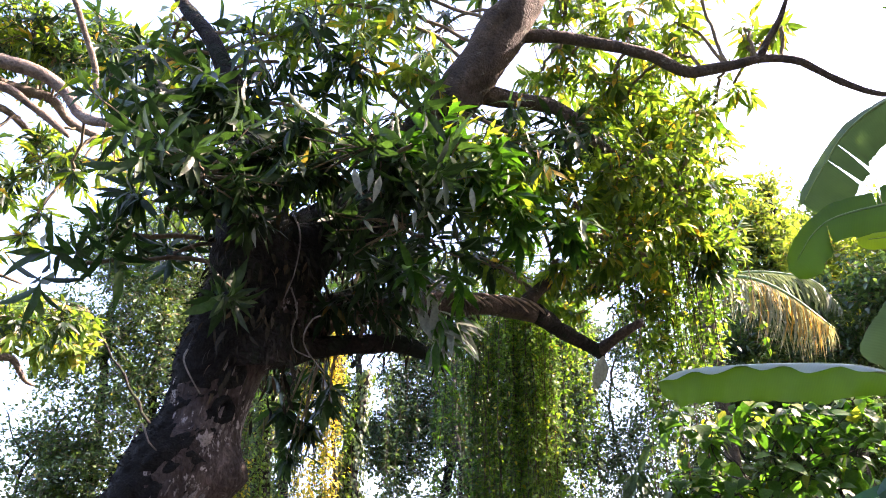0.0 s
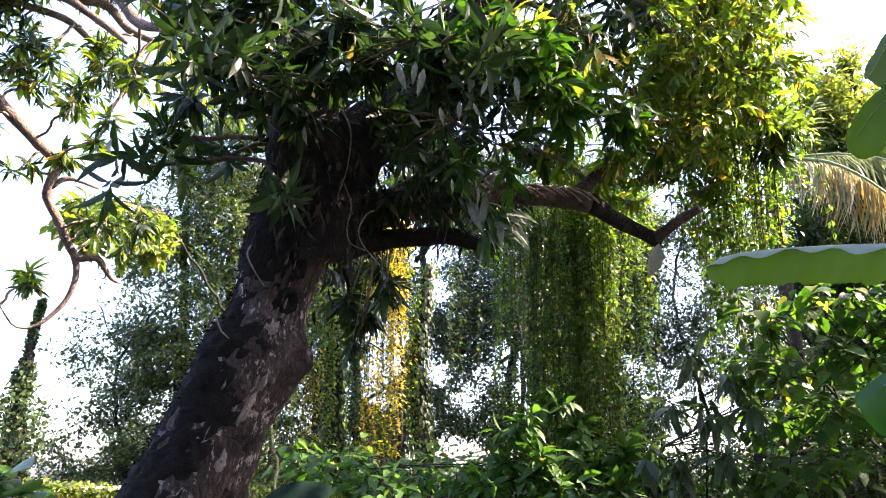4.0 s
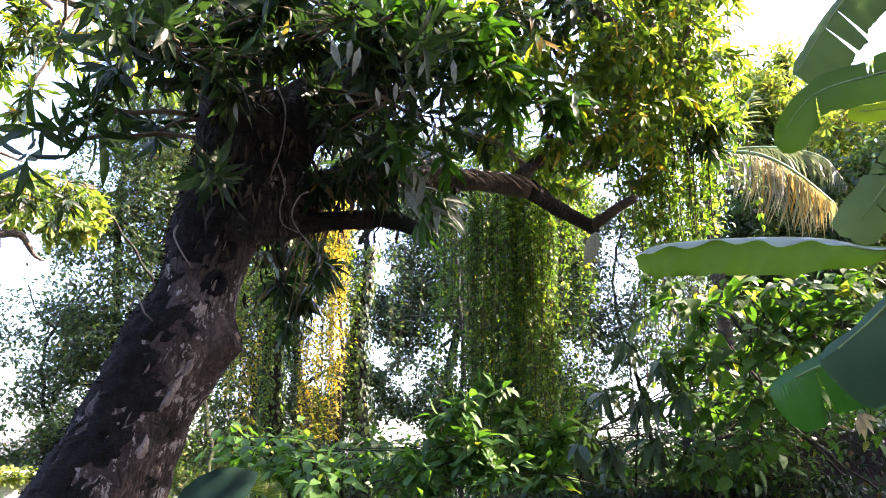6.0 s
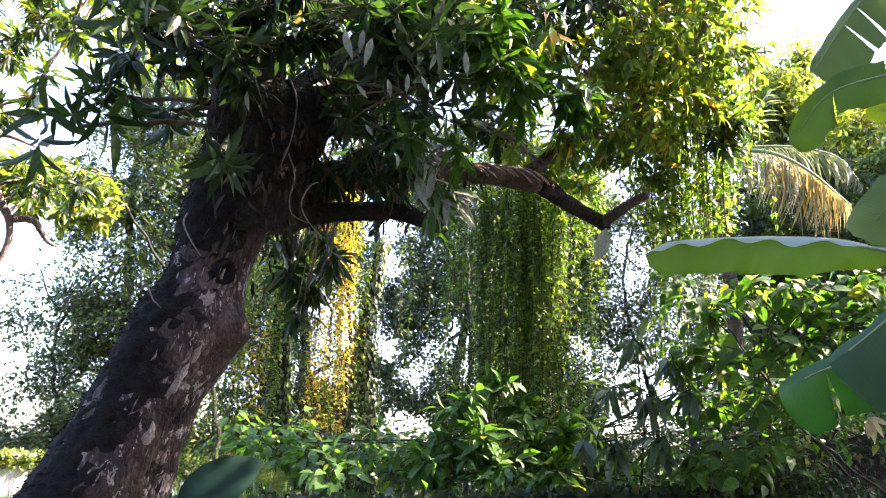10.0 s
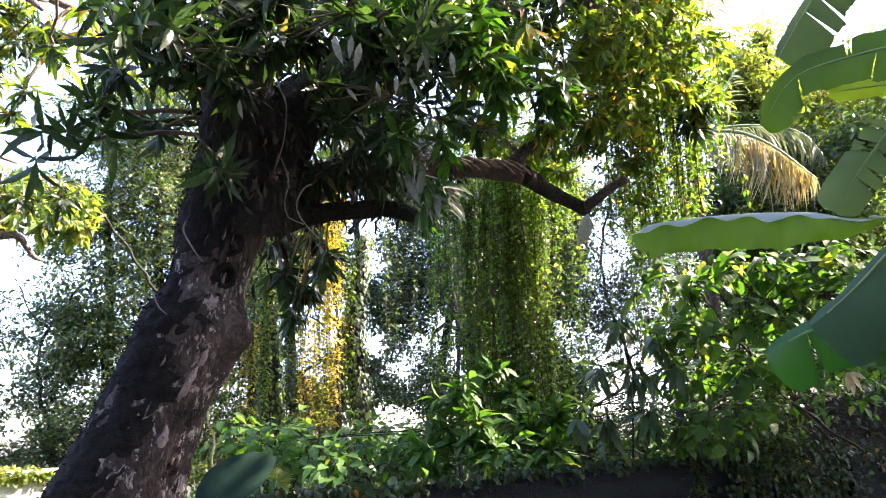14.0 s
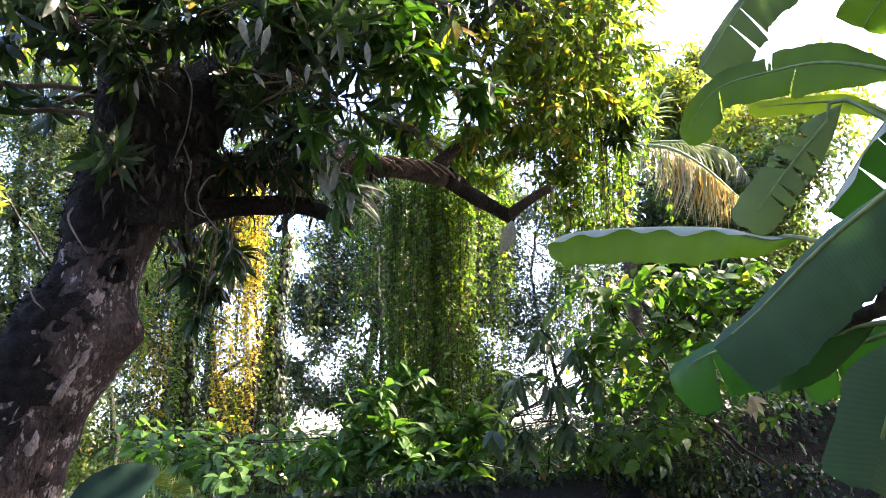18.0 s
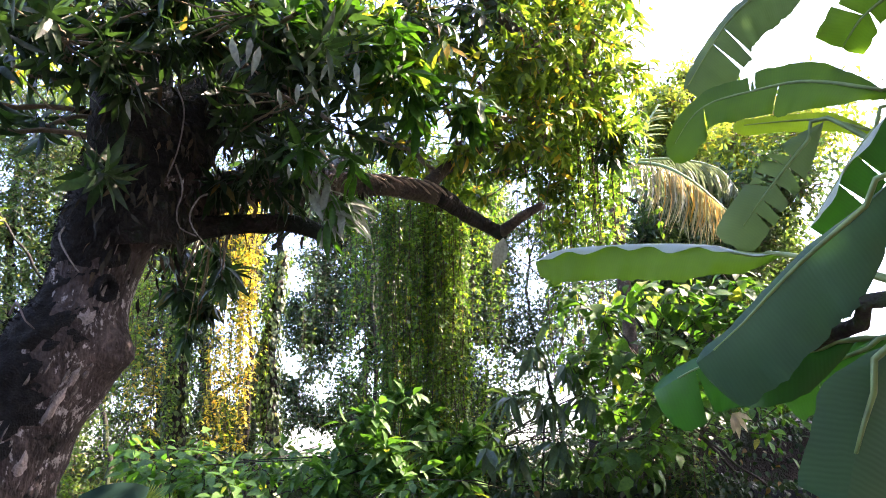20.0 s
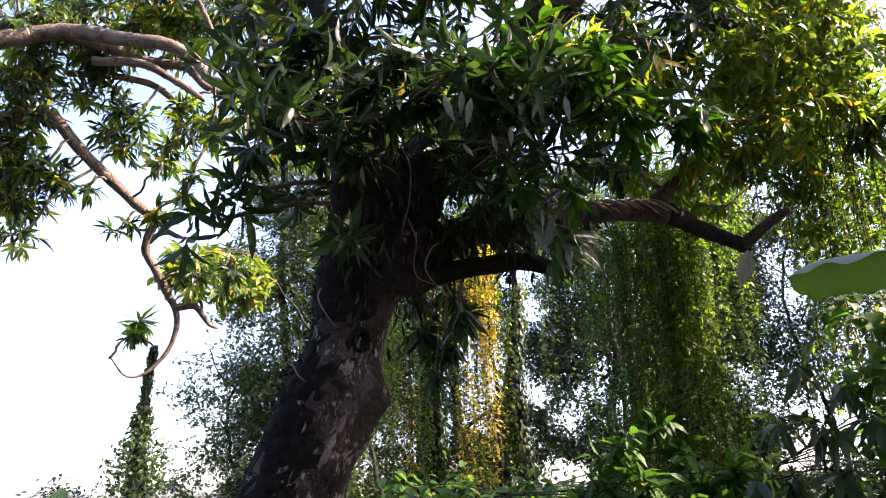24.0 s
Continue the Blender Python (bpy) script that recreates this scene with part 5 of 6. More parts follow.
back_tree([(9.5, 0.0), (9.2, 3.4)], SHADE_TREE_LOW + SHADE_TREE_HIGH, M_FAR, "unseen tree added towards the sun to cast shade", 1100, 0.2, 0.2)

# unseen trees added outside the view, behind the eye and overhead, against sky light
back_tree([(-5.5, -4.0), (-1.0, -5.0), (3.5, -4.6)], [(-6, -4, 2.6, 2.2), (-3.5, -4.6, 4.6, 2.4), (-0.5, -5, 2.4, 2.2), (0.5, -4.8, 5.6, 2.4), (3.6, -4.6, 3.0, 2.3), (5.2, -3.6, 5.4, 2.2), (-6.5, -2, 5.2, 2.2), (6.8, -3.2, 2.4, 2.0), (-2, -4.6, 7.4, 2.0), (2.6, -4.4, 7.6, 2.0), (-3.5, -1.8, 7.4, 1.6), (0, -2, 7.6, 1.7), (-1.6, 0.2, 7.8, 1.4), (2.8, -1.6, 7.4, 1.5)] + [(x, y, 7.4 + 0.3 * math.sin(x * 3 + y), 0.9) for x in (-4.2, -2.8, -1.4, 0.0, 1.4, 2.8, 4.2, 5.6) for y in (-0.9, 0.5)] + [(x, 1.8, 7.3, 0.8) for x in (4.6, 5.8)], M_FAR, "unseen trees added behind and overhead to block sky light", 380, 0.2, 0.2)

# ---------------------------------------------------------------- hanging vines
def vine_curtain(label, x0, x1, y0, y1, top, bottom, strands, leaf, material, leaves_per_m, ragged=0.5, trunks=(), group="hanging vines", single=True):
    """Strands that hang from the branches, each with small leaves, of uneven length, bunched here and there."""
    t = thing("hanging_vine", ((x0 + x1) / 2, (y0 + y1) / 2, 0), label, "vine", group)
    stems, leaves = [], []
    bunch = np.clip(RNG.normal(0.5, 0.32, max(6, strands // 5)), -0.2, 1.2)
    for _ in range(strands):
        x = x0 + (x1 - x0) * float(RNG.choice(bunch) + RNG.normal(0, 0.05))
        y = y0 + (y1 - y0) * RNG.uniform(0, 1)
        hi = top + RNG.normal(0, 0.25)
        lo = bottom if RNG.uniform() > ragged else bottom + (hi - bottom) * RNG.uniform(0.1, 0.8)
        n = max(5, int((hi - lo) / 0.14))
        p = np.stack([np.full(n, x), np.full(n, y), np.linspace(hi, lo, n)], -1)
        p[:, :2] += np.cumsum(RNG.normal(0, 0.011, (n, 2)), 0)
        m = max(3, int((hi - lo) * leaves_per_m * RNG.uniform(0.15, 1.7)))
        q = RNG.uniform(0, 1, m) ** RNG.uniform(0.7, 1.4) * (n - 1.01)
        k = q.astype(int)
        out = unit(RNG.normal(0, 1, (m, 3)))
        at = p[k] + (p[k + 1] - p[k]) * (q - k)[:, None] + out * RNG.uniform(0, 0.05, m)[:, None] * np.array([1, 1, 0.3])
        d = out * np.array([1, 1, 0.6]) + np.array([0, 0, -0.28])
        stems.append(thin_tubes([p], [RNG.uniform(0.0015, 0.004)], 4))
        leaves.append(spread(OVATE, at, d, out + np.array([0, -0.3, 0.6]), RNG.uniform(0.5, 1.3, m) * leaf, RNG.uniform(0.6, 1.1, m) * leaf * 0.62))
    for tx, tr in trunks:
        yy = y0 + 0.6 * (y1 - y0)
        child("trunk", raw_mesh("trunk", *tube([(tx, yy, -0.1, tr * 1.2), (tx + 0.04, yy, top * 0.5, tr), (tx - 0.05, yy, top, tr * 0.8), (tx + 0.05, yy, top + 1.5, tr * 0.4)], 10, 0.1, 0.15, 6.0, 0.04)), M_SHADEBARK, t, "dark vine-clad trunk")
    if single:
        for st, lf in zip(stems, leaves):
            strand = child("strand", raw_mesh("strand", *st), M_VINESTEM, t)
            part("foliage", raw_mesh("foliage", *lf), material, strand, "", "stuff").matrix_parent_inverse = Matrix.Identity(4)
    else:
        child("strand", raw_mesh("strand", *joined(stems)), M_VINESTEM, t, "", "stuff")
        child("foliage", raw_mesh("foliage", *joined(leaves)), material, t, "", "stuff")
    return t


vine_curtain("dense curtain of yellow-green vines hanging from the branch", 0.18, 1.26, 6.2, 7.0, 4.5, 1.5, 160, 0.052, M_VINE, 78, 0.6)
# This side of the curtain is shaded through its leaf colour.
vine_curtain("dark green vines at the curtain's shaded side", 0.0, 0.5, 6.5, 7.2, 4.6, 1.6, 56, 0.052, M_VINE_SHADED, 72, 0.75)
vine_curtain("golden sunlit vines hanging among the trees", -1.8, -1.3, 8.3, 8.7, 4.7, 1.9, 46, 0.058, M_VINE_SUNLIT, 44, 0.75, ((-1.36, 0.025),))
vine_curtain("short vines in sunlit gold close by the trunk", -2.75, -2.35, 8.3, 8.6, 3.1, 1.6, 17, 0.058, M_VINE_SUNLIT, 42, 0.6)
vine_curtain("green vines beside the golden ones", -2.05, -1.1, 8.6, 9.2, 4.3, 1.3, 40, 0.056, M_VINE, 46, 0.7)
vine_curtain("thin vines hanging beside the trunk", -3.1, -2.1, 8.2, 8.9, 4.4, 1.2, 46, 0.056, M_VINE, 46, 0.6)
vine_curtain("small-leaved vines draped over the crown's edge", 1.42, 1.98, 4.7, 5.6, 5.0, 3.2, 105, 0.056, M_VINE, 56, 0.6)
vine_curtain("vines draped from the tip of the branch", 1.2, 1.95, 4.7, 5.3, 5.6, 3.5, 130, 0.056, M_VINE, 66, 0.8)
vine_curtain("thin vines trailing down to the shrubs", 1.62, 2.05, 5.5, 5.8, 3.5, 2.2, 26, 0.06, M_VINE, 40, 0.8)
vine_curtain("loose vines before the dark trees", -0.9, 0.3, 8.0, 9.5, 4.8, 1.4, 14, 0.07, M_FAR, 30, 0.8, ((0.1, 0.03),), single=False)


def ivy_trunk(x, y, r, high, label):
    """A straight trunk beyond the wall, clothed in ivy from the ground up."""
    t = thing("tree", (x, y, 0), label, "tree", "trees beyond the wall")
    rows = [(x, y, -0.1, r * 1.2), (x + 0.05, y, high * 0.35, r), (x - 0.04, y, high * 0.7, r * 0.85), (x + 0.08, y, high, r * 0.5)]
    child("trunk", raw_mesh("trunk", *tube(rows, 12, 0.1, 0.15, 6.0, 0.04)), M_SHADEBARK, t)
    q = curve_points(rows, 0.02)
    m = int(560 * high)
    k = RNG.integers(0, len(q), m)
    out = unit(RNG.normal(0, 1, (m, 3)) * np.array([1, 1, 0.3]))
    rag = np.array([0.5 + 0.9 * abs(noise.noise(Vector(p) * 2.2)) for p in q[k, :3]])
    at = q[k, :3] + out * (q[k, 3] + 0.13 * rag * RNG.uniform(0, 1, m))[:, None]
    child("ivy_coat", raw_mesh("ivy_coat", *spread(OVATE, at, out * 0.4 + np.array([0, 0, -0.8]), out + np.array([0, 0, 0.4]), RNG.uniform(0.04, 0.08, m), RNG.uniform(0.028, 0.05, m))), M_FARMID, t, "", "stuff")


ivy_trunk(-2.28, 9.0, 0.13, 5.2, "slender trunk clothed in dark ivy")
ivy_trunk(-1.16, 9.1, 0.11, 4.4, "ivy-clad trunk beside the golden vines")
ivy_trunk(0.32, 9.4, 0.08, 5.0, "thin ivy-clad trunk behind the vine curtain")


def overgrown_post():
    t = thing("dead_tree", (-5.85, 8.2, 0), "dead trunk overgrown with ivy and a leafy tuft on top", "tree")
    rows = [(-5.86, 8.2, -0.1, 0.15), (-5.86, 8.20, 1.51, 0.12), (-5.92, 8.20, 2.21, 0.1), (-5.93, 8.20, 2.78, 0.07), (-5.92, 8.20, 3.29, 0.045), (-5.88, 8.20, 3.73, 0.025)]
    child("trunk", raw_mesh("trunk", *tube(rows, 10, 0.1, 0.15, 6.0, 0.04)), M_SHADEBARK, t)
    line = curve_points(rows, 0.02)
    m = 7600
    k = RNG.integers(0, len(line), m)
    out = unit(RNG.normal(0, 1, (m, 3)) * np.array([1, 1, 0.4]))
    rag = np.array([0.55 + 0.9 * noise.noise(Vector(p) * 2.3) + 0.5 * noise.noise(Vector(p) * 6.0) for p in line[k, :3]])
    wide = (0.05 + 0.235 * np.clip((3.1 - line[k, 2]) / 0.5, 0, 1)) * np.clip(rag + 0.35, 0.35, 1.3)
    at = line[k, :3] + out * (wide * RNG.uniform(0.1, 1.25, m))[:, None]
    child("ivy_coat", raw_mesh("ivy_coat", *spread(OVATE, at, RNG.normal(0, 0.7, (m, 3)) + np.array([0, 0, -0.35]), out + RNG.normal(0, 0.6, (m, 3)), RNG.uniform(0.035, 0.085, m), RNG.uniform(0.025, 0.055, m))), M_FAR, t, "", "stuff")
    m = 90
    way = unit(RNG.normal(0, 1, (m, 3)) * np.array([1, 1, 0.7]) + np.array([0, 0, -0.15]))
    child("leaf_tuft", raw_mesh("leaf_tuft", *spread(LANCE, np.tile([[-6.15, 8.2, 4.09]], (m, 1)), way, np.tile([[0, 0, 1.0]], (m, 1)), RNG.uniform(0.18, 0.4, m), np.full(m, 0.06))), M_MANGO_LIT, t, "tuft of narrow yellow-green leaves", "stuff")


overgrown_post()


# ---------------------------------------------------------------- shrubs
SHRUB_HEART = [
    (1.82, 5.20, 1.70, 0.18), (2.03, 5.20, 1.62, 0.18), (1.66, 5.30, 1.63, 0.15), (2.17, 5.10, 1.80, 0.18),
    (1.65, 5.40, 2.95, 0.22), (1.86, 5.30, 2.75, 0.26), (2.19, 5.30, 2.90, 0.26), (2.44, 5.20, 2.92, 0.26),
    (2.65, 5.20, 2.79, 0.26), (1.72, 5.50, 2.44, 0.24), (2.00, 5.40, 2.43, 0.26), (2.22, 5.20, 2.48, 0.26),
    (2.45, 5.10, 2.46, 0.26), (1.75, 5.60, 2.03, 0.22), (1.99, 5.50, 2.06, 0.26), (2.20, 5.30, 2.15, 0.26),
    (2.91, 5.20, 2.98, 0.28), (2.70, 5.00, 2.56, 0.28), (3.08, 5.20, 2.81, 0.30), (2.46, 5.30, 2.17, 0.24),
    (2.04, 5.60, 1.78, 0.20),
]
SHRUB_DROOP = [
    (1.36, 5.50, 2.58, 0.16), (1.63, 5.50, 2.44, 0.18), (1.15, 5.50, 2.23, 0.18), (1.39, 5.40, 2.12, 0.20),
    (1.73, 5.50, 2.19, 0.18), (1.18, 5.50, 1.82, 0.20), (1.48, 5.40, 1.78, 0.22), (0.99, 5.60, 1.86, 0.16),
    (1.72, 5.40, 1.78, 0.20),
]
SHRUB_MID = [
    (0.05, 6.00, 2.08, 0.20), (0.30, 6.20, 2.26, 0.20), (0.53, 6.20, 2.07, 0.24), (0.19, 5.90, 1.79, 0.26),
    (0.64, 6.00, 1.79, 0.24), (-0.09, 6.00, 1.79, 0.20), (0.87, 6.00, 1.84, 0.20), (0.35, 5.80, 1.58, 0.24),
    (0.79, 5.80, 1.58, 0.24), (-0.22, 5.90, 1.58, 0.20),
]
SHRUB_LOW = [
    (-1.20, 6.09, 1.57, 0.3), (-0.95, 6.94, 1.66, 0.3), (-0.50, 6.59, 1.57, 0.3), (-1.52, 6.22, 1.62, 0.28),
    (-0.18, 6.00, 1.49, 0.25), (-0.95, 5.73, 1.50, 0.25), (-1.75, 6.37, 1.66, 0.22), (-0.86, 7.96, 1.84, 0.3),
    (-1.69, 7.82, 1.84, 0.3), (-0.37, 8.00, 1.78, 0.3), (-2.11, 7.20, 1.82, 0.3), (0.49, 7.99, 1.84, 0.35),
]
SHRUB_WALLTOP = [
    (1.61, 5.69, 1.61, 0.2), (1.27, 5.56, 1.52, 0.2), (0.70, 5.46, 1.54, 0.18), (0.40, 5.38, 1.54, 0.2),
    (1.96, 5.68, 1.61, 0.22), (2.24, 5.47, 1.73, 0.3), (2.69, 5.60, 1.91, 0.35), (3.18, 5.68, 1.96, 0.4),
    (2.15, 5.93, 1.88, 0.3), (1.92, 6.21, 1.93, 0.25), (2.49, 5.78, 2.14, 0.35), (2.95, 5.77, 2.32, 0.4),
    (3.55, 5.78, 2.33, 0.5),
]
SHRUB_ROW = [
    (-1.52, 6.22, 1.73, 0.22), (-1.16, 6.10, 1.68, 0.24), (-0.84, 6.45, 1.73, 0.22), (-0.47, 6.19, 1.66, 0.22),
    (-0.10, 6.61, 1.81, 0.25), (0.71, 6.57, 1.90, 0.25), (1.06, 6.32, 1.85, 0.25), (1.37, 6.06, 1.66, 0.25),
    (1.68, 5.88, 1.66, 0.25), (2.05, 5.87, 1.79, 0.28), (2.44, 5.93, 1.96, 0.3), (2.84, 5.96, 2.14, 0.35),
    (2.30, 6.18, 2.25, 0.3), (2.79, 6.39, 2.42, 0.35), (3.19, 6.20, 2.44, 0.4), (3.36, 5.91, 2.23, 0.4),
]
SHRUB_LEFT = [
    (-3.72, 4.60, 1.60, 0.17), (-3.45, 4.60, 1.59, 0.17), (-3.20, 4.60, 1.50, 0.15), (-3.98, 4.60, 1.60, 0.19),
    (-3.50, 4.50, 1.36, 0.13), (-3.24, 4.50, 1.31, 0.13), (-3.80, 4.50, 1.36, 0.13), (-3.06, 4.60, 1.38, 0.12), (-2.97, 4.70, 1.30, 0.10),
]


def shrub(name, foot, clumps, material, label, per_area, length, width, shape, droop=0.5, rosette=0, single=0, flat=False):
    t = thing(name, (foot[0], foot[1], 0), label, "shrub", "shrubs behind the wall")
    rows = [(foot[0], foot[1], -0.05, 0.016), (foot[0] + 0.05, foot[1], 0.9, 0.012), (np.mean([c[0] for c in clumps]), np.mean([c[1] for c in clumps]), np.mean([c[2] for c in clumps]), 0.006)]
    child("stem", raw_mesh("stem", *tube(rows, 8, 0.08, 0.1, 8.0)), M_SHADEBARK, t)
    at, out = in_clumps(clumps, per_area, 0.3)
    if rosette:
        b = whorls(at, out * np.array([1, 1, 0.4]) + np.array([0, 0, 0.3]), rosette, length, width, droop)
    else:
        n = len(at)
        d = out * np.array([1, 1, 0.3]) + np.array([0, -0.2, -droop]) + RNG.normal(0, 0.35, (n, 3))
        face = out * 0.6 + np.array([0, -0.4, 0.8]) + RNG.normal(0, 0.3, (n, 3))
        k = RNG.uniform(0.55, 1.25, n)
        if flat:
            d = out * np.array([1, 0.5, 0.15]) + RNG.normal(0, 0.3, (n, 3)) * np.array([1, 1, 0.4]) + np.array([0, -0.2, -droop])
            face = np.array([0, -0.5, 1.0]) + RNG.normal(0, 0.2, (n, 3))
        b = (at, d, face, k * length, k * width)
    if single:
        shapes = []
        for k in range(5):
            outline = [(-0.1, 0.22), (0.0, 0.38), (0.15, 0.48), (0.4, 0.52), (0.65, 0.45), (0.85, 0.28), (0.95, 0.13), (1, 0)] if flat else [(-0.12, 0.2), (-0.02, 0.42), (0.15, 0.52), (0.42, 0.46), (0.7, 0.24), (1, 0)]
            tv, tt = leaf_shape(outline, RNG.uniform(0.05, 0.15) if flat else RNG.uniform(0.1, 0.3), RNG.uniform(0.1, 0.25) if flat else RNG.uniform(0.2, 0.45))
            shapes.append(raw_mesh("leaf", *spread((tv, tt), np.zeros((1, 3)), np.array([[0, 1.0, 0]]), np.array([[0, 0, 1.0]]), np.array([length]), np.array([width * RNG.uniform(0.85, 1.1)]))))
        order = RNG.permutation(len(at))
        for i in order[:single]:
            y = Vector(unit(b[1][i]))
            x = y.cross(Vector(b[2][i])).normalized()
            m = Matrix((x, y, x.cross(y))).transposed().to_4x4()
            ob = part("leaf", shapes[RNG.integers(5)], M_PAD if flat else M_HEART_ONE, t)
            ob.matrix_basis = Matrix.Translation(Vector(at[i]) - t.location) @ m @ Matrix.Scale(float(b[3][i] / length), 4)
        rest = order[single:]
        b = tuple(a[rest] for a in b)
    if len(b[0]):
        child("foliage", raw_mesh("foliage", *spread(shape, *b)), material, t, "", "stuff")
    child("twig", raw_mesh("twig", *twig_lines(clumps, [rows], at, 0.1, 0.005)), M_SHADEBARK, t, "", "stuff")


shrub("broadleaf_shrub", (2.3, 5.95), SHRUB_HEART, M_HEART, "bright green shrub with broad heart-shaped leaves", 700, 0.115, 0.085, HEART, 0.45, 0, 300)
shrub("drooping_shrub", (1.35, 5.9), SHRUB_DROOP, M_DROOP, "dark shrub with long drooping leaves against bright sky", 105, 0.22, 0.06, LANCE, 0.95, 7)
shrub("tall_shrub", (0.3, 6.1), SHRUB_MID, M_SHRUB, "leafy green shrub growing behind the wall", 260, 0.17, 0.07, LANCE, 0.3, 7)
shrub("low_shrub", (-1.2, 6.4), SHRUB_LOW, M_HEART, "low sunny shrubs along the wall", 700, 0.13, 0.085, OVATE, 0.3)
shrub("wall_shrub", (1.6, 6.0), SHRUB_WALLTOP, M_SHRUB, "green weeds growing over the wall's top", 420, 0.11, 0.05, OVATE, 0.4)
shrub("wild_shrub", (0.9, 6.9), SHRUB_ROW, M_SHRUB, "thicket of green shoots along the wall", 420, 0.13, 0.06, LANCE, 0.4)
shrub("broadleaf_shrub", (-3.2, 5.0), SHRUB_LEFT, M_PAD, "shrub with broad rounded grey-green leaves over the wall", 400, 0.19, 0.17, HEART, 0.05, 0, 400, True)

def tall_grass():
    t = thing("tall_grass", (0, 8, 0), "tall green weeds and grass beyond the wall", "grass", "", "stuff")
    n = 16000
    x, y = RNG.uniform(-4.4, 9, n), 5.6 + RNG.uniform(0, 1, n) ** 1.5 * 8
    y = np.maximum(y, wall_y(x) + 0.35)
    at = np.stack([x, y, np.zeros(n)], -1)
    d = RNG.normal(0, 0.16, (n, 3)) + np.array([0, 0, 1.0])
    high = RNG.uniform(0.7, 1.35, n)
    child("blade", raw_mesh("blade", *spread(leaf_shape([(0, 0.3), (0.5, 0.5), (1, 0)], 0.3, 0.15), at, d, RNG.normal(0, 1, (n, 3)), high, RNG.uniform(0.02, 0.05, n))), M_SHRUB, t)


tall_grass()


def thicket():
    t = thing("thicket", (2, 18, 0), "far dark green thicket along the field", "thicket", "", "stuff")
    n = 26000
    x = RNG.uniform(-5, 22, n)
    top = np.array([1.9 + 0.8 * noise.noise(Vector((a * 0.5, 0, 3))) + 0.5 * noise.noise(Vector((a * 1.7, 2, 3))) for a in x])
    at = np.stack([x, 17 + RNG.uniform(0, 3, n), top * RNG.uniform(0, 1, n) ** 0.7], -1)
    child("foliage", raw_mesh("foliage", *spread(SMALL, at, RNG.normal(0, 0.6, (n, 3)), RNG.normal(0, 0.5, (n, 3)) + np.array([0, -0.5, 1]), RNG.uniform(0.1, 0.22, n), RNG.uniform(0.07, 0.14, n))), M_FAR, t)


thicket()

# ---------------------------------------------------------------- ivy on the walls
def ivy(label, n, place, leaf=0.06, material=M_IVY, parent_at=(0, 5, 0)):
    t = thing("ivy", parent_at, label, "ivy", "", "stuff")
    at = np.array([place() for _ in range(n)])
    d = RNG.normal(0, 0.5, (n, 3)) + np.array([0, -0.35, -0.7])
    face = RNG.normal(0, 0.35, (n, 3)) + np.array([0, -1.0, 0.5])
    child("foliage", raw_mesh("foliage", *spread(HEART, at, d, face, RNG.uniform(0.6, 1.4, n) * leaf, RNG.uniform(0.6, 1.3, n) * leaf * 0.85)), material, t)


def ivy_left():
    x = RNG.triangular(-2.3, -1.1, -0.2)
    return (x, wall_y(x) - RNG.uniform(0.01, 0.14), wall_top(x) + 0.06 - RNG.triangular(0, 0.05, 0.9))


def ivy_right():
    x = 1.95 + RNG.triangular(0, 0.6, 1.2)
    return (x, wall_y(x) - RNG.uniform(0.01, 0.2), wall_top(x) + 0.1 - RNG.triangular(0, 0.1, 1.0))


def ivy_ledge():
    x = RNG.uniform(2.5, 8.0)
    return (x, wall_y(x) - 0.13 - RNG.uniform(0.0, 0.12) + RNG.uniform(0, 0.35), 1.53 - RNG.triangular(0, 0.02, 0.6))


def ivy_bank():
    x = RNG.uniform(2.3, 8.0)
    return (x, wall_y(x) + 0.93 + RNG.uniform(-0.1, 0.4), 2.12 - RNG.triangular(0, 0.05, 0.6))


def ivy_creeping():
    x = RNG.uniform(-0.4, 2.3)
    hang = max(0.0, noise.noise(Vector((x * 3.0, 1.0, 0.0)))) * 0.5
    return (x, wall_y(x) - RNG.uniform(-0.1, 0.06), wall_top(x) + 0.05 - RNG.triangular(0, 0.02, 0.06 + hang))


ivy("small creepers over the top of the block wall", 800, ivy_creeping, 0.05, M_IVY)
ivy("ivy covering the concrete block wall", 2600, ivy_left)
ivy("ivy trailing down the wall's end", 2600, ivy_right, 0.04, M_IVY)
vine_curtain("green creepers trailing over the wall's end", 2.0, 2.75, 5.42, 5.62, 1.75, 0.75, 44, 0.05, M_VINE_SHADED, 110, 0.5)
ivy("ivy over the low mossy wall", 6500, ivy_ledge, 0.042)
ivy("ivy along the top of the earth bank", 5200, ivy_bank, 0.05, M_IVY)

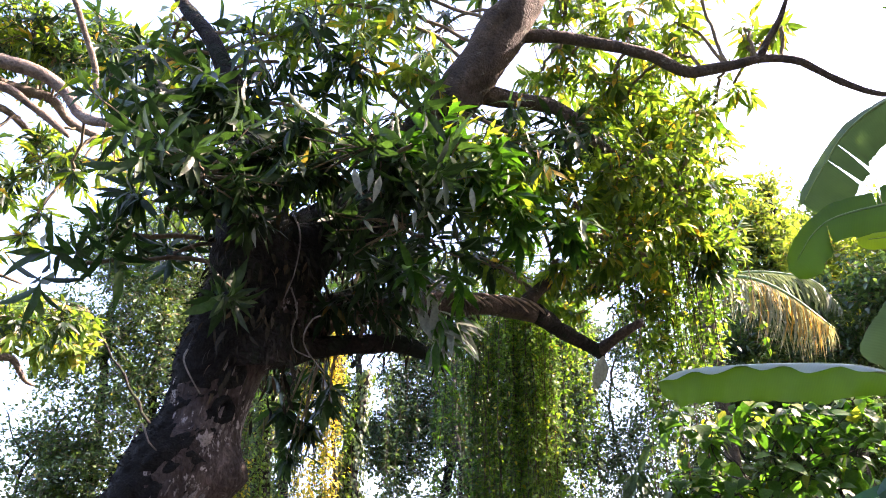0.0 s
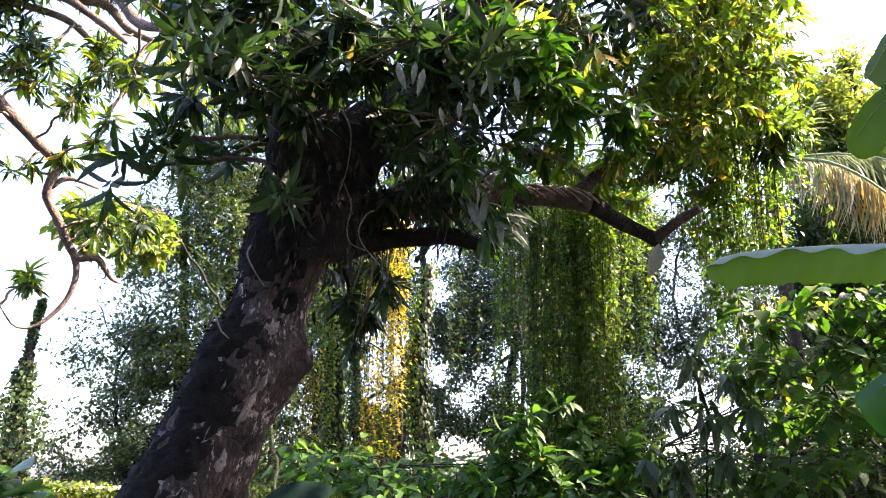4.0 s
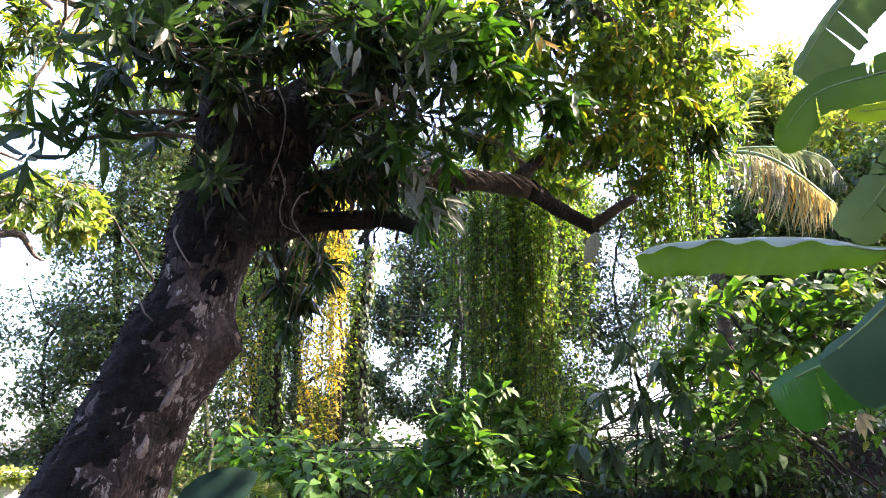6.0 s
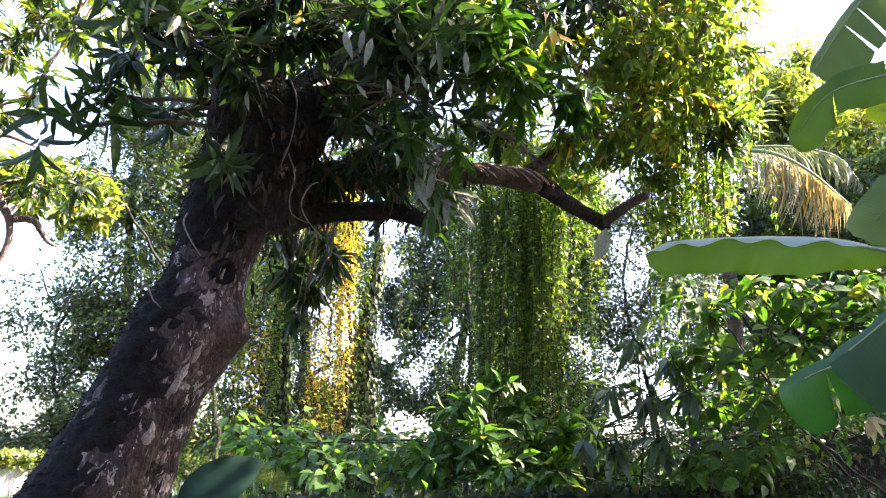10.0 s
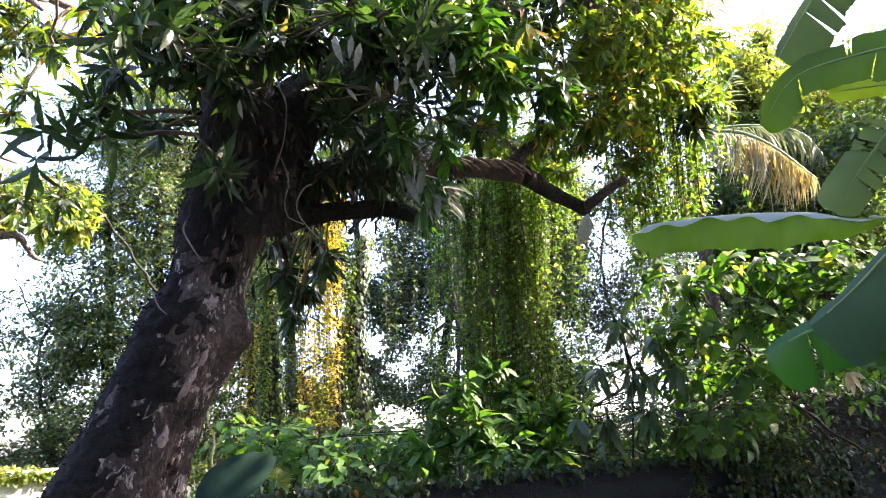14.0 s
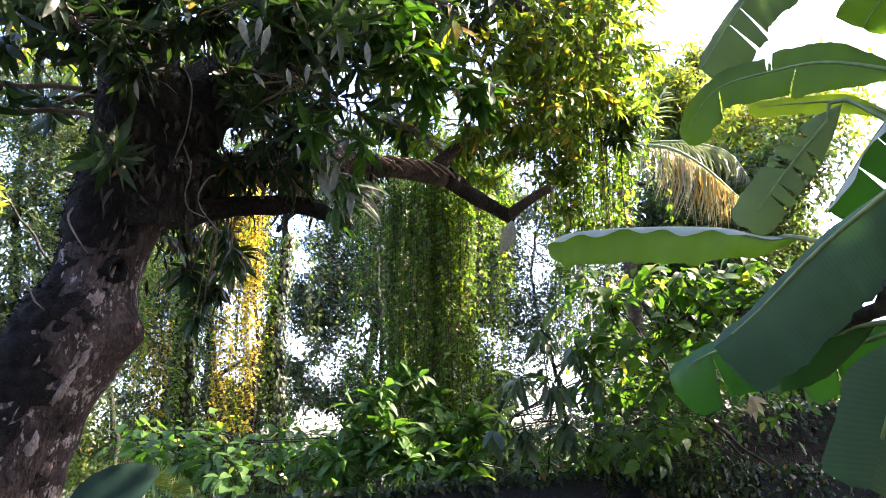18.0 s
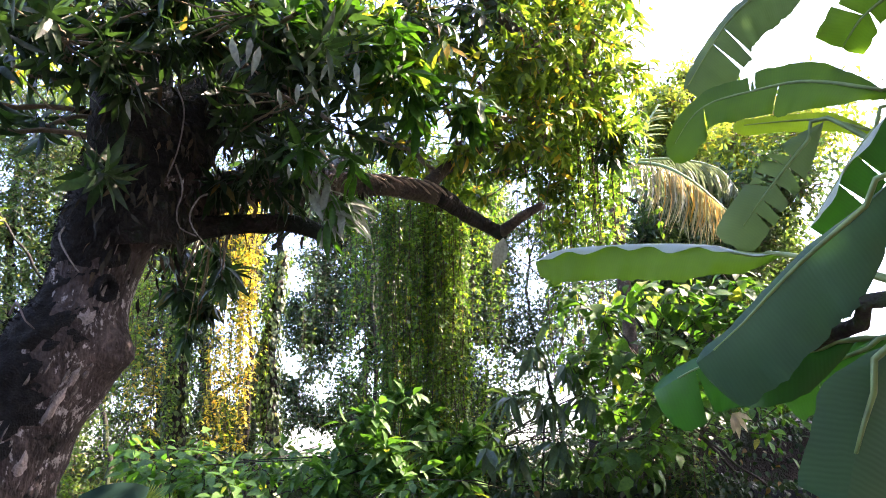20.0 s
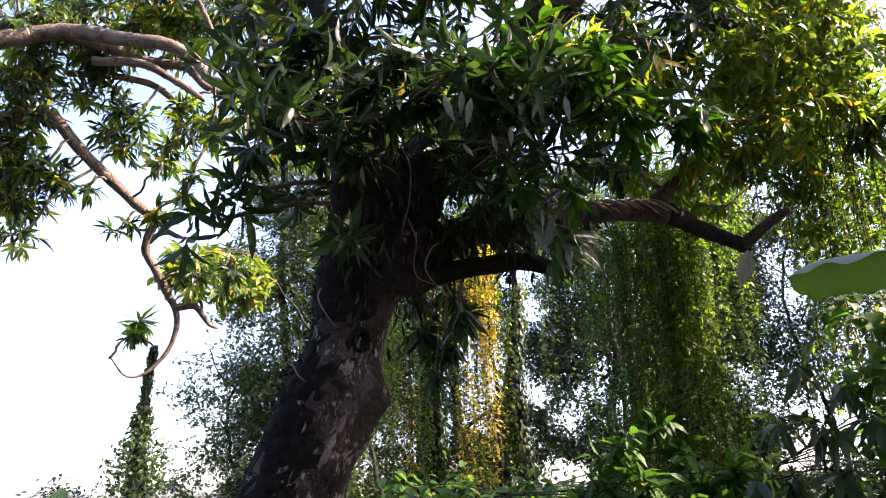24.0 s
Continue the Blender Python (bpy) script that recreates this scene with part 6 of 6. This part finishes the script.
# ---------------------------------------------------------------- banana plant
def blade(plant, rib, halves, material, fold, seed, root):
    """A banana leaf: its rib, and one or two half blades of (way, width, tears) that hang or stand from it, rippled and torn
    from the edge to the rib. fold: the width of a pale waxy edge that curls over the front."""
    rng = np.random.default_rng(seed)
    line = curve_points([(*p, 0.01) for p in rib], 0.018)
    p = line[:, :3]
    n, cols = len(p), 7
    tan = unit(np.gradient(p, axis=0))
    run = np.concatenate([[0], np.cumsum(np.linalg.norm(np.diff(p, axis=0), axis=1))])
    s = run / run[-1]
    profile = np.clip((s - 0.05) / 0.3, 0, 1) ** 0.7 * np.clip((1.0 - s) / 0.09 + 0.12, 0, 1) ** 0.5

    def half(way, width, tears, curl=0.0, scallop=0.0):
        verts, tris, uvs = [], [], []
        way = np.array(way, float)
        side = unit(way - tan * (tan @ way)[:, None])
        nor = np.cross(side, tan)
        nor *= np.where(nor[:, 1:2] > 0, -1, 1)
        cuts = np.sort(rng.choice(np.arange(8, n - 6), tears, replace=False)) if tears else []
        edges = [0, *cuts, n - 1]
        for a, b in zip(edges, edges[1:]):
            wide = 2.6 if tears > 3 else 1.0
            twist, slant, short = (rng.normal(0, 0.16), rng.uniform(0.003, 0.012) * wide, rng.uniform(0.85, 1.05)) if tears else (0, 0, 1)
            o = len(verts)
            for i in range(a, b + 1):
                edge = 1 + 0.025 * math.sin(i * 1.1 + seed) + 0.02 * math.sin(i * 2.9 + seed * 2) + scallop * (math.sin(run[i] * 36 + seed) + 0.6 * math.sin(run[i] * 15.5 + 1))
                for c in range(cols + 1):
                    v = c / cols
                    w = width * profile[i] * v * edge * short
                    gap = slant * v if (i == a and a > 0) else (-slant * v if (i == b and b < n - 1) else 0.0)
                    ripple = 0.05 * width * v * v * math.sin(run[i] * 34 + seed) + 0.022 * width * v * math.sin(run[i] * 85 + seed)
                    lift = ripple - 0.16 * width * v * v + curl * (1 - (1 - v) ** 2) + twist * w * ((i - a) / max(1, b - a) - 0.5)
                    verts.append(p[i] + side[i] * w + nor[i] * lift + tan[i] * (gap + 0.22 * w))
                    uvs.append((run[i] * 12, v))
            for r in range(b - a):
                for c in range(cols):
                    q = o + r * (cols + 1) + c
                    e = q + cols + 1
                    tris += [(q, q + 1, e + 1), (q, e + 1, e)]
        return verts, tris, uvs

    verts, tris, uvs = [], [], []
    for way, width, tears in halves:
        v, f, t = half(way, width, tears)
        tris += [tuple(k + len(verts) for k in q) for q in f]
        verts, uvs = verts + v, uvs + t
    leaf = child("leaf", raw_mesh("leaf", np.array(verts), np.array(tris), True, np.array(uvs)), material, plant)
    if fold:
        v, f, t = half((0.0, -0.35, -0.9), fold, 0, 0.012, 0.45)
        part("leaf_fold", raw_mesh("leaf_fold", np.array(v) + np.array([0, -0.006, 0.002]), np.array(f), True, np.array(t)), M_WAXY, leaf, "pale waxy folded edge").matrix_parent_inverse = Matrix.Identity(4)
    rows = [(*p[i], 0.0065 * (1 - s[i]) + 0.0015) for i in range(0, n, 5)]
    q = np.array(root, float)
    rows = [(*q, 0.026), (*((q + p[0]) / 2 + np.array([0.04, -0.02, 0.05])), 0.018)] + rows
    part("midrib", raw_mesh("midrib", *tube(rows, 8, 0.05, 0.0)), M_MIDRIB, leaf).matrix_parent_inverse = Matrix.Identity(4)
    return leaf


def build_banana():
    foot = (2.0, 1.35, 0)
    plant = thing("banana_plant", foot, "banana plant with broad torn green leaves", "plant", "banana plants")
    top = (1.9, 1.45, 1.7)
    child("pseudostem", raw_mesh("pseudostem", *tube([(*foot[:2], -0.05, 0.12), (1.96, 1.4, 0.8, 0.10), (*top, 0.07)], 16, 0.06, 0.03)), M_STEM, plant)
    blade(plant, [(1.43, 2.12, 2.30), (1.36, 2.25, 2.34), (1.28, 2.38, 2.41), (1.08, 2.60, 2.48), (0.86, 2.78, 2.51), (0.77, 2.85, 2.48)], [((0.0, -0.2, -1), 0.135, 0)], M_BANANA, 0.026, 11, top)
    blade(plant, [(1.23, 1.35, 2.26), (1.18, 1.42, 2.20), (1.07, 1.55, 2.09), (0.96, 1.66, 1.96), (0.90, 1.75, 1.90)], [((0.62, -0.45, -0.62), 0.15, 0), ((-0.35, 0.9, 0.1), 0.03, 0)], M_BANANA_DULL, 0, 12, top)
    blade(plant, [(1.31, 1.68, 1.95), (1.15, 1.75, 1.92), (1.04, 1.82, 1.92), (0.97, 1.88, 1.91), (0.87, 1.97, 1.85)], [((0.1, -0.15, -1), 0.135, 1), ((-0.1, 0.4, 0.9), 0.03, 0)], M_BANANA_SHADED, 0, 13, top)
    blade(plant, [(0.99, 1.16, 1.86), (0.95, 1.20, 1.77), (0.92, 1.22, 1.69), (0.89, 1.24, 1.59)], [((-0.9, 0.3, -0.3), 0.075, 0), ((0.9, -0.2, 0.2), 0.1, 0)], M_BANANA_DULL, 0, 14, top)
    blade(plant, [(1.36, 1.60, 1.95), (1.28, 1.72, 1.91), (1.22, 1.82, 1.88), (1.18, 1.88, 1.85)], [((0.1, -0.3, -1), 0.1, 1), ((-0.1, 0.3, 1), 0.04, 0)], M_BANANA_SHADED, 0, 15, top)
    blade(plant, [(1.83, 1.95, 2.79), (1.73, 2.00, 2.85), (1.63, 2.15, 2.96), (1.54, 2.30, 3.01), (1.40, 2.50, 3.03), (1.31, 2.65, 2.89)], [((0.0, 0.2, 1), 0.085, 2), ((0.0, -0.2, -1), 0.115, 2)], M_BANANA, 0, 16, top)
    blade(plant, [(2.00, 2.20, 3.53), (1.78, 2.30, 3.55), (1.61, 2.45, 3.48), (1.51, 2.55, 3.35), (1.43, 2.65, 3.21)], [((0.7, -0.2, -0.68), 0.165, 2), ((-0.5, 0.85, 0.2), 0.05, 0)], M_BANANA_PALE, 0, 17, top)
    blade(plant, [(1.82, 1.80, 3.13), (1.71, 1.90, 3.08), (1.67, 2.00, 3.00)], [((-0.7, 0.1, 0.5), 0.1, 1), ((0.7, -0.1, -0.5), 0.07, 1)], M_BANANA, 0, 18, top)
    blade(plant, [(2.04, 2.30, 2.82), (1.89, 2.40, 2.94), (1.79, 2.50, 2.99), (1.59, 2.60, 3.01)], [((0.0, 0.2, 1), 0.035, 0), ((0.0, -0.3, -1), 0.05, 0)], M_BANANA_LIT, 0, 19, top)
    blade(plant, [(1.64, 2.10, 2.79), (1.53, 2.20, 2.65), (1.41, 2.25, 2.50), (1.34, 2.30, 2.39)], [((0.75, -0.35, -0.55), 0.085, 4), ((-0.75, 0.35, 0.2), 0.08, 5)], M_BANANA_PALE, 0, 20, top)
    blade(plant, [(1.65, 1.80, 2.68), (1.55, 1.85, 2.57), (1.49, 1.95, 2.45), (1.45, 2.02, 2.36)], [((0.7, -0.3, -0.6), 0.13, 2)], M_BANANA_SHADED, 0.022, 21, top)
    child("leaf_stalk", raw_mesh("leaf_stalk", *tube([(*top, 0.03)] + [(*q, 0.02) for q in [(1.25, 1.45, 2.00), (1.21, 1.55, 1.96), (1.18, 1.62, 1.95), (1.18, 1.70, 1.94)]], 10, 0.04, 0.05)), M_SHADEBARK, plant, "dark withered leaf stalk")
    at = np.array([(1.00, 1.80, 1.78)] * 4)
    child("withered_tip", raw_mesh("withered_tip", *spread(LANCE, at, np.array([(0.35, 0.1, -0.8), (0.7, 0.2, -0.5), (0.1, 0, -0.9), (0.9, 0.1, -0.15)]), np.array([(0, -1, 0.2)] * 4), np.array([0.07, 0.08, 0.05, 0.07]), np.array([0.022, 0.02, 0.025, 0.018]))), M_WITHER, plant, "pale withered leaf tip")


build_banana()

# ---------------------------------------------------------------- coconut palm
def palm_frond(palm, rows, length, count, droop, seed, material):
    rng = np.random.default_rng(seed)
    rib = [(*r, 0.022 * (1 - i / len(rows)) + 0.004) for i, r in enumerate(rows)]
    line = curve_points(rib, 0.03)
    frond = child("frond", raw_mesh("frond", *tube(rib, 6, 0.06, 0.0)), M_MIDRIB, palm)
    k = np.linspace(len(line) * 0.1, len(line) - 2, count).astype(int)
    tan = unit(np.gradient(line[:, :3], axis=0))[k]
    side = unit(np.cross(tan, np.array([0, 0, 1.0])))
    shape = leaf_shape([(0, 0), (0.15, 0.5), (0.6, 0.42), (1, 0)], 0.5, 0.25)
    for hand in (-1, 1):
        n = len(k)
        d = side * hand * 0.55 + tan * 0.4 + np.array([0, 0, -droop]) + rng.normal(0, 0.06, (n, 3))
        size = length * np.sin(np.pi * (0.22 + 0.7 * np.linspace(0, 1, n))) * rng.uniform(0.85, 1.12, n)
        v, f = spread(shape, line[k, :3], d, side * -hand * 0.5 + np.array([0, 0, 1.0]), size, np.full(n, 0.034))
        per = len(v) // n
        tri = f[: len(f) // n]
        for i in range(n):
            part("leaflet", raw_mesh("leaflet", v[i * per : (i + 1) * per], tri), material, frond).matrix_parent_inverse = Matrix.Identity(4)


def build_palm():
    rows = [(2.62, 7.00, 1.45), (2.69, 7.00, 2.30), (2.70, 7.00, 2.87), (2.69, 7.00, 3.46), (2.67, 6.98, 4.20), (2.68, 6.95, 4.79)]
    palm = thing("coconut_palm", (rows[0][0], rows[0][1], 0), "coconut palm with arching golden fronds", "palm")
    child("trunk", raw_mesh("trunk", *tube([(rows[0][0], rows[0][1], -0.1, 0.085)] + [(*r, 0.068) for r in rows], 14, 0.08, 0.06, 14.0)), M_BRANCH, palm)
    palm_frond(palm, [(2.68, 6.95, 4.79), (2.89, 6.80, 4.76), (3.10, 6.60, 4.63), (3.30, 6.40, 4.37), (3.53, 6.20, 3.96)], 0.8, 60, 0.85, 40, M_PALM_SUNLIT)
    palm_frond(palm, [(2.68, 6.95, 4.79), (3.01, 7.00, 4.88), (3.42, 6.90, 4.85), (3.80, 6.80, 4.70), (3.95, 6.70, 4.35)], 0.55, 52, 0.6, 41, M_PALM_GREY)
    palm_frond(palm, [(2.68, 6.95, 4.79), (2.86, 7.00, 4.94), (3.13, 7.10, 5.31), (3.39, 7.20, 5.69)], 0.34, 14, 0.3, 42, M_PALM_GREY)


build_palm()

# ---------------------------------------------------------------- fan palms and a broad leaf in front of the wall
def fan_palm(foot, leaves, label, material=M_FAN):
    t = thing("fan_palm", foot, label, "palm", "fan palms")
    for hub, way, face, size in leaves:
        hub, way, face = np.array(hub), unit(np.array(way, float)), np.array(face, float)
        side = unit(np.cross(way, face))
        face = np.cross(side, way)
        verts, tris = [], []
        n = 26
        for i in range(n):
            a = math.radians(-105 + 210 * i / (n - 1))
            d = way * math.cos(a) + side * math.sin(a)
            e = np.cross(face, d)
            size_i = size * (0.82 + 0.18 * math.cos(a)) * RNG.uniform(0.92, 1.06)
            o = len(verts)
            for s, w in ((0.0, 0.002), (0.5, 0.085 * 0.5), (0.75, 0.03), (1.0, 0.003)):
                c = hub + d * size_i * s - face * 0.12 * size_i * s * s
                verts += [c - e * w * size_i, c + face * w * size_i * 0.9, c + e * w * size_i]
            for r in range(3):
                q = o + r * 3
                for c in (0, 1):
                    tris += [(q + c, q + c + 1, q + c + 4), (q + c, q + c + 4, q + c + 3)]
        leaf = child("fan_leaf", raw_mesh("fan_leaf", np.array(verts), np.array(tris), False), material, t)
        part("stalk", raw_mesh("stalk", *tube([(*foot, 0.015), (*((np.array(foot) + hub) / 2 + np.array([0, 0, 0.1])), 0.01), (*hub, 0.007)], 6, 0.06, 0.0)), M_MIDRIB, leaf)


fan_palm((-1.0, 3.75, 0), [((-1.02, 3.20, 1.17), (-0.15, 0.0, 1.0), (0.2, -0.9, 0.25), 0.27)], "small fan palm with grey-green pleated leaves at the tree's foot")
fan_palm((-0.5, 4.1, 0), [((-0.64, 3.40, 1.16), (0.88, 0.1, 0.4), (-0.4, -0.5, 0.75), 0.29)], "young fan palm with bluish pleated leaves before the wall")


fan_palm((-1.15, 4.85, 0), [((-1.33, 4.95, 1.48), (0.2, 0.0, 0.9), (0.1, -0.95, 0.3), 0.15), ((-1.23, 5.0, 1.43), (0.9, 0.1, 0.4), (0.0, -0.9, 0.4), 0.13)], "sunlit yellow-green fan palm growing by the wall", M_FAR_SUNLIT)


def broad_leaf():
    t = thing("taro_plant", (-1.0, 3.3, 0), "dark blue-green broad leaf plant beside the trunk", "plant")
    rows = [(-0.06, 0.15), (0.05, 0.34), (0.2, 0.47), (0.4, 0.52), (0.6, 0.48), (0.78, 0.36), (0.92, 0.18), (1, 0)]
    for at, way, face, size in (((-1.21, 3.40, 1.41), (0.78, 0.05, 0.6), (-0.25, -0.95, 0.2), 0.37), ((-1.05, 3.45, 1.02), (-0.6, 0.0, 0.6), (-0.2, -0.9, 0.2), 0.28)):
        leaf = child("leaf", raw_mesh("leaf", *spread(leaf_shape(rows, 0.04, 0.3), np.array([at]), np.array([way]), np.array([face]), np.array([size]), np.array([size * 0.62]))), M_TARO, t)
        part("stalk", raw_mesh("stalk", *tube([(0, 0, 0, 0.014), (*((Vector(at) - t.location) * 0.5 + Vector((0.05, 0, 0.02))), 0.011), (*(Vector(at) - t.location), 0.008)], 8, 0.06, 0.0)), M_MIDRIB, leaf).matrix_parent_inverse = Matrix.Translation(t.location)


broad_leaf()

# ---------------------------------------------------------------- bent stems and distant things
def build_liana():
    t = thing("liana", (2.6, 5.9, 0), "thin bare brown stems leaning over the bank", "vine")
    for rows in ([(2.95, 5.6, 1.55, 0.012), (2.6, 5.5, 1.9, 0.012), (2.3, 5.4, 2.25, 0.01), (2.05, 5.4, 2.6, 0.006)],
                 [(3.1, 5.5, 1.5, 0.01), (2.75, 5.45, 1.75, 0.01), (2.4, 5.4, 2.05, 0.008), (2.2, 5.35, 2.5, 0.004)]):
        child("stem", raw_mesh("stem", *tube(rows, 6, 0.05, 0.15, 12.0, 0.02)), M_SHADEBARK, t)


build_liana()

far_wall = part("garden_wall", prism(-6.6, -4.6, lambda x: 9.3 + 1.05 * (x + 5.6), 0.2, 0, lambda x: 1.5 + 0.06 * (x + 5.6)), M_PLASTER, None, "pale plastered wall in bright sun", "structure")
tagged(far_wall, category="wall")


def hedge():
    t = thing("hedge", (-6.2, 9.2, 0), "sunlit yellow-green hedge above the pale wall", "hedge", "", "stuff")
    n = 5200
    x = RNG.uniform(-7.4, -4.9, n)
    top = np.clip((-5.0 - x) * 0.6, 0, 1)
    at = np.stack([x, 9.3 + 1.05 * (x + 5.6) + RNG.uniform(-0.12, 0.5, n), 1.42 + RNG.triangular(0, 0.2, 0.36, n) * top - RNG.uniform(0, 0.35, n) * top], -1)
    child("foliage", raw_mesh("foliage", *spread(OVATE, at, RNG.normal(0, 0.6, (n, 3)), RNG.normal(0, 0.5, (n, 3)) + np.array([0.4, -0.3, 1]), RNG.uniform(0.05, 0.1, n), RNG.uniform(0.04, 0.07, n))), M_FAR_SUNLIT, t)


hedge()
shrub("far_bush", (-9.0, 11.2), [(-9.2, 11.3, 1.7, 0.5), (-8.5, 11.1, 1.6, 0.42), (-9.9, 11.4, 1.9, 0.5), (-7.8, 10.9, 1.45, 0.4)], M_FAR, "rounded dark bush on the far side of the field", 1500, 0.09, 0.05, OVATE, 0.2)

# Unseen wall added behind the eye to cut the low sky's light.
light_block = part("wall_light_block", prism(-6, 5, lambda x: -1.6, 0.2, 0, lambda x: 5.2), M_PLAIN, None, "unseen plain plastered wall added to block light from behind", "structure")
tagged(light_block, category="wall")

# ---------------------------------------------------------------- the wall's blocks
def block_mesh(w, h, d):
    bm = bmesh.new()
    bmesh.ops.create_cube(bm, size=1)
    bmesh.ops.scale(bm, vec=(w, d, h), verts=bm.verts)
    bmesh.ops.bevel(bm, geom=bm.edges[:], offset=0.002, segments=1, affect="EDGES")
    me = bpy.data.meshes.new("block")
    bm.to_mesh(me)
    bm.free()
    me.materials.append(M_BLOCK)
    return me


def build_blocks():
    me = block_mesh(0.3965, 0.1965, 0.014)
    ang = math.atan(WALL_SLOPE)
    for row in range(5):
        for k in range(22):
            x = -5.2 + k * 0.4 * math.cos(ang) + (0.2 if row % 2 else 0)
            if x > 2.85:
                continue
            ob = part("block", me, None, wall)
            ob.matrix_basis = Matrix.Translation((x, wall_y(x) + 0.005 + RNG.normal(0, 0.001), wall_top(x) - 0.1 - 0.2 * row)) @ Euler((0, -math.atan(0.045), ang)).to_matrix().to_4x4()


build_blocks()
